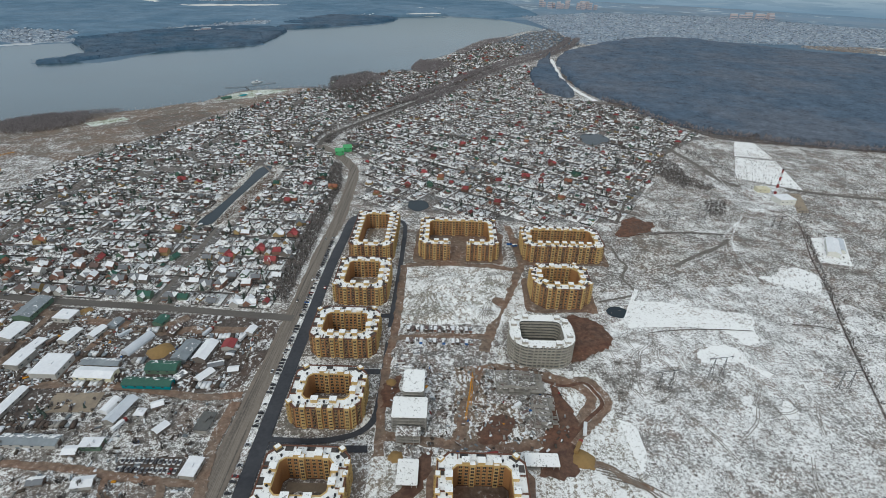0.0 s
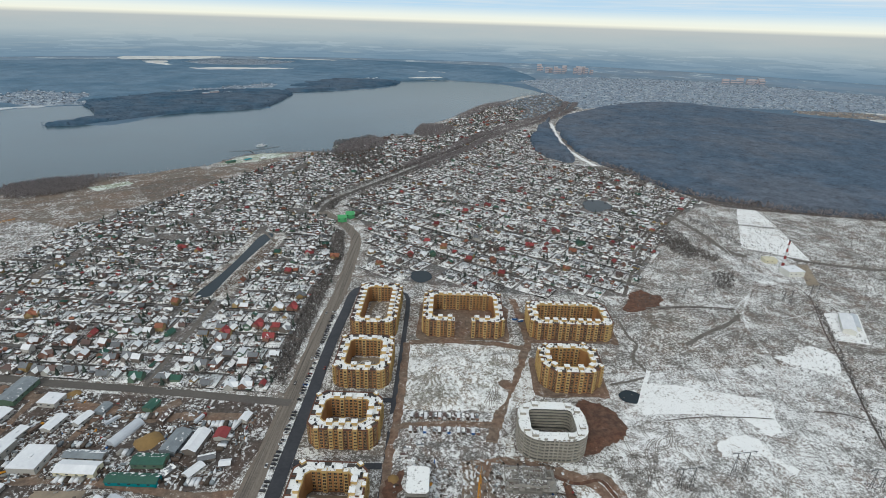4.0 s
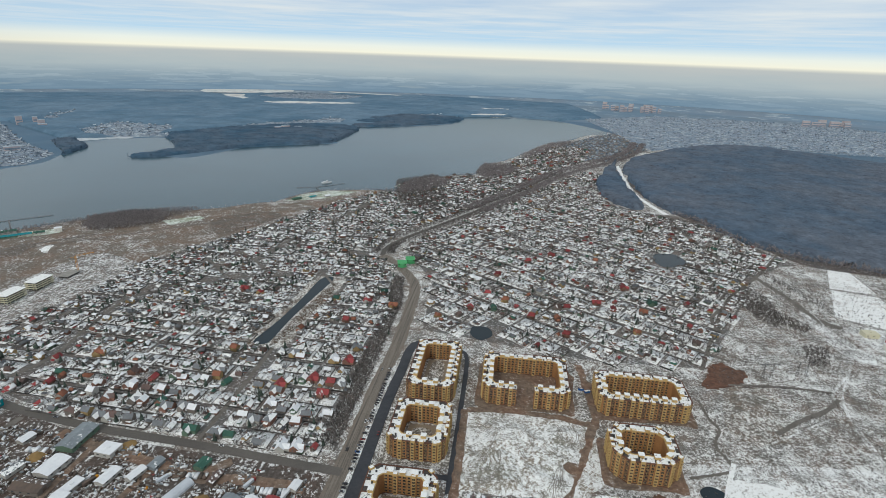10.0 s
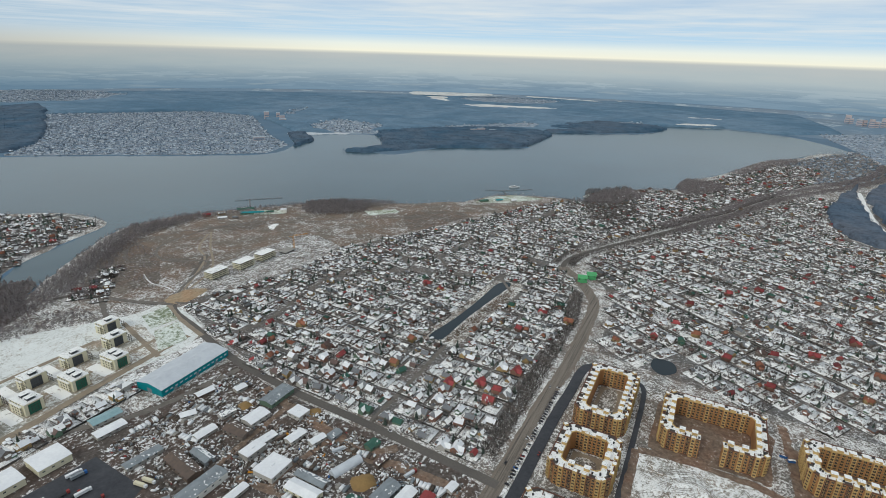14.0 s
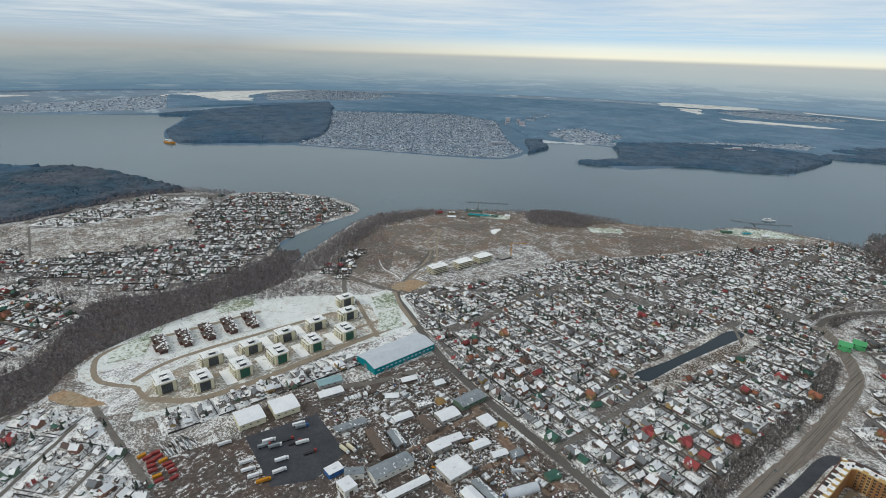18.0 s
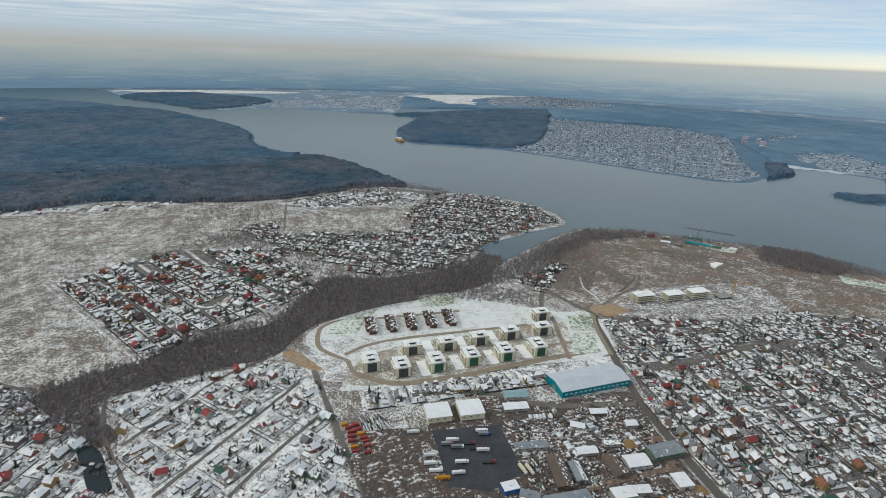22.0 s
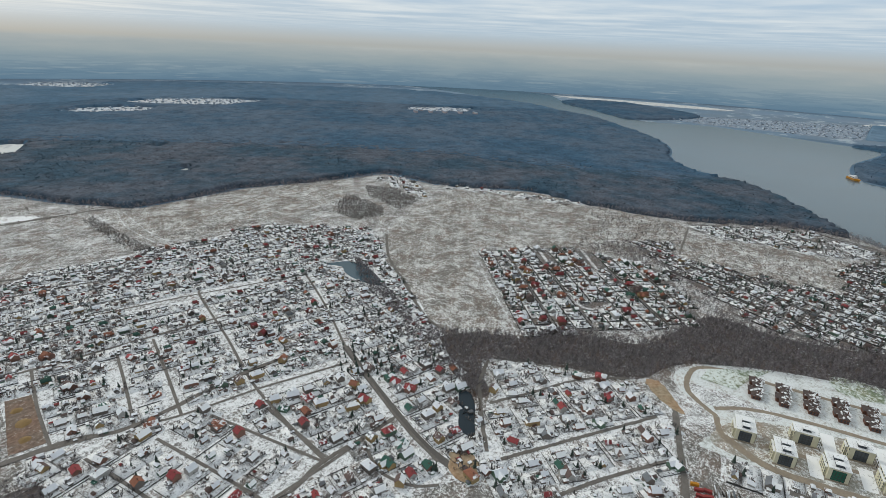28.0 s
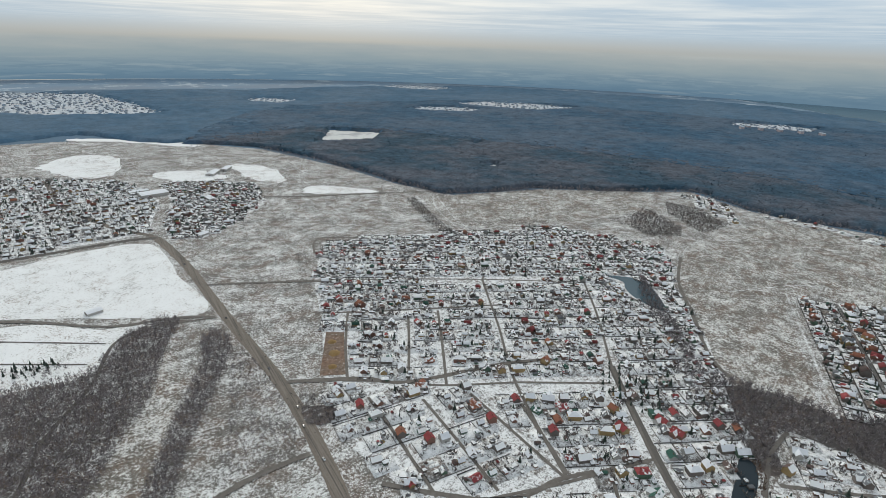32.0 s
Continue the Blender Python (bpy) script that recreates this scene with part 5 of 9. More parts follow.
def village(poly, angle, width, depth, lane, rng, avoid=(), share_=(6, 2, 0.7, 0.3, 0.6, 4.5), detail=2, empty=0.08, both=1.0, big=1.0, firs=0.08, trees=8.0, z=0.5, streets=(), sheds=5, far=False, white=0, meet=None):
    """Fills an outline with rows of garden plots, each with house, shed, fence and trees."""
    poly = np.asarray(poly, float)
    c = poly.mean(0)
    ca, sa = math.cos(radians(angle)), math.sin(radians(angle))
    local = (poly - c) @ np.array([[ca, -sa], [sa, ca]])
    lo, hi = local.min(0), local.max(0)
    y, row = lo[1], 0
    if meet:
        # a lane runs through this place
        along_y = (meet[1] - c[1]) * ca - (meet[0] - c[0]) * sa
        span = 2 * depth + lane + 0.6
        y -= span - (along_y - y + lane / 2) % span
    while y < hi[1]:
        x = lo[0] + rng.uniform(0, width)
        nextx = x + rng.uniform(5, 9) * width
        while x < hi[0]:
            w = width * rng.uniform(0.75, 1.35)
            px, py = x + w / 2, y + depth / 2
            gx, gy = c[0] + px * ca - py * sa, c[1] + px * sa + py * ca
            here = np.array([[gx, gy]])
            ok = inside(poly, here)[0] and not any(inside(a, here)[0] for a in avoid) and (not streets or off_line(gx, gy, streets) > 0.20 * depth)
            if ok:
                turn = radians(angle)
                pale = int(rng.uniform() < white)
                if not far:
                    PLOTS.append((gx, gy, z + rng.uniform(0, 0.05), turn, w - 0.7, depth - 0.7, pale))
                    # beds, paths and trodden yards
                    for _ in range(rng.randint(1, 5) if detail > 0 else 1):
                        bw, bd = w * rng.uniform(0.12, 0.5), depth * rng.uniform(0.12, 0.5)
                        sx, sy = rng.uniform(-0.5, 0.5) * (w - bw - 1), rng.uniform(-0.5, 0.5) * (depth - bd - 1.5)
                        PLOTS.append((gx + sx * ca - sy * sa, gy + sx * sa + sy * ca, z + rng.uniform(0.06, 0.2), turn, bw, bd, pale))
                low = 0.6 if pale else 1.0
                if detail > 0 and rng.uniform() < (0.7 if pale else 1.0):
                    if rng.uniform() < 0.85:
                        FENCES.append((gx - (depth / 2) * -sa, gy - (depth / 2) * ca, turn, w, low * rng.uniform(1.2, 2.0)))
                    if row % 2:
                        FENCES.append((gx + (depth / 2) * -sa, gy + (depth / 2) * ca, turn, w, low * rng.uniform(1.4, 2.1)))
                    if rng.uniform() < 0.7:
                        FENCES.append((gx + (w / 2) * ca, gy + (w / 2) * sa, turn + math.pi / 2, depth * rng.uniform(0.7, 1.0), low * rng.uniform(0.9, 1.8)))
                if rng.uniform() > empty:
                    hx, hy = rng.uniform(-0.24, 0.24) * w, (0.15 if row % 2 else -0.15) * depth + rng.uniform(-0.16, 0.16) * depth
                    if far:
                        hx, hy, turn = rng.uniform(-0.6, 0.6) * w, rng.uniform(-0.6, 0.6) * depth, turn + rng.normal(0, 0.35)
                    form = rng.choice(5, p=[0.32, 0.18, 0.07, 0.27, 0.16])
                    roof = rng.choice(6, p=np.array(share_) / sum(share_))
                    wall = rng.choice(5, p=[0.38, 0.2, 0.12, 0.2, 0.1])
                    s = rng.uniform(0.58, 0.95) * big
                    (FAR_HOUSES if far else HOUSES).append((gx + hx * ca - hy * sa, gy + hx * sa + hy * ca, turn + rng.choice([0, math.pi / 2]) + rng.normal(0, 0.10), s, form, roof, wall))
                if detail > 0:
                    for _ in range(rng.randint(2, sheds + 3)):
                        sx, sy = rng.uniform(-0.42, 0.42) * w, rng.uniform(-0.44, 0.44) * depth
                        SHEDS.append((gx + sx * ca - sy * sa, gy + sx * sa + sy * ca, turn + rng.choice([0, math.pi / 2]), rng.uniform(0.4, 1.15), rng.choice([0, 0, 1, 1, 2, 4, 5, 5, 5], p=[0.16, 0.14, 0.12, 0.09, 0.03, 0.03, 0.15, 0.14, 0.14]), rng.choice([0, 0, 3, 4, 1])))
                for _ in range(rng.poisson(trees)):
                    sx, sy = rng.uniform(-0.48, 0.48) * w, rng.uniform(-0.48, 0.48) * depth
                    (FAR_TREES if far else GARDEN_FIRS if rng.uniform() < firs else GARDEN_TREES).append((gx + sx * ca - sy * sa, gy + sx * sa + sy * ca))
            x += w
            if x > nextx:
                x += lane * 0.7
                nextx = x + rng.uniform(5, 9) * width
        y += depth + (lane if row % 2 else 0.6)
        row += 1


VRNG = np.random.RandomState(21)
V_CENTRE = [(-640, 512), (-612, 585), (-585, 690), (-590, 790), (-520, 940), (-455, 1090), (-400, 1230), (-345, 1340), (-282, 1345), (-245, 1230), (-195, 1085), (-232, 985), (-240, 912), (-196, 862), (-166, 740), (-164, 416), (-269, 424), (-372, 430), (-468, 443), (-568, 473), (-628, 498)]
V_EAST = [(-116, 760), (-110, 660), (-31, 645), (93, 622), (223, 628), (285, 724), (345, 830), (400, 935), (470, 1000), (505, 1015), (455, 1130), (425, 1190), (400, 1262), (345, 1300), (300, 1310), (240, 1370), (225, 1549), (255, 1700), (220, 1740), (160, 1660), (60, 1440), (-45, 1254), (-120, 1110), (-190, 975), (-185, 940), (-120, 815)]
V_NE = [(165, 2230), (300, 2200), (240, 1930), (330, 1960), (440, 2130), (520, 2240), (480, 2750), (345, 2560)]
V_NORTH = [(-310, 1440), (-180, 1580), (-100, 1600), (-30, 1800), (150, 2230), (300, 2200), (220, 1900), (73, 1560), (-60, 1300), (-190, 1080), (-240, 1230)]
V_WEST = [(-206, -330), (-232, -440), (-268, -540), (-300, -660), (-370, -815), (-479, -800), (-634, -747), (-819, -687), (-915, -507), (-773, -382), (-672, -262), (-540, -140), (-470, -76), (-420, -50), (-330, -120), (-240, -200)]
V_VALLEY = [(-590, -108), (-618, 10), (-594, 86), (-464, 104), (-385, 112), (-350, 40), (-380, -30), (-440, -62), (-500, -90)]
RED_STREETS = [[(-938, -233), (-834, -166), (-753, -113)], [(-975, -174), (-868, -107), (-784, -49), (-828, -11)], [(-1026, -108), (-917, -47), (-840, -1)], [(-1020, -22), (-937, 24), (-879, 60)]]
VALLEY_LANES = [[(-505, -88), (-547, -53), (-599, -11), (-629, 37)], [(-433, -48), (-480, -7), (-532, 39), (-572, 74)], [(-418, 11), (-462, 47), (-512, 95)]]
V_STRIP = [(-541, 135), (-505, 135), (-505, 340), (-525, 345), (-524, 452), (-543, 450)]
V_RED = [(-912, -272), (-1033, -129), (-1000, 44), (-830, 112), (-745, 10), (-664, -105)]
V_CREEK = [(-1130, -40), (-1180, 75), (-1225, 340), (-1330, 470), (-1300, 555), (-1190, 645), (-1075, 652), (-1030, 560), (-1000, 485), (-905, 375), (-850, 300), (-860, 190), (-992, 70)]
CREEK_MEADOW = [(-1250, 130), (-1240, 339), (-1056, 317), (-1090, 73), (-1140, 20)]
V_SETTLEMENT = [(152, -1579), (-102, -1422), (-153, -1215), (-111, -993), (-2, -985), (97, -962), (420, -940), (620, -1300), (420, -1620)]
V_ROADSIDE = [(-165, -1370), (-273, -1345), (-375, -1279), (-343, -1095), (-258, -990), (-190, -930), (-140, -950), (-140, -1010), (-175, -1215)]
V_NECK = [(-1260, 335), (-1255, 130), (-1325, 70), (-1385, 200), (-1415, 330), (-1335, 455)]
V_CLUSTER = [(-1290, -740), (-1325, -690), (-1290, -600), (-1179, -510), (-1188, -565), (-1237, -665)]
V_FAR = [(-2871, 1522), (-2441, 2057), (-2125, 2080), (-1640, 1690), (-1402, 1545), (-1352, 1385), (-1510, 1232), (-1688, 1098), (-1931, 898), (-2120, 1092)]
V_FAR_WEST = [(-3604, -500), (-4140, 938), (-3319, 743), (-3380, 69)]
V_TOWN = [(540, 2250), (480, 2750), (400, 3300), (900, 3700), (1800, 3600), (2500, 3000), (1900, 2400), (1300, 2420), (1003, 2520), (814, 2480)]
for kz, (nm, poly, lab) in enumerate((("ground_village_far_shore", V_FAR, "hazy village on the far shore"), ("ground_town", V_TOWN, "hazy outskirts of the far town"), ("ground_village_far_west", V_FAR_WEST, "hazy village on the far west shore"), ("ground_gardens_centre", V_CENTRE, "dark lanes and gardens of the allotment village"), ("ground_gardens_east", V_EAST, "dark lanes and gardens of the east village"), ("ground_gardens_north", V_NORTH, "lanes and gardens of the lakeside village"), ("ground_village_west", V_WEST, "snowy lanes of the west village"), ("ground_village_valley", V_VALLEY, "snowy lanes above the valley"), ("ground_gardens_strip", V_STRIP, "row of snowy gardens behind the villas"), ("ground_village_red", V_RED, "lanes of the red-roofed settlement"), ("ground_village_creek", V_CREEK, "lanes of the village by the creek"), ("ground_settlement", V_SETTLEMENT, "lanes of the far settlement"), ("ground_roadside", V_ROADSIDE, "lanes of the roadside settlement"), ("ground_gardens_north_east", V_NE, "hazy gardens at the lake end"))):
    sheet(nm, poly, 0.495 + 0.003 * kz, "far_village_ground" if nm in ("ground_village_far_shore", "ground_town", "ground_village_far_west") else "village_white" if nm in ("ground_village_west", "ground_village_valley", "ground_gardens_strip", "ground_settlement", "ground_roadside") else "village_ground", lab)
village(V_CENTRE, -3, 14.5, 21, 5, VRNG, streets=CENTRE_LANES, trees=10.0, big=0.9, white=0.55, avoid=[CHANNEL_BANK, [(-281, 400), (-281, 585), (-269, 585), (-269, 400)]])
village(V_EAST, -33, 15, 33, 5, VRNG, trees=17.0, firs=0.035, meet=(41, 793), share_=(5, 2.4, 1.3, 0.4, 0.5, 2.6), avoid=[[(245, 1035), (310, 1035), (315, 970), (270, 940), (240, 970)], [(-52, 690), (-15, 690), (-15, 640), (-52, 640)]], white=0.62)
village(V_NORTH, 60, 16, 24, 6, VRNG, share_=(4, 3, 1.5, 0.4, 0.6, 3), trees=13.0)
WEST_AVOID = [DAM_POND, V_VALLEY, VILLAGE_POND, [(-262, -522), (-294, -508), (-258, -410), (-216, -422)]]
V_SOUTH = [(-206, -335), (-222, -400), (-254, -392), (-302, -362), (-352, -330), (-352, -190), (-290, -205), (-222, -262)]
village(V_WEST, -27, 16.5, 25, 3.5, VRNG, share_=(3.2, 1.8, 1.9, 0.9, 1.0, 5), avoid=WEST_AVOID + [V_SOUTH], firs=0.04, streets=WEST_STREETS, trees=11.0, sheds=6, white=1)
village(V_SOUTH, -3, 20, 25, 3, VRNG, share_=(3, 2.2, 1.2, 0.7, 0.6, 5), sheds=4, avoid=WEST_AVOID, firs=0.06, streets=WEST_STREETS, trees=12.0, empty=0.15, white=1)
for k, pts in enumerate(WEST_STREETS):
    ribbon("road_street", pts, 3.2, 0.80 + 0.003 * k, "track_mud", "dark muddy village street between snowy gardens")
V_SHORE = [(-737, 443), (-785, 428), (-850, 525), (-838, 552), (-800, 520)]
village(V_SHORE, 55, 16, 20, 5, VRNG, trees=9.0, share_=(4, 3, 1, 0.4, 0.8, 4))
V_EDGE = [(-1325, -560), (-1355, -330), (-1365, -200), (-1330, -160), (-1310, -330), (-1285, -540)]
village(V_EDGE, 80, 24, 26, 6, VRNG, detail=0, trees=2.0)
village(V_VALLEY, 42, 15, 29, 4, VRNG, streets=VALLEY_LANES, share_=(3, 2, 1.2, 0.4, 0.5, 4), empty=0.15, sheds=5, trees=12.0, white=1)
village(V_STRIP, 90, 13, 34, 4, VRNG, empty=0.2)
village(V_RED, 34, 19, 24, 5, VRNG, streets=RED_STREETS, share_=(2.5, 2, 3, 2.4, 1.2, 3), firs=0.25, big=1.3, trees=6.0)
sheet("meadow_creek", curve_pts(CREEK_MEADOW, 4, True, 2.0, 17), 0.56, "meadow_snow", "snowy meadow with bare saplings inside the creek village")
village(V_CREEK, 60, 18, 25, 6, VRNG, share_=(4, 2.4, 1.4, 0.8, 0.6, 2.5), firs=0.12, detail=1, trees=14.0, avoid=[CREEK_MEADOW])
village(V_SETTLEMENT, 4, 14, 24, 6, VRNG, detail=0, trees=9.0, empty=0.1, white=1)
village(V_ROADSIDE, -20, 14, 20, 6, VRNG, detail=1, trees=7.0, white=1)
sheet("ground_neck", curve_pts(V_NECK, 4, True, 2.0, 19), 0.545, "village_ground", "lanes of the village at the forest edge")
village(V_NECK, 50, 22, 28, 7, VRNG, detail=0, trees=16.0, empty=0.3)
village(V_CLUSTER, 40, 20, 24, 6, VRNG, detail=0, trees=7.0)
village(V_NE, 60, 17, 22, 6, VRNG, detail=0, trees=2.5, big=0.9, far=True)
FAR_HAMLETS = [[(-1854, 3786), (-1787, 4300), (-1117, 4226), (-1166, 3816), (-1516, 3635)], [(-1310, 2076), (-1180, 2425), (-875, 2886), (-795, 2543), (-1060, 2440), (-1221, 1980)], [(-743, 2640), (-625, 3101), (-407, 3225), (-343, 2890), (-528, 2683)], [(-2049, 2170), (-2187, 2404), (-2244, 2650), (-2136, 2533), (-1987, 2226)], [(-1730, 2013), (-1743, 2283), (-1452, 2249), (-1290, 1990), (-1449, 1915), (-1610, 1890)], [(-4204, 2030), (-4200, 2281), (-3601, 2476), (-3308, 1962), (-3468, 1614)], [(-4123, 1554), (-4334, 2108), (-3824, 2484), (-3385, 1837), (-3529, 1400)]]
for k, pts in enumerate(FAR_HAMLETS):
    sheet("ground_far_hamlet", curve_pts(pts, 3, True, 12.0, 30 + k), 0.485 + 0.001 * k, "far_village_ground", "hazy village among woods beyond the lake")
    village(pts, 20 + 25 * k, 26, 30, 8, VRNG, detail=0, trees=2.5, empty=0.25, big=1.05, far=True)
for k, pts in enumerate(FOREST_HAMLETS):
    sheet("ground_hamlet", pts, 0.46 + 0.004 * k, "far_snow", "hazy village in a forest clearing")
    village(pts, 30 + 20 * k, 30, 32, 8, VRNG, detail=0, trees=1.5, empty=0.1, big=1.3, far=True)
village(V_FAR, 25, 15, 18, 6, VRNG, detail=0, trees=1.6, big=0.85, far=True)
village(V_FAR_WEST, 70, 34, 38, 12, VRNG, detail=0, trees=1.5, empty=0.25, big=1.1, far=True)
village(V_TOWN, 35, 30, 34, 12, VRNG, detail=0, trees=2.0, empty=0.2, big=1.0, far=True)


# houses that stand out by colour: place, form, roof, wall
MARKED = [(-489, -390, 1, 2, 1), (-491, -358, 0, 3, 2), (-457, -328, 1, 3, 2), (-512, -298, 1, 3, 1), (-458, -228, 1, 3, 2), (-413, -255, 4, 2, 3), (-443, -204, 2, 2, 2), (-486, -191, 2, 2, 3), (-484, -172, 2, 2, 1), (-390, -266, 0, 4, 4), (-342, -278, 1, 2, 1), (-401, -133, 2, 4, 3), (-527, -92, 1, 1, 2), (-460, -45, 0, 2, 3), (-306, -180, 3, 2, 1), (-363, -114, 1, 1, 2), (-354, -619, 2, 3, 1), (-310, -586, 1, 2, 1), (-331, -560, 2, 3, 1), (-288, -577, 0, 2, 1), (-309, -482, 2, 1, 1), (-241, -362, 0, 2, 1), (-375, -479, 0, 2, 1), (-494, 514, 1, 2, 3), (-460, 533, 2, 3, 2), (-497, 457, 0, 2, 3), (-469, 475, 0, 2, 1), (-437, 454, 1, 3, 3), (-471, 493, 0, 4, 4), (-398, 508, 2, 1, 1), (-371, 500, 0, 2, 1), (-394, 461, 2, 1, 1), (-381, 727, 2, 2, 1), (-316, 570, 1, 3, 2), (-237, 510, 2, 2, 2), (-185, 523, 1, 2, 1), (-187, 504, 2, 2, 1), (-207, 527, 4, 2, 1), (-307, 514, 1, 3, 2), (-179, 597, 4, 0, 2), (-242, 720, 1, 4, 2), (-200, 723, 2, 2, 3), (-210, 661, 1, 2, 1), (-260, 627, 1, 3, 3), (-341, 613, 1, 0, 1), (-160, 715, 2, 3, 2)]
MARKED += [(-54, 730, 1, 2, 1), (-22, 734, 1, 4, 4), (-32, 781, 1, 2, 3), (-6, 763, 1, 3, 2), (30, 719, 1, 2, 1), (80, 755, 1, 2, 3), (124, 779, 2, 2, 1), (73, 676, 1, 2, 1), (203, 794, 2, 4, 4), (64, 718, 1, 3, 1), (-20, 857, 1, 2, 1), (69, 966, 2, 2, 1), (30, 928, 1, 2, 1), (173, 843, 2, 2, 1), (146, 766, 0, 2, 1), (-945, -214, 2, 3, 1), (-867, -162, 2, 3, 2), (-830, -181, 2, 3, 1), (-820, -135, 2, 2, 1), (-904, -182, 1, 2, 1), (-900, -141, 1, 2, 1), (-805, -88, 2, 3, 1), (-763, -139, 2, 1, 2), (-890, 24, 1, 4, 4), (-861, 5, 2, 4, 3), (-612, 8, 2, 2, 1), (-600, -16, 1, 4, 1)]
HOUSES[:] = [h for h in HOUSES if min(math.hypot(h[0] - m[0], h[1] - m[1]) for m in MARKED) > 9]
HOUSES += [(x, y, VRNG.choice([0.0, 1.57]) + VRNG.uniform(-0.3, 0.3), 1.0, 4 if f_ == 2 else f_, r_, w_) for x, y, f_, r_, w_ in MARKED]


def build_villages():
    mats = HOUSE_MATS
    near = sorted(range(len(HOUSES)), key=lambda k: math.hypot(HOUSES[k][0] + 50, HOUSES[k][1] - 60))[:280]
    chosen, finest = set(near), set(near[:70])
    protos = {}
    for k in near:
        x, y, turn, s, form, roof, wall = HOUSES[k]
        fine = k in finest
        key = (form, roof, wall, fine)
        m = Matrix.Translation((x, y, 0.5)) @ Matrix.Rotation(turn, 4, "Z")
        if key not in protos:
            wl_, rf_, st_, w, d, h, rise, kind = HOUSE_FORMS[form]
            e = base_at("house", 0, 0)
            e.matrix_basis = m
            wl_.put("wall", WALL_MATS[wall], e)
            rf_.put("roof", ROOF_MATS[roof], e)
            st_.put("chimney", "brick_brown", e)
            if fine:
                for sx in (-0.25, 0.25):
                    box_part("window", "window_glass", e, sx * w - 0.6, -d / 2 - 0.06, 1.1, sx * w + 0.6, -d / 2 + 0.04, 2.4)
                box_part("door", "wood_dark", e, -0.45, d / 2 - 0.04, 0, 0.45, d / 2 + 0.06, 2.0)
            size = ("small", "tall two-storey", "large", "tiny", "long")[form]
            tagged(e, f"{size} {WORDS[WALL_MATS[wall]]} house with {WORDS[ROOF_MATS[roof]]} {kind} roof", "house", "village houses")
            protos[key] = e
        else:
            copy_thing(protos[key], m)
    soup = Soup()
    for form in range(5):
        q = [h for k, h in enumerate(HOUSES) if k not in chosen and h[4] == form]
        if q:
            a = np.array([h[:4] for h in q])
            mm = np.array([(h[6], 5 + h[5], 11) for h in q])
            soup.add(HOUSE_SOUP[form], np.c_[a[:, :2], np.full(len(a), 0.5)], a[:, 2], np.repeat(a[:, 3:4], 3, 1), mm)
    soup.put("village_houses", mats, "hundreds of small garden houses with snowy and coloured roofs", "houses")
    soup = Soup()
    q = FAR_HOUSES
    a = np.array([h[:4] for h in q])
    wide = VRNG.uniform(0.8, 1.3, (len(a), 1))
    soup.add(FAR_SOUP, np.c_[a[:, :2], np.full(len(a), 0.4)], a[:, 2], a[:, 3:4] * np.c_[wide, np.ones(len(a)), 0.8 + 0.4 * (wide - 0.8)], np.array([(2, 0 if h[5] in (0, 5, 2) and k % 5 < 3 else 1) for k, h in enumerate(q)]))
    soup.put("far_houses", ["far_roof", "far_roof_dark", "hazed_wall"], "countless small houses in the hazy distance", "houses")
    soup = Soup()
    a = np.array(SHEDS)
    soup.add(SHED_SOUP, np.c_[a[:, :2], np.full(len(a), 0.5)], a[:, 2], np.repeat(a[:, 3:4], 3, 1), np.c_[a[:, 5], 5 + a[:, 4]].astype(int))
    soup.put("garden_sheds", mats, "wooden garden sheds with snow on their roofs", "sheds")
    soup = Soup()
    a = np.array(PLOTS)
    soup.add(BOX_SOUP, np.c_[a[:, :2], np.zeros(len(a))], a[:, 3], np.c_[a[:, 4:6], a[:, 2] + 0.06], a[:, 6:7].astype(int))
    soup.put("garden_plots", ["garden", "garden_white"], "snowy garden plots with bare beds", "gardens")
    soup = Soup()
    a = np.array(FENCES)
    soup.add(BOX_SOUP, np.c_[a[:, :2], np.full(len(a), 0.4)], a[:, 2], np.c_[a[:, 3], np.full(len(a), 0.16), a[:, 4]], np.zeros((len(a), 1), int))
    soup.put("garden_fences", ["fence"], "dark plank and mesh fences between gardens", "fences")
    soup = Soup()
    grow(soup, TREES_FAR, np.array(FAR_TREES), VRNG, 5, 9, wide=1.3)
    soup.put("far_garden_trees", ["canopy_hazed"], "hazy bare trees between far houses", "trees")
    soup = Soup()
    grow(soup, BUSHES, np.array(GARDEN_TREES), VRNG, 2.5, 7.0)
    soup.put("garden_trees", ["bark_garden"], "bare fruit trees and shrubs in the gardens", "trees")
    soup = Soup()
    grow(soup, FIRS, np.array(GARDEN_FIRS), VRNG, 4, 11)
    soup.put("garden_firs", ["conifer"], "dark green spruces in the gardens", "trees")


build_villages()


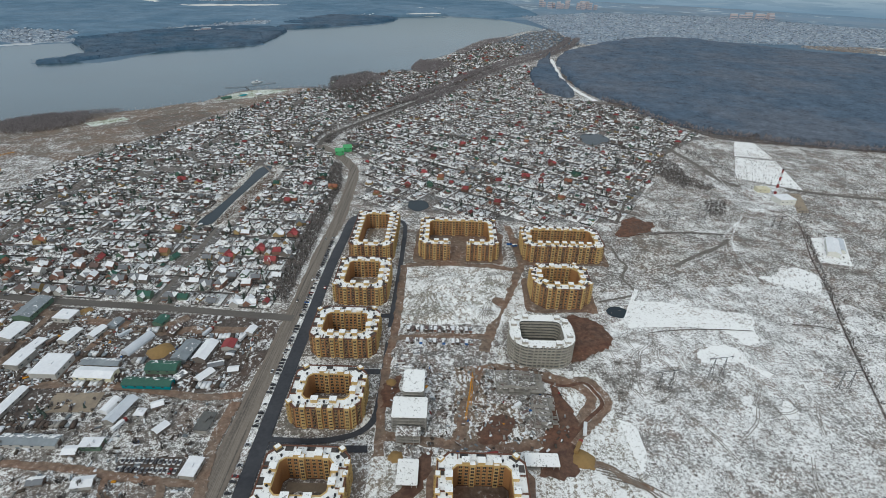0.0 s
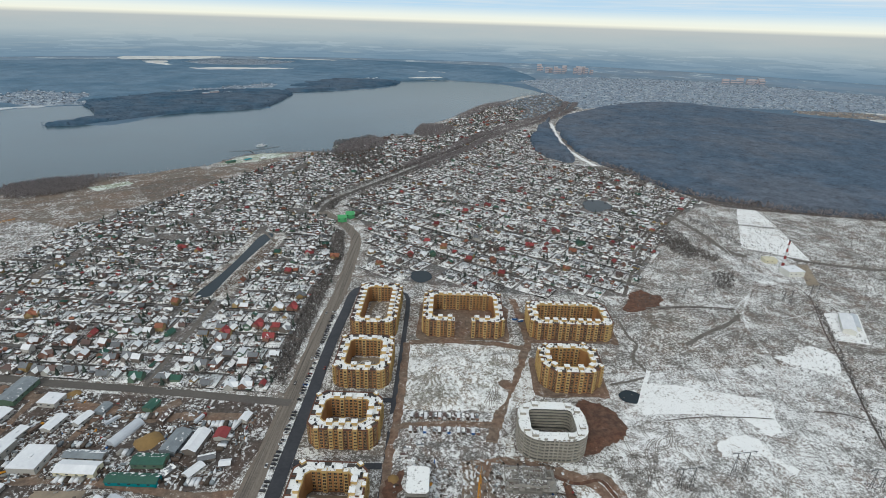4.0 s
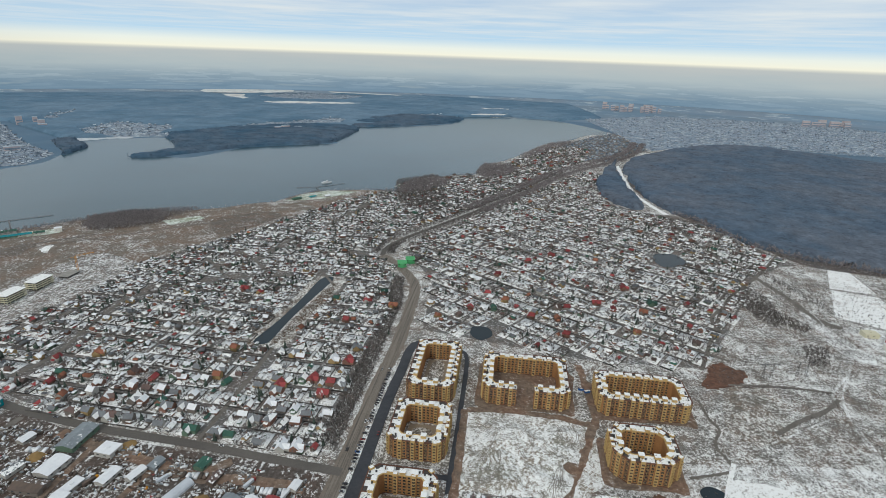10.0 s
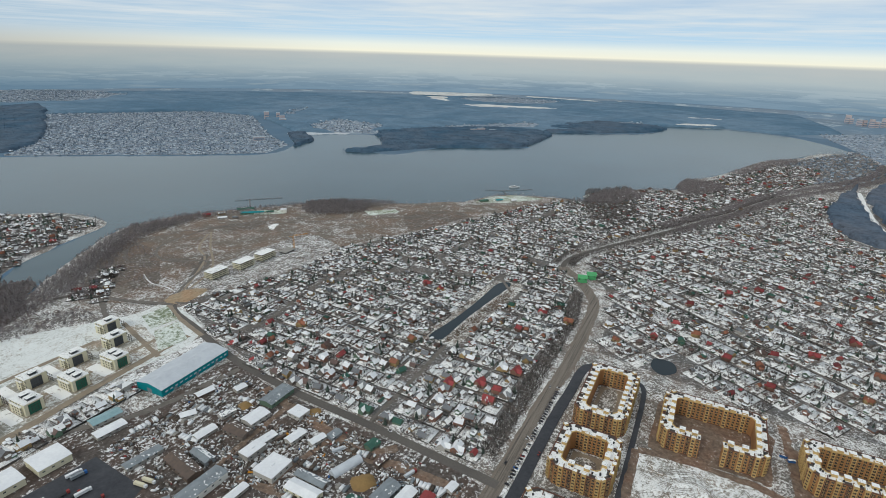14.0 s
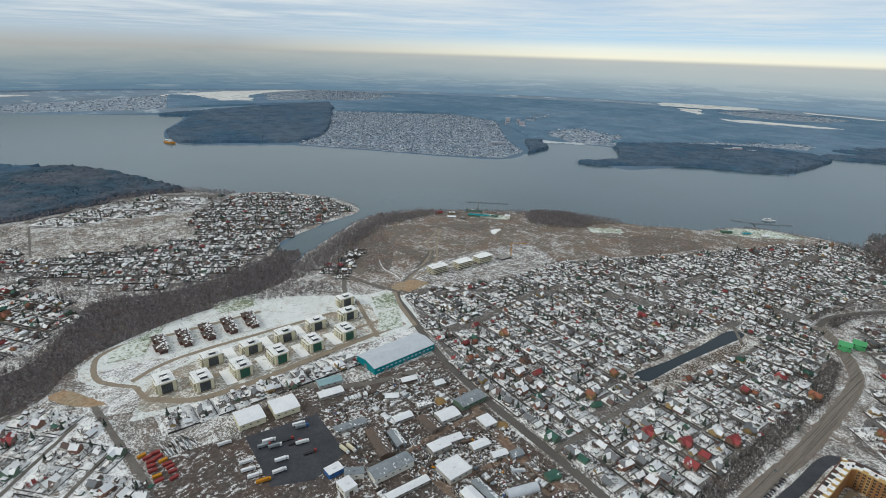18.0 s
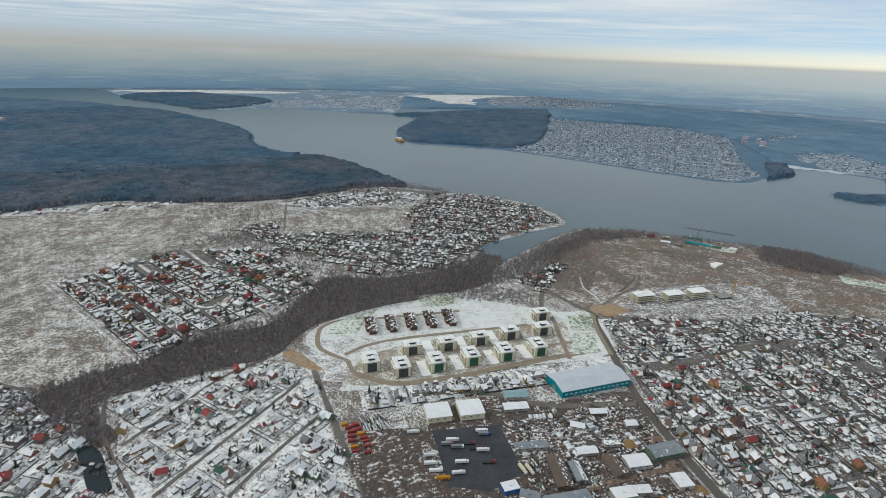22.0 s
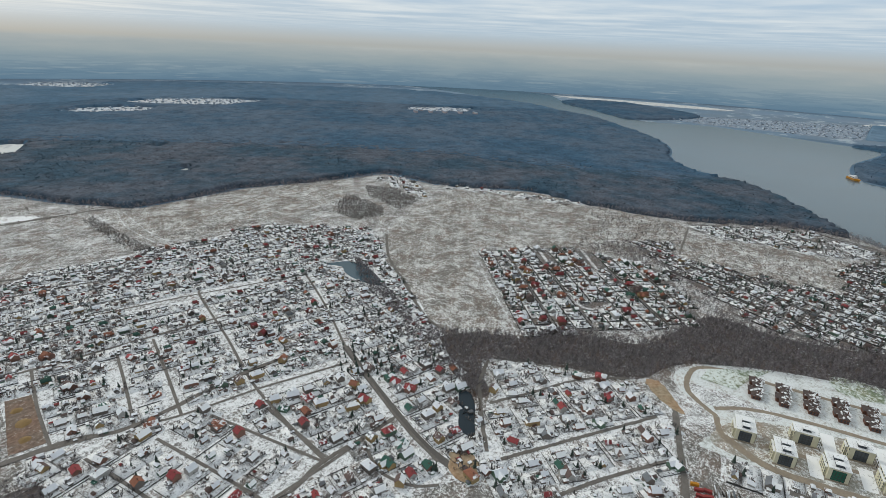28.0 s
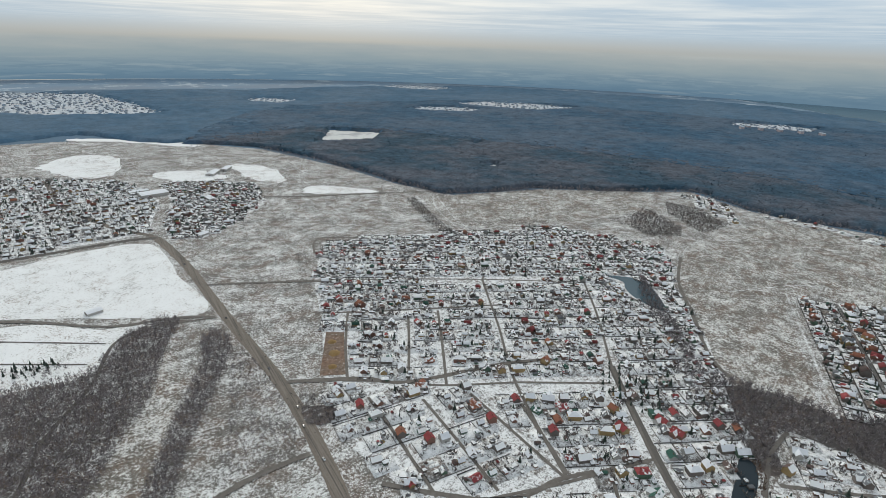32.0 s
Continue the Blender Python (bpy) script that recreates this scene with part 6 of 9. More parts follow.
# ---- woods ----
def build_woods():
    rng = np.random.RandomState(5)
    zone = {z[0]: z[1] for z in ZONES}
    s = Soup()
    grow(s, TREES_NEAR, spots(zone["valley_floor"], 5.2, rng), rng, 6, 13, wide=0.95)
    for poly in ([(-809, 307), (-766, 370), (-725, 430), (-700, 418), (-722, 317), (-760, 270)], [(-595, -225), (-560, -170), (-520, -135), (-540, -190), (-620, -300)]):
        grow(s, TREES_NEAR, spots(poly, 6.0, rng, 0.8), rng, 5, 11)
    s.put("valley_wood", ["bark"], "dense bare alders and birches in the valley", "trees")
    s = Soup()
    wood_a = [(140, -330), (160, -480), (61, -550), (-16, -552), (-52, -621), (-91, -642), (-116, -629), (-92, -570), (-66, -471), (-44, -433), (-13, -362), (20, -290)]
    wood_b = [(-145, -586), (-160, -552), (-137, -483), (-108, -427), (-84, -376), (-68, -329), (-50, -290), (-20, -290), (-46, -343), (-64, -387), (-90, -444), (-120, -518), (-129, -569)]
    for kw, poly in enumerate((wood_a, wood_b)):
        sheet("forest_floor", curve_pts(poly, 9, True, 3.0, 60 + kw), 0.50 + 0.006 * kw, "wood_floor", "brown leaf litter with thin snow under bare trees")
    for poly in (wood_a, wood_b):
        grow(s, TREES_MID, spots(poly, 3.5, rng), rng, 6, 13, wide=0.9)
    grow(s, TREES_MID, spots([(-137, -545), (-162, -535), (-178, -454), (-176, -334), (-95, -320), (-119, -378), (-140, -470)], 4.2, rng, 0.8), rng, 3, 9)
    grow(s, TREES_MID, spots([(-68, -470), (-92, -540), (-118, -600), (-125, -570), (-95, -460), (-60, -380), (-30, -320)], 7.0, rng, 0.4), rng, 2, 6)
    grow(s, TREES_NEAR, spots([(-190, -410), (-215, -395), (-222, -360), (-200, -345), (-186, -365)], 4.0, rng), rng, 3, 6)
    grow(s, TREES_NEAR, spots([(85, -612), (0, -572), (24, -551), (110, -540)], 6.5, rng, 0.6), rng, 4, 10)
    s.put("highway_wood", ["bark"], "belts of bare birches beside the highway", "trees")
    s = Soup()
    east_wood = [(360, 1880), (345, 1690), (338, 1516), (350, 1400), (375, 1310), (419, 1262), (441, 1175), (477, 1101), (545, 1049), (605, 1023), (685, 990), (786, 971), (1100, 930), (1500, 1050), (1700, 1500), (1612, 2061), (1415, 2140), (1182, 2330), (1003, 2476), (814, 2434), (525, 2157)]
    belt = [(351, 1953), (266, 1713), (232, 1549), (244, 1390), (300, 1330), (318, 1400), (312, 1516), (318, 1700), (335, 1880)]
    for poly in (curve_pts(east_wood, 7, True, 7.0, 4).tolist(), curve_pts(belt, 7, True, 4.0, 5).tolist()):
        s.canopy(poly, 9.0, 13.2, rng, 1)
        grow(s, TREES_FAR, spots(poly, 13.0, rng), rng, 10, 13.5, wide=1.1)
    s.put("east_forest", ["canopy_far", "canopy_far"], "large dark bare forest beyond the gardens", "forest", smooth=True)
    s = Soup()
    edge = [(375, 1310), (419, 1262), (441, 1175), (477, 1101), (545, 1049), (605, 1023), (685, 990), (786, 971), (1100, 930), (1100, 905), (780, 950), (680, 970), (595, 1005), (535, 1032), (465, 1088), (425, 1165), (405, 1250), (360, 1300)]
    grow(s, TREES_MID, spots(edge, 6.0, rng), rng, 8, 16)
    edge = [(-1400, -320), (-1345, -456), (-1312, -563), (-1340, -740), (-1170, -825), (-1000, -935), (-765, -990), (-695, -1136), (-640, -1373), (-510, -1705), (-490, -1700), (-620, -1366), (-672, -1126), (-740, -968), (-985, -905), (-1150, -795), (-1318, -720), (-1290, -563), (-1325, -456), (-1380, -320)]
    grow(s, TREES_MID, spots([(-1365, -170), (-1370, 60), (-1420, 190), (-1455, 300), (-1440, 400), (-1340, 480), (-1318, 470), (-1400, 380), (-1412, 300), (-1380, 190), (-1335, 60), (-1340, -170)], 6.0, rng, 0.85), rng, 7, 15)
    grow(s, TREES_MID, spots(edge, 7.0, rng, 0.85), rng, 7, 15)
    for poly in ([(-1033, -129), (-1000, 44), (-830, 112), (-850, 200), (-992, 75), (-1130, -40)], [(-664, -105), (-745, 10), (-830, 112), (-855, 121), (-775, 75), (-715, 35), (-705, -57), (-674, -87)]):
        grow(s, TREES_MID, spots(poly, 5.5, rng, 0.85), rng, 5, 11)
    s.put("forest_edge", ["bark"], "grey-brown bare trees along the forest edge", "trees")
    s = Soup()
    back = [(-1400, -320), (-1345, -456), (-1312, -563), (-1340, -740), (-1170, -825), (-1000, -935), (-765, -990), (-695, -1136), (-640, -1373), (-510, -1705), (-310, -1915), (-900, -2700), (-2200, -2600), (-2900, -1500), (-3300, -740), (-2830, -290), (-2475, -100), (-2142, -45), (-1969, 40), (-1844, 205), (-1640, 305), (-1440, 380), (-1445, 300), (-1410, 190), (-1360, 60), (-1350, -160)]
    clear = [[(-689, -1726), (-833, -1996), (-1011, -1857), (-891, -1705)], [(-1020, -1160), (-1060, -1160), (-1060, -1215), (-1010, -1215)], [(-1180, -1480), (-1230, -1500), (-1230, -1540), (-1180, -1530)]]
    gaps = clear + FOREST_HAMLETS
    near_wood = back[:11] + [(-560, -2000), (-760, -2060), (-1060, -1900), (-1350, -1500), (-1560, -1150), (-1720, -700), (-1760, -350), (-1800, -60), (-1870, 120)] + back[19:]
    far_wood = [(-310, -1915), (-900, -2700), (-2200, -2600), (-2900, -1500), (-3300, -740), (-2830, -290), (-2475, -100), (-2142, -45), (-1969, 40), (-1870, 120), (-1740, 0), (-1690, -320), (-1650, -660), (-1490, -1100), (-1290, -1440), (-1010, -1840), (-730, -1990), (-540, -1930)]
    near_wood = curve_pts(near_wood, 7, True, 9.0, 6).tolist()
    far_wood = curve_pts(far_wood, 7, True, 14.0, 7).tolist()
    s.canopy(near_wood, 11.0, 13.0, rng, 3, gaps)
    grow(s, TREES_FAR, spots(near_wood, 10.5, rng, avoid=gaps), rng, 11, 15.5, 2, wide=1.1)
    s.canopy(far_wood, 15.0, 13.5, rng, 1, gaps)
    grow(s, TREES_FAR, spots(far_wood, 19.0, rng, avoid=gaps), rng, 11, 15, wide=1.4)
    beyond = [(-310, -1925), (-25, -2165), (197, -2090), (700, -1900), (1300, -2500), (600, -3600), (-900, -3600), (-900, -2700)]
    s.canopy(curve_pts(beyond, 8, True, 15.0, 8), 20.0, 12.5, rng, 4, gaps)
    outer = [(-900, -2700), (-900, -3600), (-2600, -3600), (-3600, -2400), (-3800, -1600), (-3300, -740), (-2900, -1500), (-2200, -2600)]
    s.canopy(curve_pts(outer, 8, True, 15.0, 9), 28.0, 12.5, rng, 4, gaps)
    s.put("west_forest", ["canopy_hazed", "canopy_hazed", "canopy_near", "canopy_near", "canopy_hazier"], "endless dark forest beyond the meadows, hazed blue-grey", "forest", smooth=True)
    for k, pts in enumerate(clear):
        sheet("clearing", pts, 0.3, "far_field", "white snowy clearing in the forest")
    s = Soup()
    for poly, gap in (([(-3081, 713), (-3314, 1702), (-2871, 1522), (-2120, 1092), (-1990, 900), (-2080, 690), (-2172, 545), (-2484, 575), (-2900, 760)], 20), ([(-1174, 1572), (-1081, 1602), (-937, 1824), (-690, 2030), (-710, 2460), (-1000, 2450), (-1300, 2100), (-1290, 1940), (-1131, 1742)], 18), ([(-729, 2480), (-310, 2840), (-320, 3060), (-700, 3000)], 20), ([(-1566, 1735), (-1392, 1570), (-1370, 1560), (-1420, 1700), (-1560, 1800)], 12), ([(-3300, -300), (-3560, -580), (-4000, -920), (-4300, -600), (-3800, 0)], 26)):
        poly = curve_pts(poly, 6, True, 9.0, 11)
        s.canopy(poly, gap * 0.9, 10.0, rng, 1)
        grow(s, TREES_FAR, spots(poly, gap * 0.8, rng), rng, 9, 13, wide=1.3)
    s.put("far_shore_woods", ["canopy_hazed", "canopy_hazed"], "dark woods on the far shore, hazed blue-grey", "forest", smooth=True)
    s = Soup()
    far_poly = [(-1600, 1800), (-1290, 1960), (-1000, 2460), (-730, 2520), (-340, 3080), (0, 3230), (260, 3160), (520, 3400), (400, 4300), (-1000, 4450), (-2600, 3600), (-3700, 2600), (-4300, 1400), (-4200, 950), (-3350, 760), (-3320, 1700), (-2880, 1560), (-2450, 2090), (-2120, 2110)]
    gaps = [q[0] for q in FAR_PATCHES[:11]] + FAR_HAMLETS
    s.canopy(far_poly, 40.0, 12.0, rng, 1, gaps)
    town_wood = [(450, 2700), (620, 2550), (1000, 2560), (1400, 2440), (1900, 2450), (2600, 2900), (3300, 2400), (3600, 1500), (2700, 900), (1800, 1300), (1700, 2060), (1200, 2400), (900, 2520)]
    grow(s, TREES_FAR, spots(town_wood, 17.0, rng, 0.5), rng, 6, 11, wide=1.7)
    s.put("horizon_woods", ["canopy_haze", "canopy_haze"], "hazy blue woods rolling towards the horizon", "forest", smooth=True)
    s = Soup()
    for poly, gap, h0, h1 in (([(-985, 700), (-1005, 670), (-950, 560), (-885, 475), (-825, 385), (-790, 400), (-800, 450), (-860, 500), (-920, 600), (-940, 760), (-880, 850), (-820, 950), (-840, 975), (-920, 860)], 6, 6, 12), ([(-800, 930), (-700, 1000), (-660, 1095), (-735, 1070), (-838, 985)], 5, 7, 13), ([(-335, 1340), (-255, 1330), (-250, 1450), (-285, 1455), (-290, 1360)], 6, 8, 14), ([(-105, 1600), (-101, 1745), (-60, 1740), (-60, 1600)], 7, 8, 14)):
        grow(s, TREES_MID, spots(poly, gap, rng), rng, h0, h1)
    p = curve_pts(MAIN[12:], 44, False)
    for side in (-24, -19, -14, -10, 10, 14, 19, 24, 30):
        d = np.gradient(p, axis=0)
        d /= np.linalg.norm(d, axis=1, keepdims=True)
        q = p + np.stack([-d[:, 1], d[:, 0]], 1) * side + rng.uniform(-3, 3, p.shape)
        grow(s, TREES_MID, np.concatenate([q, q + rng.uniform(-6, 6, q.shape)]), rng, 7, 13)
    q = curve_pts(NEAR_SHORE[8:], 10, False)
    for k in range(4):
        inland = np.roll(q, -1, 0) - q
        inland = np.stack([inland[:, 1], -inland[:, 0]], 1) / np.maximum(np.linalg.norm(inland, axis=1, keepdims=True), 1e-6)
        w = q + inland * rng.uniform(5, 22, (len(q), 1)) + rng.uniform(-6, 6, q.shape)
        grow(s, TREES_MID, w[rng.uniform(0, 1, len(w)) < 0.75][:-1], rng, 4, 10)
    grow(s, TREES_MID, spots([(-990, 722), (-946, 694), (-881, 573), (-752, 436), (-790, 425), (-880, 505), (-925, 593)], 5.0, rng), rng, 6, 12)
    grow(s, TREES_MID, spots([(-828, 964), (-792, 1030), (-724, 1066), (-690, 1027), (-713, 951), (-773, 928)], 5.0, rng), rng, 7, 13)
    grow(s, TREES_MID, spots([(-950, 609), (-853, 613), (-720, 520), (-771, 493), (-868, 535)], 8.0, rng, 0.7), rng, 4, 9)
    for poly, gap, h0, h1 in (([(-282, 1347), (-276, 1483), (-215, 1546), (-170, 1500), (-178, 1430), (-223, 1356)], 4.5, 8, 15), ([(-110, 1632), (-91, 1767), (-30, 1765), (20, 1720), (-18, 1620), (-75, 1560)], 4.5, 8, 15), ([(-808, 382), (-880, 482), (-944, 575), (-995, 668), (-975, 770), (-945, 820), (-929, 743), (-945, 642), (-900, 588), (-862, 528), (-812, 450), (-775, 400), (-754, 360)], 4.3, 6, 13), ([(-809, 929), (-827, 985), (-785, 1040), (-708, 1040), (-682, 992), (-727, 941), (-769, 914)], 4.2, 8, 14), ([(20, 1960), (140, 2270), (220, 2360), (250, 2330), (160, 2180), (60, 1940)], 6, 8, 14)):
        grow(s, TREES_MID, spots(poly, gap, rng), rng, h0, h1)
    s.put("shore_groves", ["bark"], "brown bare groves along the lake shore", "trees")
    s = Soup()
    grow(s, BUSHES, spots([(-284, 590), (-278, 588), (-266, 640), (-256, 740), (-258, 780), (-268, 770), (-276, 690), (-282, 630)], 1.8, rng), rng, 1.5, 3.2)
    grow(s, BUSHES, spots([(-305, 610), (-300, 600), (-292, 720), (-290, 790), (-296, 790), (-300, 700)], 2.2, rng, 0.5), rng, 1.2, 2.4)
    grow(s, BUSHES, spots(DAM_POND + [(-440, -80), (-470, -84), (-500, -96), (-520, -112)], 2.5, rng, 0.8, [DAM_POND]), rng, 2, 5)
    s.put("bank_reeds", ["reed"], "brown dead reeds along the water", "reeds")
    s = Soup()
    grow(s, BUSHES, spots([(-168, 440), (-150, 425), (-149, 560), (-149, 720), (-166, 820), (-180, 830), (-170, 720)], 2.4, rng), rng, 3, 6.5)
    grow(s, BUSHES, spots(zone["meadow_west"], 4.6, rng, 0.75), rng, 0.8, 2.8)
    grow(s, BUSHES, spots([(461, 622), (414, 502), (374, 403), (344, 314), (347, 312), (378, 400), (418, 500), (466, 620)], 2.6, rng), rng, 2, 4.5)
    for poly in ([(368, 887), (388, 860), (381, 793), (359, 751), (341, 772), (340, 815)], [(369, 705), (398, 702), (378, 660), (351, 649)]):
        grow(s, TREES_NEAR, spots(poly, 3.2, rng), rng, 3, 7)
    for poly in ([(166, 329), (178, 327), (187, 322), (183, 317), (171, 321)], [(214, 342), (227, 341), (233, 334), (227, 331), (217, 337)], [(318, 333), (330, 334), (334, 326), (322, 324)]):
        grow(s, BUSHES, spots(poly, 1.3, rng), rng, 0.8, 2.0)
    grow(s, BUSHES, spots([(146, 286), (174, 293), (205, 289), (232, 282), (300, 300), (330, 240), (205, 150), (136, 200), (144, 257)], 3.4, rng, 0.75), rng, 0.6, 2.4)
    grow(s, TREES_NEAR, spots([(400, 990), (440, 880), (460, 800), (470, 800), (455, 890), (420, 990)], 4.0, rng, 0.8), rng, 3, 6)
    grow(s, BUSHES, spots([(160, -1400), (-300, -1900), (-600, -1250), (-690, -1050), (-400, -1000), (-330, -1240), (-150, -1480)], 11.0, rng, 0.6, [q[0] for q in FAR_PATCHES[14:]]), rng, 1.5, 5)
    grow(s, BUSHES, spots(zone["meadow_far_west"], 6.5, rng, 0.7), rng, 1.0, 3.0)
    east = [(130, 600), (230, 625), (390, 920), (620, 960), (900, 900), (900, 300), (600, 150), (300, 120), (460, 260), (330, 400), (200, 470)]
    grow(s, BUSHES, spots(east, 5.4, rng, 0.75), rng, 1.0, 3.4)
    grow(s, BUSHES, spots([(-200, -330), (-160, -330), (-150, -560), (-300, -800), (-250, -1000), (-560, -1080), (-620, -780), (-360, -830), (-260, -540)], 10.0, rng, 0.6), rng, 1.2, 3.5)
    for poly in ([(-956, -674), (-1103, -697), (-1040, -580), (-1022, -559), (-944, -537)], [(-1186, -662), (-1175, -527), (-1072, -516), (-1090, -600)], [(-650, -775), (-840, -700), (-850, -716), (-665, -800)]):
        grow(s, BUSHES, spots(poly, 5.5, rng, 0.75), rng, 2, 5.5)
    grow(s, BUSHES, spots([(300, 860), (340, 800), (390, 740), (410, 760), (370, 830), (320, 890)], 3.5, rng), rng, 3, 6)
    grow(s, BUSHES, spots(zone["field_lakeside"], 8.0, rng, 0.35), rng, 0.8, 2.2)
    grow(s, BUSHES, spots(zone["scrub_east"], 4.8, rng, 0.6, avoid=[zone["field_east"], zone["field_east_patch"], zone["field_east_upper"]]), rng, 0.8, 2.2)
    grow(s, TREES_NEAR, spots(zone["meadow_village"], 7, rng, 0.6), rng, 3, 7)
    grow(s, TREES_NEAR, spots([(-314, 1473), (-226, 1574), (-169, 1359), (-165, 1179), (-234, 1204), (-288, 1329)], 6.0, rng, 0.8), rng, 6, 12)
    belt = curve_pts(MAIN[9:15], 30, False)
    for off in (-9, -13, -17, 9, 12.5):
        d = np.gradient(belt, axis=0)
        d /= np.linalg.norm(d, axis=1, keepdims=True)
        grow(s, TREES_NEAR, belt[8:] + np.stack([-d[8:, 1], d[8:, 0]], 1) * off + rng.uniform(-2, 2, (len(belt) - 8, 2)), rng, 5, 10)
    grow(s, TREES_NEAR, spots(CREEK_MEADOW, 8, rng, 0.5), rng, 3, 6)
    for poly in ([(-1181, -704), (-1211, -628), (-1141, -520), (-1051, -522), (-1111, -647)], [(-1026, -670), (-1088, -672), (-1050, -566), (-993, -527), (-939, -566), (-954, -622)], [(-664, -1002), (-629, -855), (-610, -742), (-590, -693), (-582, -700), (-600, -850), (-640, -1000)]):
        grow(s, TREES_NEAR, spots(poly, 4.0, rng, 0.9), rng, 3, 7)
    grow(s, TREES_CLOSE, spots([(-330, 242), (-215, 240), (-162, 246), (-158, 294), (-250, 296), (-300, 290), (-330, 265)], 7.5, rng, 0.6), rng, 3, 7)
    grow(s, TREES_CLOSE, spots([(-330, 200), (-160, 190), (-155, 222), (-300, 230)], 8.0, rng, 0.4), rng, 4, 9)
    grow(s, BUSHES, spots([(-150, 60), (-128, 60), (-128, 140), (-150, 140)], 5, rng), rng, 2, 4)
    s.put("scrub_bushes", ["bark_garden"], "bare scrub bushes scattered over rough ground", "bushes")


build_woods()


# ---- apartment estate ----
def along(a, b, step):
    """Places about step apart along a to b: middle, direction, outward side (to the right)."""
    a, b = Vector((*a, 0)), Vector((*b, 0))
    n = max(1, int((b - a).length / step))
    d = (b - a).normalized()
    return [(a + (b - a) * ((k + 0.5) / n), d, Vector((d.y, -d.x, 0))) for k in range(n)]


def ring(x0, y0, x1, y1, ch, gap=None):
    pts = [(x1 - ch, y0), (x1, y0 + ch), (x1, y1 - ch), (x1 - ch, y1), (x0 + ch, y1), (x0, y1 - ch), (x0, y0 + ch), (x0 + ch, y0)]
    return [(gap[1], y0)] + pts + [(gap[0], y0)] if gap else pts


def band(outer, inner, z0, z1, closed):
    """A solid band between two lines, from z0 to z1."""
    n = len(outer)
    s = Shape()
    v = [(*p, z) for z in (z0, z1) for line in (outer, inner) for p in line]
    f = []
    for k in range(n if closed else n - 1):
        j = (k + 1) % n
        f += [(k, j, 2 * n + j, 2 * n + k), (n + j, n + k, 3 * n + k, 3 * n + j), (2 * n + k, 2 * n + j, 3 * n + j, 3 * n + k), (j, k, n + k, n + j)]
    if not closed:
        f += [(0, 2 * n, 3 * n, n), (n - 1, 2 * n - 1, 4 * n - 1, 3 * n - 1)]
    return s.add(v, f)


def window_shape(w=2.1, h=1.9):
    """A two-light window: a frame with a mullion, the panes set back in it, all one skin."""
    s = Shape()
    xs, zs = (-w / 2 - 0.1, -w / 2, -0.05, 0.05, w / 2, w / 2 + 0.1), (-0.1, 0.0, h, h + 0.1)
    s.v = [(x, 0.14, z) for z in zs for x in xs]
    faces, glass = [], []
    for r in range(3):
        for c in range(5):
            q = (6 * r + c, 6 * r + c + 1, 6 * r + c + 7, 6 * r + c + 6)
            if r == 1 and c in (1, 3):
                o = len(s.v)
                s.v += [(s.v[i][0], 0.05, s.v[i][2]) for i in q]
                faces += [(q[k], q[(k + 1) % 4], o + (k + 1) % 4, o + k) for k in range(4)]
                glass.append((o, o + 1, o + 2, o + 3))
            else:
                faces.append(q)
    rim = list(range(5)) + [5, 11, 17] + [23, 22, 21, 20, 19] + [18, 12, 6]
    o = len(s.v)
    s.v += [(s.v[i][0], -0.04, s.v[i][2]) for i in rim]
    faces += [(rim[k], o + k, o + (k + 1) % len(rim), rim[(k + 1) % len(rim)]) for k in range(len(rim))]
    s.f = glass + faces
    return s


WINDOW = window_shape()
WINDOW_ME = WINDOW.put("window", ["window_glass", "brick_yellow"], None, index=[0] * 2 + [1] * (len(WINDOW.f) - 2))
BALCONY_ME = Shape().box(-1.5, 0, 0, 1.5, 0.9, 0.12).box(-1.5, 0.8, 0.12, 1.5, 0.9, 1.0).box(-1.5, 0, 0.12, -1.4, 0.9, 1.0).box(1.4, 0, 0.12, 1.5, 0.9, 1.0).put("balcony", "brick_yellow")
VENT_ME = Shape().box(-0.6, -0.5, 0, 0.6, 0.5, 1.2).box(-0.75, -0.65, 1.2, 0.75, 0.65, 1.4).put("vent", "black_metal")
HEAD = Shape().box(-2.3, -2.0, 0, 2.3, 2.0, 2.9).box(-2.6, -2.3, 2.9, 2.6, 2.3, 3.15)
HEAD_ME = HEAD.put("stair_head", ["brick_yellow", "roof_snow"], None, index=[0] * 6 + [1] * 6)
PARTS_BIN = [WINDOW_ME, BALCONY_ME, VENT_ME, HEAD_ME]


def facing(mid, side, z):
    """The pose of a part on a wall: x along it, y outward."""
    return Matrix.Translation((mid.x, mid.y, z)) @ Matrix.Rotation(math.atan2(side.y, side.x) - math.pi / 2, 4, "Z")


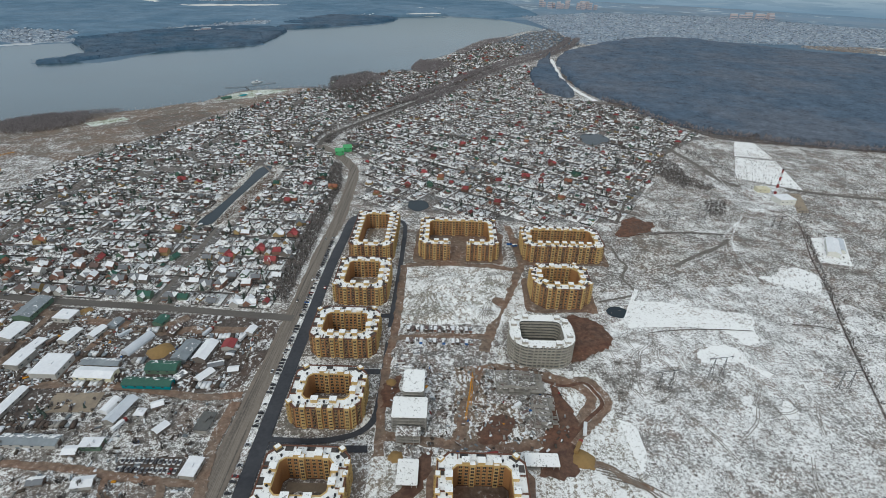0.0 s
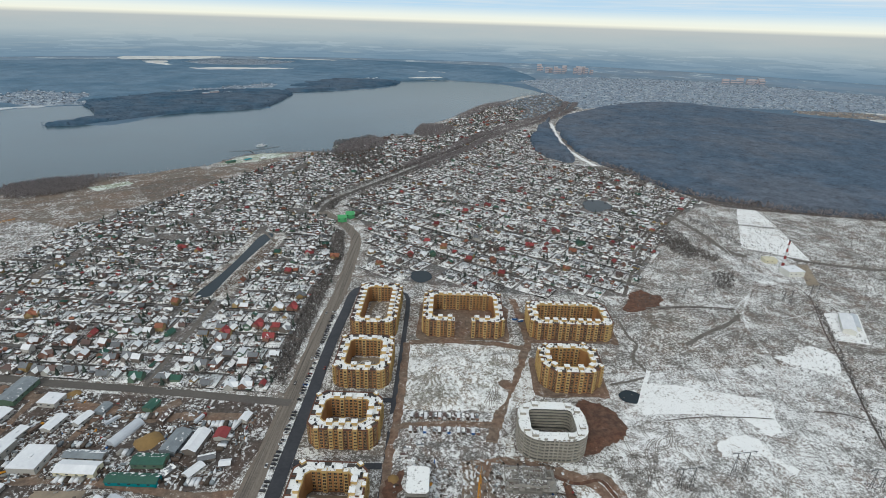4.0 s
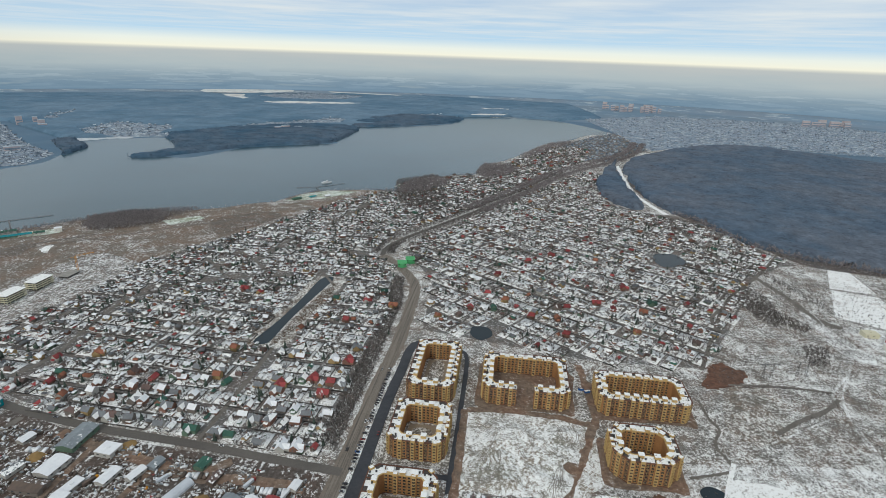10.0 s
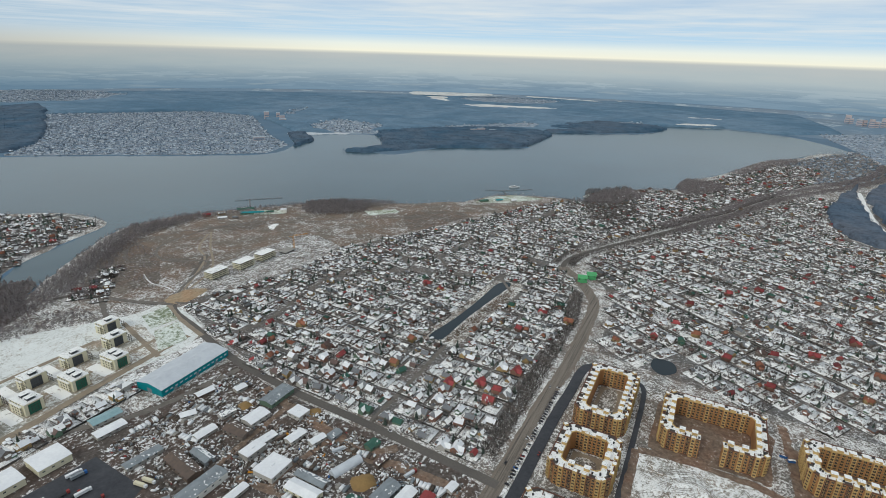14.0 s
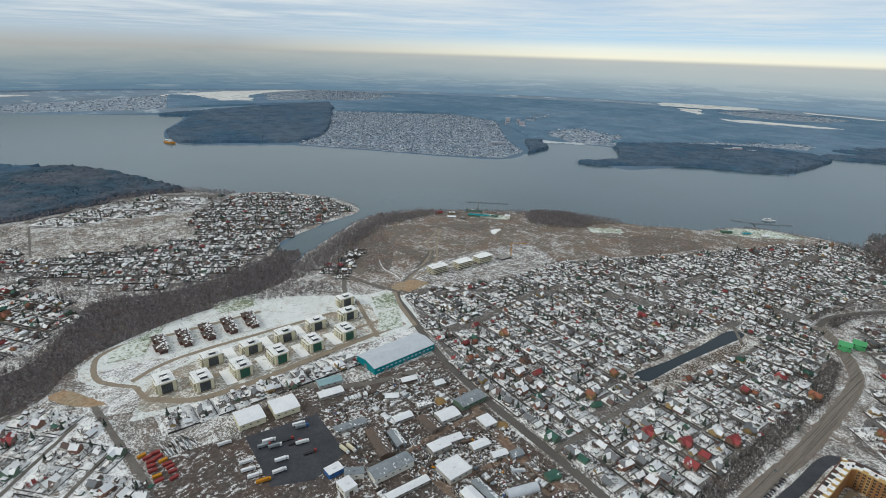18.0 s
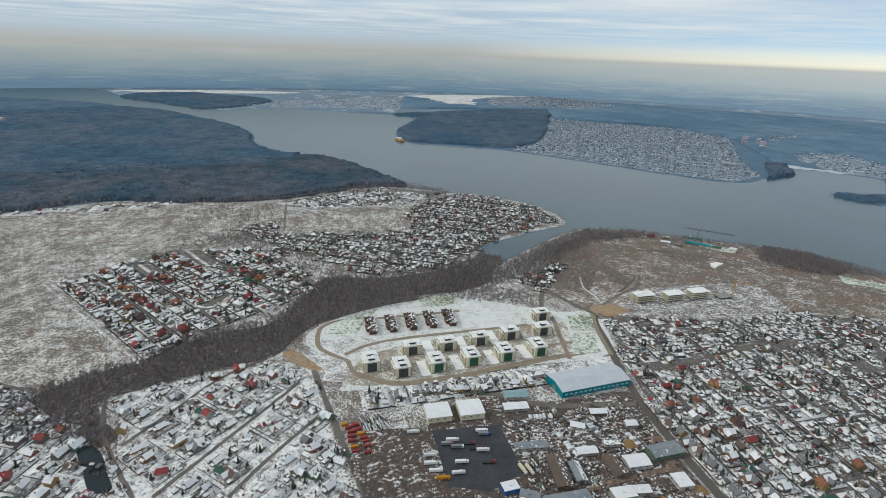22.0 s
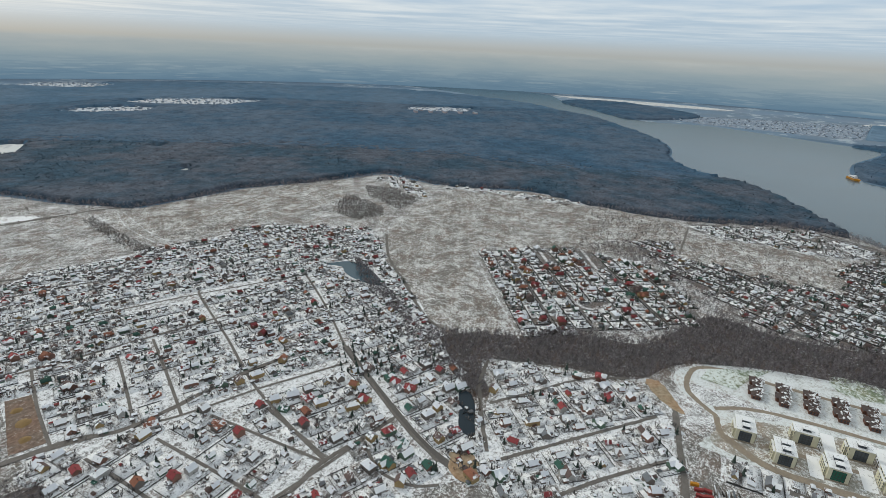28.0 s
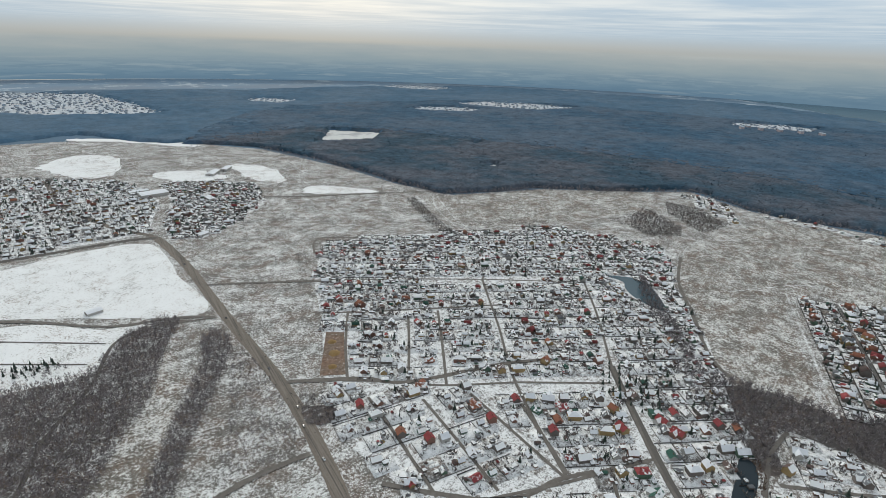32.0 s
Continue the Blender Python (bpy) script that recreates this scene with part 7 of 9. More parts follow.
def apartment(x0, y0, x1, y1, rng, storeys=6, th=11, gap=None, label="", ch=6, plinth=0.9):
    cx, cy, height = (x0 + x1) / 2, (y0 + y1) / 2, plinth + storeys * 3.0
    e = base_at("apartment_block", cx, cy, 0.4)
    g = (gap[0] - cx, gap[1] - cx) if gap else None
    out = ring(x0 - cx, y0 - cy, x1 - cx, y1 - cy, ch, g)
    inn = ring(x0 - cx + th, y0 - cy + th, x1 - cx - th, y1 - cy - th, ch * 0.45, g)
    closed = gap is None
    band(out, inn, -0.4, plinth, closed).put("plinth", "brick_brown", e)
    wall = band(out, inn, plinth, height, closed).put("wall", "brick_orange", e, "orange brick wall")
    ro = ring(x0 - cx + 0.9, y0 - cy + 0.9, x1 - cx - 0.9, y1 - cy - 0.9, ch, g)
    ri = ring(x0 - cx + th - 0.7, y0 - cy + th - 0.7, x1 - cx - th + 0.7, y1 - cy - th + 0.7, ch * 0.45, g)
    band(ro, ri, height, height + 0.25, closed).put("roof", "roof_snow", e, "flat roof under snow")
    band(out, ro, height, height + 0.9, closed).put("parapet", "brick_brown", e)
    band(ri, inn, height, height + 0.7, closed).put("parapet", "brick_yellow", e)
    bays = {"yellow": Shape().box(-1.6, 0, 0, 1.6, 0.9, height + 1.0).box(-2.0, -2.4, height + 0.3, 2.0, 1.0, height + 2.0).box(-1.7, -2.1, height + 1.9, 1.7, 0.7, height + 2.15).put("bay", ["brick_yellow", "roof_snow"], e, index=[0] * 12 + [1] * 6), "brown": Shape().box(-1.7, 0, 0, 1.7, 0.25, height + 0.3).put("bay", "brick_brown", e)}
    used = {"yellow": 0, "brown": 0}

    def bay(kind, m):
        if used[kind]:
            share(bays[kind], "bay", e, m)
        else:
            bays[kind].matrix_basis = m
        used[kind] += 1

    n, count, rear = len(out), 0, Shape()
    for k in range(n if closed else n - 1):
        for mid, d, side in along(out[k], out[(k + 1) % n], 3.7):
            count += 1
            if side.y > 0.8 or (side.x < -0.8 and cx < -50) or (side.x > 0.8 and cx > 0):
                for s in range(storeys):
                    a, z = math.atan2(side.y, side.x) - math.pi / 2, plinth + 3.0 * s + 0.85
                    q = [(mid.x + math.cos(a) * u - math.sin(a) * v, mid.y + math.sin(a) * u + math.cos(a) * v) for u, v in ((-0.9, -0.05), (0.9, -0.05), (0.9, 0.08), (-0.9, 0.08))]
                    rear.add([(*p, z) for p in q] + [(*p, z + 1.8) for p in q], [(0, 1, 5, 4), (1, 2, 6, 5), (2, 3, 7, 6), (3, 0, 4, 7), (4, 5, 6, 7), (3, 2, 1, 0)])
                continue
            kind = ("orange", "yellow", "brown", "orange", "yellow", "orange", "brown", "yellow")[count % 8]
            off = side * {"orange": 0.0, "yellow": 0.9, "brown": 0.25}[kind]
            if kind != "orange":
                bay(kind, facing(mid, side, 0))
            for s in range(storeys):
                share(WINDOW_ME, "window", e, facing(mid + off, side, plinth + 3.0 * s + 0.85))
                if kind == "yellow" and s:
                    share(BALCONY_ME, "balcony", e, facing(mid + off, side, plinth + 3.0 * s - 0.15))
    if rear.v:
        tagged(rear.put("rear_windows", "window_glass", e), kind="stuff")
    # the side of the yard that faces south
    a, b = (x1 - cx - th - 3, y1 - cy - th), (x0 - cx + th + 3, y1 - cy - th)
    for q, (mid, d, side) in enumerate(along(b, a, 3.7)):
        tower = q % 4 == 2
        if tower:
            bay("yellow", facing(mid, side, 0))
        for s in range(storeys):
            share(WINDOW_ME, "window", e, facing(mid + side * (0.9 if tower else 0), side, plinth + 3.0 * s + 0.85))
    # stair heads and vents on the roof
    m = len(inn)
    for k in range(m if closed else m - 1):
        p, q = inn[k], inn[(k + 1) % m]
        for mid, d, side in along(p, q, 9.0):
            if (Vector((*p, 0)) - Vector((*q, 0))).length > 7:
                share(HEAD_ME, "stair_head", e, facing(mid + side * 2.4, side, height + 0.25))
    pad = None
    for k in range(n if closed else n - 1):
        for mid, d, side in along(out[k], out[(k + 1) % n], 12.0):
            if rng.uniform() < 0.75:
                mm = facing(mid - side * rng.uniform(2.0, 3.4) + d * rng.uniform(-4, 4), side, height + 0.25)
                if pad is None:
                    pad = Shape().box(-2.6, -1.8, 0, 2.6, 1.8, 0.12).box(-2.6, -1.8, 0.12, -2.4, 1.8, 0.5).box(2.4, -1.8, 0.12, 2.6, 1.8, 0.5).put("roof_hatch", "parapet", e)
                    pad.matrix_basis = mm
                else:
                    share(pad, "roof_hatch", e, mm)
    low_wall = None
    for k in range(n if closed else n - 1):
        for mid, d, side in along(out[k], out[(k + 1) % n], 14.0):
            if (Vector((*out[k], 0)) - Vector((*out[(k + 1) % n], 0))).length < 14:
                continue
            mm = facing(mid + d * rng.uniform(-3, 3), side, height + 0.25)
            if low_wall is None:
                low_wall = box_part("firewall", "brick_brown", e, -0.3, -th + 4.8, 0, 0.3, -1.0, 0.9)
                low_wall.matrix_basis = mm
            else:
                share(low_wall, "firewall", e, mm)
    for k in range(n if closed else n - 1):
        for mid, d, side in along(out[k], out[(k + 1) % n], 5.0):
            if rng.uniform() < 0.75:
                o = mid - side * rng.uniform(2.0, 8.5) + d * rng.uniform(-1.5, 1.5)
                share(VENT_ME, "vent", e, facing(o, side, height + 0.25))
    return tagged(e, label, "apartment block", "apartment blocks")


ARNG = np.random.RandomState(3)
COURT = "orange and yellow brick courtyard apartment block with snowy roof"
for x0, y0, x1, y1, gp, lab in (
    (-104, 511, -55, 603, None, "long " + COURT), (-105, 427, -53, 488, None, COURT), (-110, 350, -54, 397, None, COURT), (-108, 273, -55, 318, None, COURT), (-108, 195, -55, 241, None, COURT),
    (-26, 519, 62, 589, (8, 26), "wide orange brick courtyard apartment block with an open gateway"), (90, 520, 180, 572, None, "wide " + COURT), (89, 430, 146, 480, None, COURT), (0, 192, 56, 239, None, COURT)):
    apartment(x0, y0, x1, y1, ARNG, gap=gp, label=lab, storeys=7 if y0 == 430 else 6, th=10.0, ch=12 if y0 == 430 else 7)
    yard = [(x0 + 13, y0 + 13), (x1 - 13, y0 + 13), (x1 - 13, y1 - 13), (x0 + 13, y1 - 13)]
    sheet("pavement_yard", yard, 0.62, "paving" if x0 < -50 else "dirt", "paved courtyard between apartment wings", "courtyard")
    sheet("pavement_block", curve_pts([(x0 - 6, y0 - 5), (x0 + 20, y0 - 7), (x1 - 12, y0 - 4), (x1 + 4, y0 - 5), (x1 + 6, (y0 + y1) / 2), (x1 + 4, y1 + 4), (x0 + 10, y1 + 3), (x0 - 5, y1 + 4), (x0 - 6, (y0 + y1) / 2)], 3, True, 0.8, 7), 0.56, "meadow_snow" if x0 < -50 else "dirt", "trodden ground around the apartment block", "pavement")
    if x0 < -50:
        sheet("lawn_yard", curve_pts([(x0 + 18, y0 + 20), (x1 - 18, y0 + 20), (x1 - 17, y1 - 20), (x0 + 18, y1 - 20)], 4), 0.66, "meadow_snow", "snowy play area in the courtyard", "courtyard")
for ob in PARTS_BIN:
    bpy.data.objects.remove(ob)


def round_ring(x0, y0, x1, y1, r, n=5):
    """A rectangle with round corners, in the order of ring()."""
    out = []
    for cx, cy, a0 in ((x1 - r, y0 + r, -90), (x1 - r, y1 - r, 0), (x0 + r, y1 - r, 90), (x0 + r, y0 + r, 180)):
        out += [(cx + r * math.cos(radians(a0 + 90 * k / (n - 1))), cy + r * math.sin(radians(a0 + 90 * k / (n - 1)))) for k in range(n)]
    return out


def open_block(x0, y0, x1, y1, floors, th, label, seed):
    """A courtyard block still in the rough: spandrels, piers, set-back walls, an uneven top with stair cores and snow."""
    rng = np.random.RandomState(seed)
    cx, cy = (x0 + x1) / 2, (y0 + y1) / 2
    hx, hy = (x1 - x0) / 2, (y1 - y0) / 2
    e = base_at("unfinished_block", cx, cy, 0.4)
    out, inn = round_ring(-hx, -hy, hx, hy, 17), round_ring(-hx + th, -hy + th, hx - th, hy - th, 5)
    o2, i2 = round_ring(-hx + 1.2, -hy + 1.2, hx - 1.2, hy - 1.2, 16), round_ring(-hx + th - 1, -hy + th - 1, hx - th + 1, hy - th + 1, 5.5)
    band(o2, i2, 0, 3.0 * floors, True).put("wall", "concrete_dark", e)
    for k in range(floors + 1):
        band(out, inn, 3.0 * k - (0.0 if k else 0.4), 3.0 * k + (1.15 if 0 < k < floors else 0.4), True).put("roof" if k == floors else "floor_slab", "roof_snow" if k == floors else "block_wall", e)
    pier = box_part("pier", "block_wall", e, -0.45, -0.9, 0, 0.45, 0.06, 3.0 * floors)
    stub = box_part("parapet", "block_wall", e, -1.5, -0.5, 0, 1.5, 0.05, 1.1)
    first = True
    for k in range(len(out)):
        for mid, d, side in along(out[k], out[(k + 1) % len(out)], 3.4):
            m = facing(mid, side, 0)
            if first:
                pier.matrix_basis, first = m, False
                stub.matrix_basis = facing(mid, side, 3.0 * floors + 0.4)
            else:
                share(pier, "pier", e, m)
                if rng.uniform() < 0.55:
                    share(stub, "parapet", e, facing(mid, side, 3.0 * floors + 0.4) @ Matrix.Diagonal((rng.uniform(0.4, 1), 1, rng.uniform(0.4, 1.5), 1)))
    for k in range(0, len(inn), 2):
        x, y = (0.5 * a + 0.5 * b for a, b in zip(inn[k], out[k]))
        h = rng.uniform(1.6, 3.0)
        core = box_part("stair_core", "block_wall", e, x - 2.4, y - 2.0, 3.0 * floors, x + 2.4, y + 2.0, 3.0 * floors + h)
        box_part("core_roof", "roof_snow", core, x - 2.5, y - 2.1, 3.0 * floors + h, x + 2.5, y + 2.1, 3.0 * floors + h + 0.25)
    tagged(e, label, "building shell")


def frame_building(name, x0, y0, x1, y1, floors, label, th=None, ch=5, roofmat="roof_snow", slabmat="concrete", coremat="concrete_dark"):
    """An unfinished concrete building: floor slabs, set-back walls and columns."""
    cx, cy = (x0 + x1) / 2, (y0 + y1) / 2
    e = base_at(name, cx, cy, 0.4)
    out = ring(x0 - cx, y0 - cy, x1 - cx, y1 - cy, ch)
    for k in range(floors + 1):
        z = 3.0 * k + (0.0 if k else -0.4)
        if th:
            inn = ring(x0 - cx + th, y0 - cy + th, x1 - cx - th, y1 - cy - th, 2)
            s = band(out, inn, z, z + (0.9 if k < floors else 0.5), True)
        else:
            s = Shape()
            s.v = [(*p, q) for q in (z, z + (0.6 if k < floors else 0.5)) for p in out]
            n = len(out)
            s.f = [(j, (j + 1) % n, n + (j + 1) % n, n + j) for j in range(n)] + [tuple(range(n, 2 * n)), tuple(reversed(range(n)))]
        s.put("roof" if k == floors else "floor_slab", roofmat if k == floors else slabmat, e)
    if th:
        o2 = ring(x0 - cx + 1.3, y0 - cy + 1.3, x1 - cx - 1.3, y1 - cy - 1.3, ch)
        i2 = ring(x0 - cx + th - 1, y0 - cy + th - 1, x1 - cx - th + 1, y1 - cy - th + 1, 2)
        band(o2, i2, 0, 3.0 * floors, True).put("wall", coremat, e)
    else:
        box_part("wall", coremat, e, x0 - cx + 2, y0 - cy + 2, 0, x1 - cx - 2, y1 - cy - 2, 3.0 * floors)
    col = None
    n = len(out)
    for k in range(n):
        for mid, d, side in along(out[k], out[(k + 1) % n], 6.5):
            m = Matrix.Translation(mid - side * 0.5)
            if col is None:
                col = box_part("column", slabmat, e, -0.25, -0.25, 0, 0.25, 0.25, 3.0 * floors)
                col.matrix_basis = m
            else:
                share(col, "column", e, m)
    return tagged(e, label, "building shell")


open_block(58, 344, 113, 390, 7, 9.5, "unfinished grey concrete courtyard block with rounded corners and snowy top", 8)
frame_building("concrete_shell", -27, 293, -11, 317, 6, "white-roofed concrete shell on the building site", None, 2)
frame_building("concrete_shell", -33, 271, -8, 291, 5, "lower white-roofed concrete shell with open floors", None, 1)
frame_building("concrete_shell", -29, 260, -12, 269, 3, "low grey concrete wing with open floors", None, 0.5, "rubble")


def ruin(x0, y0, x1, y1, floors, label, seed):
    """Half-built storeys: slabs, columns and pieces of wall, open at the top."""
    rng = np.random.RandomState(seed)
    w, d = x1 - x0, y1 - y0
    e = base_at("concrete_ruin", (x0 + x1) / 2, (y0 + y1) / 2, 0.4)
    for k in range(floors):
        cut = 0 if k < floors - 1 else rng.uniform(2, 6)
        box_part("floor_slab", "rubble" if k == floors - 1 else "concrete", e, -w / 2, -d / 2, 3 * k - (0.4 if k == 0 else 0), w / 2 - cut, d / 2, 3 * k + 0.35)
    piece = {}
    for k in range(floors):
        for gx in np.arange(-w / 2 + 0.6, w / 2, 4.2):
            for gy in np.arange(-d / 2 + 0.6, d / 2, 4.2):
                for turn in (0, 90):
                    u = rng.uniform()
                    if u > (0.55 if k == floors - 1 else 0.4):
                        continue
                    tall = k < floors - 1
                    h = 2.65 if tall else round(rng.uniform(0.6, 2.6), 0) + 0.6
                    m = Matrix.Translation((gx, gy, 3 * k + 0.35)) @ Matrix.Rotation(radians(turn), 4, "Z")
                    if turn == 0 and gx + 4.2 > w / 2 or turn == 90 and gy + 4.2 > d / 2:
                        m, key = m @ Matrix.Diagonal((0.12, 1, 1, 1)), ("post", h)
                    else:
                        key = ("wall", h)
                    if key not in piece:
                        piece[key] = box_part("column" if key[0] == "post" else "wall", "concrete", e, 0, -0.2, 0, 4.1, 0.2, h)
                        piece[key].matrix_basis = m
                    else:
                        share(piece[key], "column" if key[0] == "post" else "wall", e, m)
    return tagged(e, label, "building shell")


ruin(45, 312, 82, 333, 3, "grey half-built concrete storeys with open rooms", 4)
ruin(70, 279, 88, 309, 2, "low half-built concrete wing full of snow", 6)
for k, pts in enumerate(([(36, 345), (60, 342), (92, 338), (96, 312), (94, 270), (66, 268), (58, 300), (38, 306)], [(-38, 345), (8, 342), (12, 300), (4, 255), (-36, 250)], [(-40, 398), (46, 397), (46, 366), (-40, 366)])):
    sheet("ground_rubble", curve_pts(pts, 4, True, 1.2, 50 + k), 0.69 + 0.003 * k, "rubble", "grey trampled building rubble with snow")
def tyre_tracks(poly, count, z, rng, label, high=0.0):
    """Pairs of wheel ruts that wind over a piece of ground."""
    poly = np.asarray(poly, float)
    v, f = [], []
    while count > 0:
        p = rng.uniform(poly.min(0), poly.max(0))
        if not inside(poly, p[None])[0]:
            continue
        count -= 1
        a, bend, line = rng.uniform(0, 2 * math.pi), rng.normal(0, 0.05), []
        for _ in range(rng.randint(10, 34)):
            line.append((p[0], p[1], a))
            bend += rng.normal(0, 0.02)
            a += bend
            p = p + 2.0 * np.array([math.cos(a), math.sin(a)])
            if not inside(poly, p[None])[0]:
                break
        for off in (-0.95, 0.95):
            k = len(v)
            for x, y, h in line:
                for w in (-0.28, 0.28):
                    v.append((x - math.sin(h) * (off + w), y + math.cos(h) * (off + w), lumpy(x, y, z, high, poly) if high else z))
            f += [(k + 2 * q, k + 2 * q + 2, k + 2 * q + 3, k + 2 * q + 1) for q in range(len(line) - 1)]
    tagged(put("tyre_tracks", v, f, "rut_snow"), label, "tyre tracks", kind="stuff")


MOUNDS = [(-34, 490), (-10, 500), (30, 498), (62, 494), (74, 484), (62, 440), (46, 404), (10, 400), (-28, 402), (-34, 440)]
TRNG = np.random.RandomState(77)
tyre_tracks([(140, 315), (125, 368), (152, 400), (190, 402), (210, 375), (200, 330), (170, 300)], 34, 0.74, TRNG, "wheel ruts in the snow beside the building site")
tyre_tracks([(200, 330), (240, 350), (300, 330), (280, 240), (180, 180), (140, 230), (150, 300)], 22, 0.74, TRNG, "wheel ruts over the snowy rough field")
tyre_tracks(curve_pts(MOUNDS, 8, True, 1.0, 3), 40, 0.95, TRNG, "wheel ruts on the snowy building plot", 3.2)
sheet("ground_trodden", curve_pts([(-18, 390), (26, 388), (34, 350), (85, 345), (94, 313), (80, 268), (37, 259), (-4, 262), (-18, 308)], 6, True, 2.0, 9), 0.595, "site_mud", "trodden muddy ground of the building site")
rough_sheet("ground_mounds", curve_pts(MOUNDS, 8, True, 1.0, 3), 0.60, 3.2, 2.6, "site_snow", "snow-covered mounds and ruts of dug earth")
rough_sheet("ground_dug", curve_pts([(-36, 364), (44, 362), (40, 346), (-6, 340), (-34, 346)], 8, True, 1.0, 5), 0.72, 1.6, 2.4, "rubble", "lumpy trodden snow and rubble", 0.09)
rough_sheet("ground_spoil", curve_pts([(119, 415), (138, 410), (148, 398), (150, 382), (136, 370), (116, 358), (118, 384)], 6, True, 1.0, 6), 0.80, 2.6, 2.4, "red_clay", "heaped dark red clay spoil", 0.08)
frame_building("site_hall", 59, 243, 82, 254, 1, "low white-roofed site hall beside red clay", None, 0.5)
frame_building("site_hall", -26, 226, -12, 246, 1, "flat white-roofed site store", None, 0.5)
for kk, (pts, mt, lab) in enumerate((([(453, 773), (514, 767), (505, 735), (495, 690), (476, 683), (447, 690)], "snow_scrub", "snowy fenced yard of the boiler house"), ([(513, 745), (528, 746), (502, 677), (484, 674)], "paving", "pale gravel storage ground"), ([(458, 600), (500, 600), (465, 530), (432, 538)], "stubble_snow", "snowy yard of the industrial hall"), ([(226, 616), (233, 635), (250, 646), (261, 634), (272, 628), (257, 603), (241, 595), (224, 587), (211, 593)], "red_clay", "dug dark red earth beside the gardens"), ([(119, 419), (141, 413), (150, 399), (153, 380), (137, 366), (113, 351), (109, 354), (113, 384)], "red_clay", "dark red clay spoil beside the unfinished block"), ([(90, 326), (97, 309), (103, 290), (100, 270), (93, 240), (69, 239), (74, 264), (83, 284), (88, 306)], "red_clay", "red clay working area of the building site"), ([(28, 276), (44, 290), (56, 286), (50, 270), (34, 262)], "red_clay", "dug red clay pit"), ([(-44, 318), (-30, 330), (-34, 300), (-42, 296)], "red_clay", "dug red clay beside the road"), ([(-20, 205), (-4, 240), (-8, 255), (-28, 215)], "red_clay", "red clay track on the building site"), ([(-264, -515), (-283, -504), (-250, -419), (-224, -430)], "dirt", "bare brown digging yard with heaps"), ([(-470, 120), (-462, 196), (-450, 262), (-385, 258), (-372, 180), (-382, 125)], "yard_mud", "muddy truck yard with tyre marks"), ([(-459, 196), (-452, 265), (-386, 262), (-372, 225), (-386, 192)], "asphalt_dark", "fresh black asphalt truck yard"), ([(-290, 300), (-254, 302), (-252, 282), (-288, 280)], "paving", "pale levelled storage ground"), ([(-652, 448), (-650, 484), (-606, 466), (-612, 432)], "lawn", "pale green frosted playing field"), ([(-604, 430), (-600, 462), (-553, 438), (-557, 402)], "lawn", "pale green frosted playing field"), ([(-760, 258), (-760, 312), (-735, 306), (-722, 298), (-722, 262), (-735, 252)], "lawn", "small green park with a round path"), ([(-735, 190), (-700, 120), (-672, 112), (-668, 150), (-690, 160)], "lawn", "frosted green lawn of the estate"), ([(-640, 500), (-668, 492), (-672, 530), (-648, 548)], "sand", "sandy dug strip beside the road"), ([(-590, 100), (-612, 88), (-640, 70), (-632, 55), (-600, 78)], "sand", "sandy dug ground beside the wood"), ([(-446, 1240), (-380, 1330), (-460, 1318), (-505, 1270), (-520, 1200)], "lawn", "green lakeside lawn"), ([(-900, 872), (-868, 895), (-838, 912), (-822, 895), (-850, 868), (-890, 845)], "lawn", "green lakeside lawn beside the pier"), ([(-660, 980), (-620, 1035), (-640, 1050), (-690, 1000)], "lawn", "frosted pitch beside the lake"), ([(-398, -58), (-424, -70), (-418, -92), (-392, -78)], "sand", "sandy building plot beside the pond"), ([(-192, -388), (-218, -372), (-208, -354), (-188, -362)], "litter", "boggy hollow with dead reeds"))):
    sheet("ground_patch", pts if mt in ("asphalt_dark", "lawn", "paving", "dirt", "stubble_snow") and len(pts) < 6 else curve_pts(pts, 7, True, 2.0 if mt == "red_clay" else 1.3, 20 + kk), 0.76 + 0.004 * kk, mt, lab)


# ---- halls and sheds ----
def hall(x, y, length, width, angle, eave, rise, wallmat, roofmat, label, form="gable", name="shed", category="shed"):
    """A hall, ridge along its length: walls, roof, doors and a row of windows."""
    e = base_at(name, x, y, 0.3, angle)
    if len(label.split()) < 4:
        label += " on the yard"
    if form == "barrel":
        Shape().barrel(length, width / 2, 0, 0.95).put("roof", roofmat, e)
        Shape().barrel(length - 0.4, width / 2 - 0.3, 0, 0.92).put("wall", wallmat, e)
    elif form == "flat":
        box_part("wall", wallmat, e, -length / 2, -width / 2, 0, length / 2, width / 2, eave)
        Shape().box(-length / 2 - 0.2, -width / 2 - 0.2, eave, length / 2 + 0.2, width / 2 + 0.2, eave + 0.5).box(-1.5, -1, eave + 0.5, 1.5, 1, eave + 1.4).put("roof", roofmat, e)
    else:
        Shape().walls(length, width, eave, rise).put("wall", wallmat, e)
        Shape().gable(length, width, eave, rise, 0.5, 0.25).put("roof", roofmat, e)
    dr = box_part("door", "rust_sheet", e, -1.8, 0, 0, 1.8, 0.15, min(3.6, eave * 0.8 if eave else 3))
    dr.matrix_basis = Matrix.Translation((length / 2, 0, 0)) @ Matrix.Rotation(-math.pi / 2, 4, "Z")
    win = None
    for k in range(int(length / 7)) if form != "barrel" else ():
        m = Matrix.Translation((-length / 2 + 3.5 + 7 * k, -width / 2, eave * 0.5)) @ Matrix.Rotation(math.pi, 4, "Z")
        if win is None:
            win = box_part("window", "grey_glass", e, -1, 0, 0, 1, 0.1, 1.1)
            win.matrix_basis = m
        else:
            share(win, "window", e, m)
    return tagged(e, label, category)


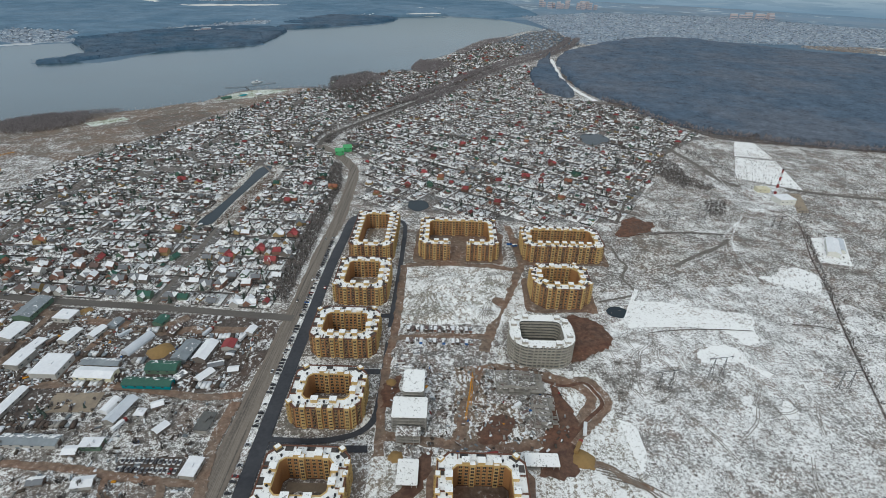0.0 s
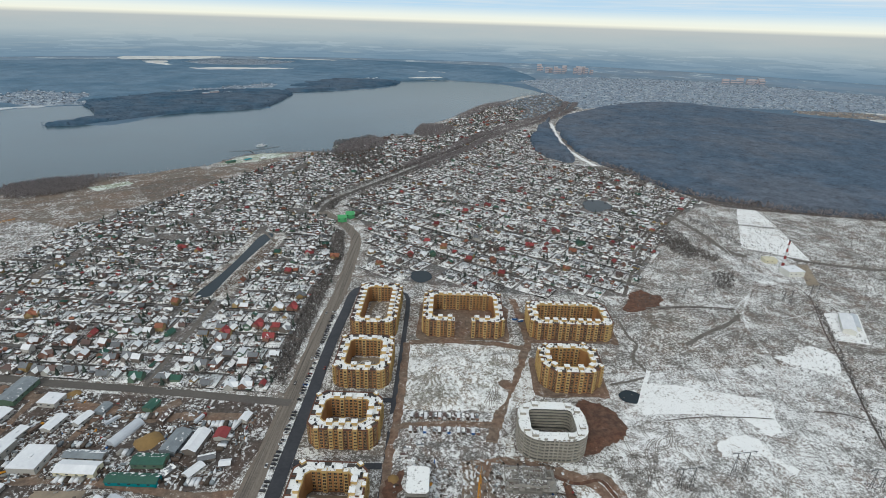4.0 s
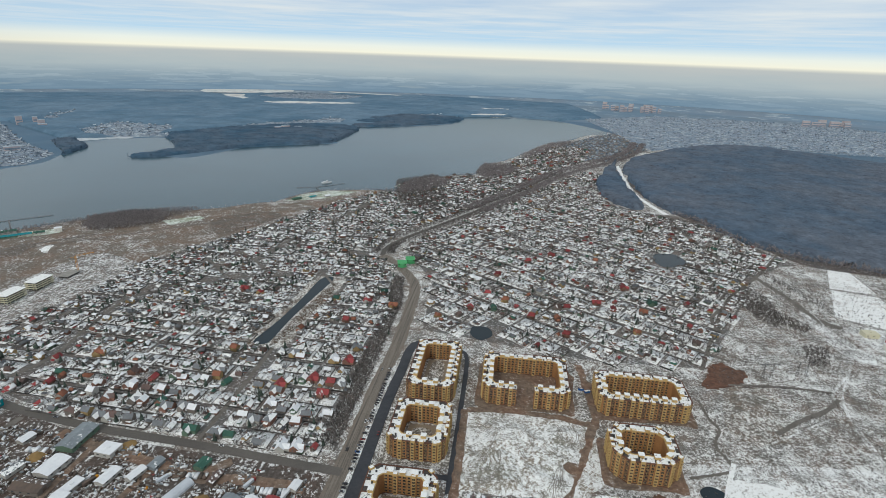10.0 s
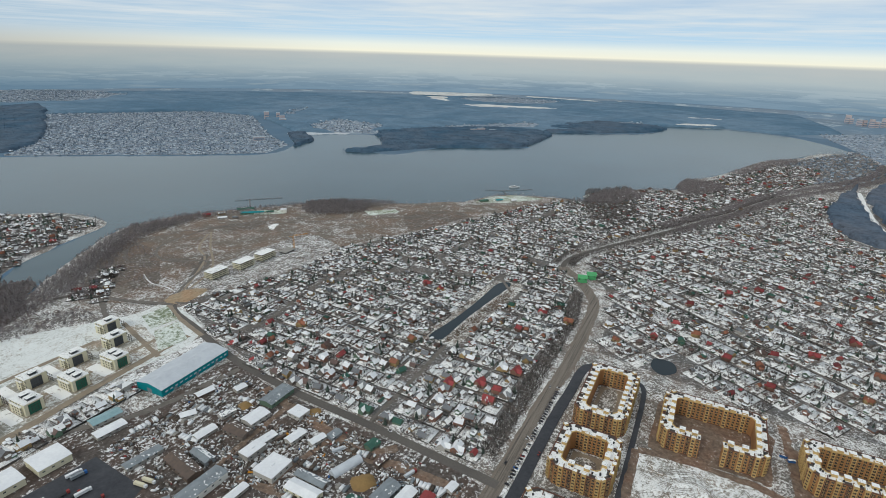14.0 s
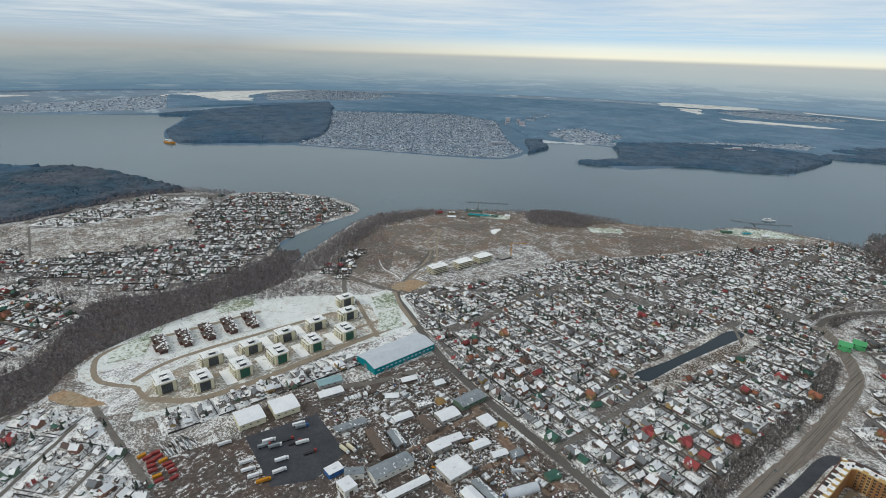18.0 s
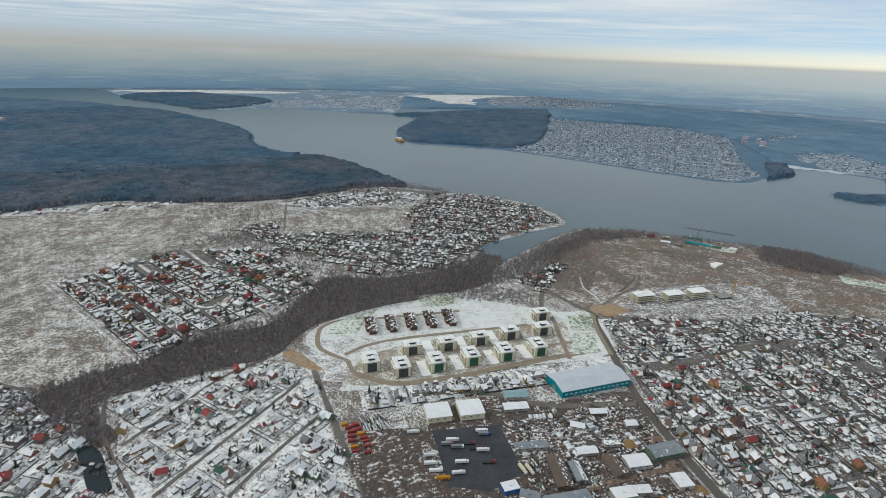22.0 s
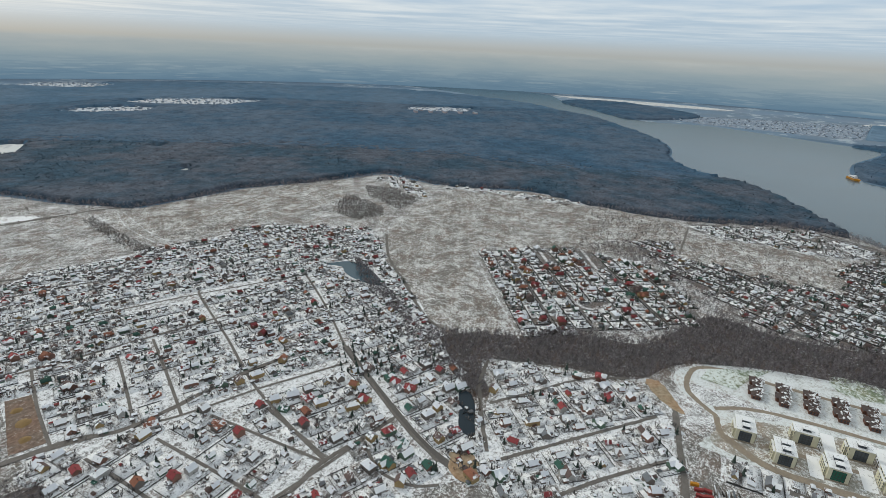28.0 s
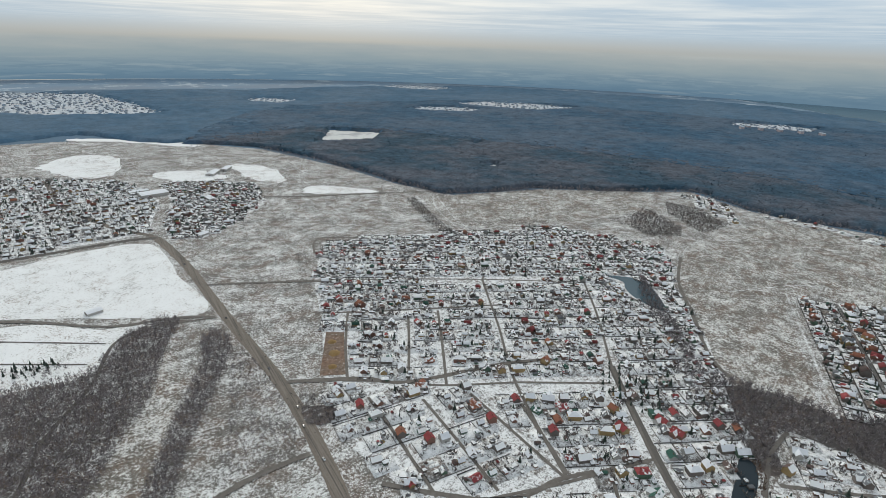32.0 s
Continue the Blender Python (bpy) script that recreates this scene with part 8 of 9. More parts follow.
def big_hangar():
    e = base_at("hangar", -498, 391, 0.3, 93)
    Shape().walls(88, 36, 8.0, 3.2).put("wall", "teal_sheet", e, "teal sheet-metal wall")
    Shape().gable(88, 36, 8.0, 3.2, 0.4, 0.3).put("roof", "pale_sheet", e, "pale grey ribbed metal roof")
    rib = None
    for k in range(30):
        for sgn in (-1, 1):
            m = Matrix.Translation((-42.5 + 2.93 * k, 0, 0)) @ Matrix.Diagonal((1, sgn, 1, 1))
            if rib is None:
                rib = Shape().beam((0, 0.3, 11.28), (0, 18.2, 8.02), 0.06).put("roof_rib", "pale_sheet", e)
                rib.matrix_basis = m
            else:
                share(rib, "roof_rib", e, m)
    for k in range(14):
        box_part("window", "pale_sheet", e, -40 + 6 * k, -18.12, 3.0, -36.8 + 6 * k, -17.95, 4.6)
    for x in (-30, -2, 24):
        box_part("gate", "grey_sheet", e, x, -18.15, 0, x + 4, -17.95, 2.6)
    box_part("door", "grey_sheet", e, -44.15, -3, 0, -43.95, 3, 5)
    tagged(e, "long teal metal hangar with a pale grey roof", "hangar")


big_hangar()
SHEDS_LIST = [
    (-225, 311, 37, 9, 0, 4.5, 1.6, "teal_sheet", "roof_green", "gable", "long teal shed with patchy snow"), (-222, 329, 24, 11, 1, 5, 2, "wall_green", "roof_green", "gable", "shed with a dark green metal roof"),
    (-212, 349, 24, 13, 83, 5, 2.2, "grey_sheet", "grey_sheet", "gable", "blue-grey metal warehouse"), (-196, 350, 24, 11, 84, 5, 2.2, "wall_timber", "roof_white", "gable", "long shed under white snow"),
    (-180, 360, 11, 10, 90, 4, 1.6, "wall_pale", "roof_red", "gable", "small workshop with a red roof"), (-258, 359, 29, 10, 72, 0, 0, "concrete", "pale_sheet", "barrel", "grey round-roofed storage hangar"),
    (-309, 326, 24, 21, 90, 6, 0, "wall_pale", "roof_white", "flat", "white flat-roofed workshop"), (-273, 332, 30, 8, -1, 4.5, 1.5, "concrete", "grey_sheet", "gable", "long grey barn"), (-270, 319, 30, 12, -1, 5, 1.8, "cream_wall", "roof_white", "gable", "long cream barn under snow"),
    (-377, 403, 32, 16, 90, 5.5, 1.8, "wall_green", "grey_sheet", "gable", "grey-green striped metal warehouse"), (-340, 393, 16, 14, -5, 5, 0, "wall_pale", "roof_white", "flat", "white flat-roofed store"),
    (-242, 288, 15, 9, 78, 0, 0, "concrete", "roof_white", "barrel", "snowy round-roofed shelter"), (-231, 283, 25, 9, 78, 4, 1.8, "concrete", "pale_sheet", "gable", "ribbed pale greenhouse-like shed"), (-216, 281, 7, 7, 0, 3, 0, "wall_pale", "roof_white", "flat", "small white hut"),
    (-253, 391, 12, 9, 80, 4, 1.5, "wall_green", "roof_green", "gable", "small green-roofed shed"), (-371, 368, 22, 15, 85, 5, 1.6, "wall_pale", "roof_white", "gable", "snowy pale warehouse"), (-340, 352, 16, 9, 80, 4, 0, "concrete", "roof_white", "flat", "low white-roofed store"),
    (-291, 385, 12, 8, 80, 4, 1.5, "grey_sheet", "grey_sheet", "gable", "small grey metal shed"), (-376, 292, 38, 14, -10, 5, 2.0, "rust_sheet", "rust_sheet", "gable", "long rusty brown shed"), (-372, 308, 23, 9, -8, 4.5, 1.8, "grey_sheet", "grey_sheet", "gable", "grey metal shed"),
    (-343, 283, 39, 14, 88, 7, 1.2, "white_wall", "grey_sheet", "gable", "two-storey white workshop with striped roof"), (-371, 346, 25, 13, 0, 4.5, 2.0, "wall_timber", "rust_sheet", "gable", "tan timber shed"), (-339, 333, 20, 12, 86, 6, 0, "concrete", "roof_white", "flat", "snowy concrete workshop"),
    (-492, 299, 26, 12, 82, 4.5, 1.5, "wall_pale", "pale_teal", "gable", "shed with a pale teal roof"), (-473, 291, 26, 11, 83, 4, 1.0, "concrete", "roof_white", "gable", "low grey shed in front of the yard"), (-414, 282, 31, 9, 82, 4, 1.2, "concrete", "grey_sheet", "gable", "long low grey store"),
    (-347, 242, 14, 12, 3, 6, 0, "white_wall", "roof_white", "flat", "white two-storey office"), (-370, 242, 14, 10, 92, 5, 0, "blue_paint", "roof_white", "flat", "blue-walled office under snow"), (-356, 254, 17, 8, 60, 6, 0, "white_wall", "grey_sheet", "flat", "white narrow office"), (-316, 282, 40, 7, 87, 4, 1.2, "concrete", "roof_white", "gable", "long narrow snowy garage row"),
    (-481, 208, 25, 23, 87, 7, 1.0, "cream_wall", "roof_white", "gable", "white-roofed open storage hall"), (-478, 242, 25, 24, 86, 7, 1.0, "cream_wall", "roof_white", "gable", "white-roofed storage hall"), (-166, 274, 17, 10, 86, 3, 0, "concrete", "concrete_dark", "flat", "roofless concrete ruin"),
    (-166, 330, 8, 6, 10, 3, 1.2, "wall_timber", "roof_white", "gable", "small snowy hut"), (-182, 335, 12, 6, 20, 3, 1.2, "wall_timber", "roof_grey", "gable", "grey garage row"), (-430, 340, 14, 8, 60, 4, 1.4, "wall_pale", "roof_white", "gable", "snowy store shed"), (-420, 395, 12, 8, 80, 4, 1.4, "concrete", "roof_white", "gable", "snowy store shed"), (-300, 372, 15, 7, 75, 4, 1.4, "wall_pale", "roof_white", "gable", "snowy store shed"), (-235, 378, 14, 6, 80, 4, 1.4, "rust_sheet", "roof_brown", "gable", "brown shed"), (-168, 380, 10, 7, 80, 4, 1.4, "wall_pale", "roof_white", "gable", "small white-roofed shop"),
    (-277, 253, 40, 9, 0, 4, 1.4, "wall_pale", "grey_sheet", "gable", "long grey garage row under patchy snow"), (-245, 246, 9, 7, 5, 3.2, 1.2, "wall_timber", "roof_white", "gable", "small snowy hut"), (-234, 252, 14, 8, 3, 4, 0, "wall_green", "roof_white", "flat", "white-roofed yellow-green workshop"), (-222, 222, 12, 8, 10, 3.5, 1.6, "wall_pale", "roof_white", "gable", "white snowy cabin between lanes"), (-159, 235, 15, 10, 85, 4, 0, "concrete", "roof_white", "flat", "white-roofed open canopy"), (-310, 250, 22, 8, 4, 4, 1.4, "wall_brick", "roof_white", "gable", "snowy brick store"), (-195, 268, 10, 6, 60, 3, 1.0, "wall_timber", "roof_white", "gable", "small snowy hut"), (-252, 222, 9, 6, 10, 3, 1.2, "wall_timber", "roof_grey", "gable", "small grey shed"), (-208, 290, 8, 6, 30, 3, 1.2, "wall_timber", "roof_white", "gable", "small snowy hut"), (-186, 322, 14, 7, 60, 3.5, 1.4, "wall_pale", "roof_white", "gable", "snowy store shed"), (-205, 320, 10, 6, 65, 3.5, 1.2, "wall_timber", "roof_grey", "gable", "grey store shed"), (-320, 366, 18, 9, 82, 4, 1.4, "wall_pale", "roof_white", "gable", "snowy store shed"), (-395, 330, 20, 9, 84, 4, 1.4, "concrete", "roof_white", "gable", "snowy store shed"), (-400, 360, 16, 8, 80, 4, 1.4, "wall_pale", "roof_grey", "gable", "grey store shed"), (-445, 372, 18, 8, 78, 4, 1.4, "rust_sheet", "roof_white", "gable", "snowy rusty shed"),
    (474, 752, 18, 12, 0, 6, 0, "cream_wall", "cream_wall", "flat", "cream boiler house"), (484, 712, 24, 20, 8, 8, 0, "white_wall", "roof_white", "flat", "white-roofed boiler hall with windows"), (466, 570, 42, 13, 62, 6, 2.0, "white_wall", "roof_white", "gable", "white industrial hall on the scrubland"), (478, 575, 34, 8, 62, 5, 1.6, "white_wall", "pale_sheet", "gable", "pale industrial hall on the scrubland"),
    (-22, -705, 18, 12, 20, 4, 1.6, "wall_pale", "roof_white", "gable", "lonely farm building in the snow field"), (-905, 868, 34, 14, 48, 5, 2.0, "wall_pale", "roof_green", "gable", "green-roofed boathouse"), (-915, 872, 12, 10, 30, 5, 0, "white_wall", "roof_white", "barrel", "white domed lakeside pavilion"), (-884, 852, 26, 12, 40, 4, 1.6, "wall_green", "teal_sheet", "gable", "long teal-roofed lakeside house"), (-866, 868, 20, 11, 45, 4, 1.6, "wall_pale", "teal_sheet", "gable", "teal-roofed lakeside house"), (-850, 882, 16, 9, 40, 4, 1.6, "wall_pale", "roof_green", "gable", "green-roofed lakeside house"), (-830, 902, 12, 10, 40, 7, 0, "white_wall", "roof_white", "flat", "white lakeside tower house"), (-925, 820, 14, 9, 70, 4, 1.6, "wall_yellow", "roof_grey", "gable", "yellow lakeside house by the wood"), (-940, 795, 16, 10, 60, 5, 1.8, "wall_brick", "roof_red", "gable", "red-roofed lakeside house by the wood"), (-900, 800, 18, 10, 55, 4, 1.4, "wall_pale", "roof_white", "gable", "snowy lakeside hall"), (-880, 815, 10, 7, 30, 4, 1.4, "wall_timber", "roof_grey", "gable", "grey lakeside cabin"), (-500, 1222, 22, 10, 50, 4, 1.6, "wall_green", "roof_green", "gable", "green-roofed lakeside camp house"), (-470, 1245, 18, 9, 55, 4, 1.6, "wall_pale", "teal_sheet", "gable", "teal-roofed lakeside camp house"), (-440, 1262, 14, 9, 55, 4, 1.6, "wall_pale", "roof_white", "gable", "snowy lakeside camp house"), (-146, -1268, 56, 34, 12, 7, 2.0, "wall_pale", "roof_white", "gable", "white-roofed greenhouse hall"), (-120, -1300, 40, 16, 12, 6, 1.6, "wall_pale", "roof_white", "gable", "long white hall of the settlement"), (-250, -1180, 30, 14, 100, 5, 1.6, "wall_pale", "roof_white", "gable", "snowy hall of the settlement"), (-300, -1420, 50, 20, 60, 6, 1.6, "wall_pale", "roof_white", "gable", "white-roofed farm hall before the wood"), (-340, -1455, 44, 16, 60, 6, 1.6, "wall_pale", "roof_white", "gable", "white-roofed farm hall before the wood"), (-195, -950, 20, 12, 30, 4, 1.4, "wall_pale", "roof_white", "gable", "snowy roadside store"),
]
for x, y, ln, wd, an, ev, rs, wm, rm, fm, lab in SHEDS_LIST:
    hall(x, y, ln, wd, an, ev, rs, wm, rm, lab, fm)


def heap(x, y, r, h, mat, label, seed):
    """A loose heap."""
    rng = np.random.RandomState(seed)
    n, v = 14, [(0, 0, h)]
    for k, (q, z) in enumerate(((0.35, 0.8), (0.7, 0.4), (1.0, 0.0))):
        v += [(r * q * rng.uniform(0.8, 1.15) * math.cos(2 * math.pi * j / n), r * q * rng.uniform(0.8, 1.15) * math.sin(2 * math.pi * j / n), h * z * rng.uniform(0.85, 1.1)) for j in range(n)]
    f = [(0, 1 + j, 1 + (j + 1) % n) for j in range(n)]
    for k in range(2):
        a, b = 1 + k * n, 1 + (k + 1) * n
        f += [(a + j, b + j, b + (j + 1) % n, a + (j + 1) % n) for j in range(n)]
    ob = put("sand_mound" if mat == "sand_heap" else "spoil_mound", v, f, mat, smooth=True)
    ob.location = (x, y, 0.4)
    tagged(ob, label, "pile")


for k, (x, y, r, h, mt, lab) in enumerate(((-235, 352, 11, 5, "sand_heap", "large heap of ochre sand"), (-395, 378, 8, 4, "sand_heap", "heap of loose ochre sand"), (-330, 404, 7, 3, "sand_heap", "heap of loose brown sand"), (-255, -465, 8, 3, "sand_heap", "heap of loose yellow sand"), (-243, -440, 6, 2.5, "sand_heap", "heap of loose yellow sand"), (-262, -490, 6, 3, "sand_heap", "heap of loose yellow sand"), (-38, 322, 5, 3, "sand_heap", "heap of loose orange sand"), (-28, 250, 6, 2.5, "sand_heap", "heap of loose orange sand"), (100, 252, 9, 3, "sand_heap", "heap of loose orange clay"), (55, 440, 9, 3.5, "dirt", "bare brown spoil heap of earth"))):
    heap(x, y, r, h, mt, lab, 40 + k)


# ---- villa estate ----
def villa(x, y, glass, label, w=17.0, d=24.0, h=13.2, heads=2):
    e = base_at("villa", x, y, 0.3, 2)
    Shape().box(-d, -w / 2, 0, 0, w / 2, h).box(-d + 2, -w / 2 - 1.6, 0, -4, -w / 2, h - 3).box(-d + 2, w / 2, 0, -4, w / 2 + 1.6, h - 3).put("wall", "cream_wall", e, "cream rendered wall")
    Shape().box(-d - 0.4, -w / 2 - 0.4, h, 0.4, w / 2 + 0.4, h + 0.5).box(-d + 1.8, -w / 2 - 1.8, h - 3, -3.8, w / 2 + 1.8, h - 2.6).put("roof", "roof_snow", e, "flat roof under snow")
    for k in range(heads):
        x0 = -8.0 - 9.5 * k
        room = Shape().box(x0, -3.2, h + 0.5, x0 + 5, 3.2, h + 3.2).put("roof_room", "grey_glass", e)
        Shape().box(x0 - 0.6, -3.8, h + 3.2, x0 + 5.6, 3.8, h + 3.6).put("canopy", "roof_snow", room)
        Shape().beam((x0 + 5.6, -3.6, h + 0.5), (x0 + 5.6, -3.6, h + 3.4), 0.12).beam((x0 + 5.6, 3.6, h + 0.5), (x0 + 5.6, 3.6, h + 3.4), 0.12).beam((x0 + 5.6, -3.6, h + 1.6), (x0 + 5.6, 3.6, h + 1.6), 0.1).put("railing", "black_metal", room)
    glazing = box_part("glazing_frame", "black_metal", e, 0, -5.4, 0.8, 0.18, 5.4, 11.6)
    pane = None
    for r in range(4):
        for c in range(4):
            m = Matrix.Translation((0.16, -5.1 + 2.6 * c, 1.1 + 2.65 * r))
            if pane is None:
                pane = box_part("pane", glass, glazing, 0, 0, 0, 0.12, 2.25, 2.2)
                pane.matrix_basis = m
            else:
                share(pane, "pane", glazing, m)
    side = None
    for r in range(4):
        for c in range(5):
            for sg in (-1, 1):
                off = w / 2 + (1.6 if r < 3 and 0 < c < 5 else 0.0)
                m = Matrix.Translation((-d + 3.2 + 4.2 * c, sg * (off + 0.02), 1.3 + 3.1 * r))
                if r == 3 and c == 4:
                    continue
                if side is None:
                    side = box_part("window", "window_glass", e, -0.9, -0.08, 0, 0.9, 0.08, 1.7)
                    side.matrix_basis = m
                else:
                    share(side, "window", e, m)
    Shape().box(-0.5, -w / 2 - 1.2, -0.3, 2.2, w / 2 + 1.2, 0.5).put("terrace", "paving", e)
    return tagged(e, label, "villa", "villa estate")


for k, (x, y) in enumerate(((-574, 155), (-555, 188), (-556, 230), (-559, 274), (-560, 318), (-562, 363))):
    villa(x, y, "grey_glass" if k < 2 else "green_glass", "cream flat-roofed villa block with dark front glazing" if k < 2 else "cream flat-roofed villa block with green front glazing")
for x, y in ((-599, 209), (-598, 254), (-602, 298), (-607, 342), (-608, 389), (-647, 406)):
    villa(x, y, "grey_glass", "wide cream flat-roofed apartment villa", w=21, d=15, heads=1)


def brick_house(x, y, label):
    e = base_at("brick_house", x, y, 0.3)
    Shape().box(-9, -7, 0, 1, 7, 5.6).box(1, -4, 0, 9, 5, 5.6).put("wall", "brick_brown", e, "dark red brick wall")
    s = Shape().hip(11, 15, 5.6, 2.6, 0.7)
    s.v = [(a - 4, b, c) for a, b, c in s.v]
    s.put("roof", "roof_ruin", e)
    s = Shape().hip(9, 10, 5.6, 2.2, 0.6)
    s.v = [(a + 5.2, b + 0.5, c) for a, b, c in s.v]
    s.put("roof", "roof_ruin", e)
    for a, b in ((-6, -3), (-2, 4), (5, 1)):
        box_part("chimney", "brick_brown", e, a, b, 6, a + 0.9, b + 0.9, 9)
    for b in (-2.5, 0.5, 3):
        box_part("window", "window_glass", e, 9, b, 1.2, 9.12, b + 1.4, 3.6)
    tagged(e, label, "house", "brick houses row")


for k in range(5):
    brick_house(-668, 169 + 27.3 * k, "unfinished dark brick twin house with snowy roof")
    brick_house(-690, 171 + 27.3 * k, "unfinished dark brick twin house with snowy roof")


# ---- lakeside shells ----
for x, y, lab in ((-674, 588, "pale four-storey concrete shell with snowy roof"), (-668, 637, "pale four-storey concrete shell with snowy roof"), (-667, 682, "pale four-storey concrete shell with snowy roof")):
    frame_building("concrete_shell", x - 9, y - 16, x + 9, y + 16, 4, lab, None, 1, slabmat="cream_wall")
frame_building("foundation", -667, 712, -650, 738, 1, "low concrete foundation with columns", None, 1, "concrete")


# ---- tall things ----
def chimney_stack(x, y):
    e = base_at("chimney_stack", x, y, 0.3)
    for k in range(8):
        Shape().tube(0, 0, 5.5 * k, 5.5 * (k + 1), 2.0 - 0.13 * k, 1.87 - 0.13 * k, 10).put("band", "red_paint" if k % 2 else "white_paint", e)
    Shape().tube(0, 0, 44, 45.2, 1.1, 1.1, 10).put("rim", "black_metal", e)
    tagged(e, "tall red and white striped boiler chimney", "chimney")


chimney_stack(479, 727)


def pylon(x, y, turn):
    e = base_at("power_pylon", x, y, 0.2, turn)
    for sx in (-5, 5):
        Shape().beam((sx - 1.6, 0, 0), (sx, 0, 19), 0.13).beam((sx + 1.6, 0, 0), (sx, 0, 19), 0.13).beam((sx - 0.8, 0, 9), (sx + 0.8, 0, 9), 0.08).put("leg", "steel_grey", e)
    arm = Shape().beam((-11, 0, 19), (11, 0, 19), 0.15).beam((-11, 0, 19), (-5, 0, 20.5), 0.08).beam((11, 0, 19), (5, 0, 20.5), 0.08).put("crossarm", "steel_grey", e)
    for sx in (-10, 0, 10):
        Shape().tube(sx, 0, 16.6, 19, 0.14, 0.14, 5).put("insulator", "grey_glass", arm)
    tagged(e, "slim grey portal-shaped power line pylon", "pylon", "power line")


for x, y, tn in ((228, 341, 10), (179, 323, 10), (325, 329, 10), (290, 619, 8), (333, 632, 8), (424, 620, 8), (-272, -739, -25), (-307, -733, -25), (-351, -949, -25), (-273, -951, -25), (470, 640, 8)):
    pylon(x, y, tn)


def tower_crane(x, y, height, turn, jib, label):
    e = base_at("tower_crane", x, y, 0.3, turn)
    s = Shape()
    for a in (-0.9, 0.9):
        for b in (-0.9, 0.9):
            s.beam((a, b, 0), (a, b, height), 0.14)
    for k in range(int(height / 2.4)):
        z = 2.4 * k
        q = 0.9 if k % 2 else -0.9
        s.beam((-q, -0.9, z), (q, -0.9, z + 2.4), 0.07).beam((-0.9, q, z), (-0.9, -q, z + 2.4), 0.07).beam((0.9, -q, z), (0.9, q, z + 2.4), 0.07)
    mast = s.put("mast", "orange_paint", e)
    s = Shape().beam((-10, 0, height), (jib, -0.6, height), 0.15).beam((-10, 0, height), (jib, 0.6, height), 0.15).beam((0, 0, height + 2.2), (jib, 0, height + 0.8), 0.15)
    for k in range(int(jib / 2.5)):
        s.beam((2.5 * k, -0.6, height), (2.5 * k + 1.25, 0, height + 1.9), 0.06).beam((2.5 * k, 0.6, height), (2.5 * k + 1.25, 0, height + 1.9), 0.06)
    jib_arm = s.put("jib", "orange_paint", e)
    box_part("counterweight", "concrete", jib_arm, -10, -1, height - 2, -7.5, 1, height)
    box_part("cab", "white_paint", mast, 0.8, -2.2, height - 2.2, 2.6, -0.9, height)
    box_part("base", "concrete", e, -3, -3, -0.3, 3, 3, 0.6)
    tagged(e, label, "crane")


tower_crane(24, 300, 28, 262, 42, "yellow lattice tower crane on the building site")
tower_crane(-658, 742, 24, 60, 26, "slim tower crane beside the foundation")


# ---- vehicles ----
def car(x, y, turn, paint, label):
    e = base_at("car", x, y, 0.78, turn)
    Shape().box(-2.2, -0.88, 0.32, 2.2, 0.88, 0.86).put("body", paint, e)
    v = [(-1.5, -0.8, 0.86), (1.1, -0.8, 0.86), (1.1, 0.8, 0.86), (-1.5, 0.8, 0.86), (-1.1, -0.66, 1.45), (0.4, -0.66, 1.45), (0.4, 0.66, 1.45), (-1.1, 0.66, 1.45)]
    put("cabin", v, [(0, 1, 5, 4), (1, 2, 6, 5), (2, 3, 7, 6), (3, 0, 4, 7), (4, 5, 6, 7)], "window_glass", e)
    wheel = None
    for sx in (-1.35, 1.35):
        for sy in (-0.85, 0.85):
            m = Matrix.Translation((sx, sy, 0.32)) @ Matrix.Rotation(math.pi / 2, 4, "X")
            if wheel is None:
                wheel = Shape().tube(0, 0, -0.1, 0.1, 0.32, 0.32, 8).put("wheel", "rubber", e)
                wheel.matrix_basis = m
            else:
                share(wheel, "wheel", e, m)
    return tagged(e, label, "car", "cars by the road")


CARS = {"car_dark": "dark parked car", "car_silver": "silver grey parked car", "white_paint": "white parked car", "red_paint": "red parked car", "blue_paint": "blue parked car"}
PROTO = {}
CRNG = np.random.RandomState(12)
for k in range(84):
    y = 214 + 4.2 * k
    if CRNG.uniform() < 0.25 or not 200 < y < 575:
        continue
    paint = CRNG.choice(list(CARS), p=[0.50, 0.26, 0.18, 0.03, 0.03])
    m = Matrix.Translation((-130.0 + CRNG.uniform(-0.4, 0.4), y, 0.78)) @ Matrix.Rotation(radians(CRNG.choice([0, 180]) + CRNG.uniform(-4, 4)), 4, "Z")
    if paint not in PROTO:
        PROTO[paint] = car(0, 0, 0, paint, CARS[paint] + " with snow beside the road")
        PROTO[paint].matrix_basis = m
    else:
        copy_thing(PROTO[paint], m)
for x, y, tn, paint in ((-134, 470, 90, "white_paint"), (-140, 430, 90, "car_dark"), (-135, 330, 90, "white_paint"), (-139, 560, 90, "car_silver"), (-183, -360, 90, "car_dark"), (-187, -390, 90, "car_dark"), (-181, -470, 95, "car_silver"), (-184, -310, 90, "white_paint"), (-165, -610, 100, "car_dark"), (-115, 330, 90, "car_dark"), (-118, 455, 90, "red_paint"), (-250, 416, 5, "white_paint"), (-420, 427, 8, "car_silver"), (-146, -820, 100, "car_dark")):
    c = copy_thing(PROTO[paint], Matrix.Translation((x, y, 0.74)) @ Matrix.Rotation(radians(tn), 4, "Z"))


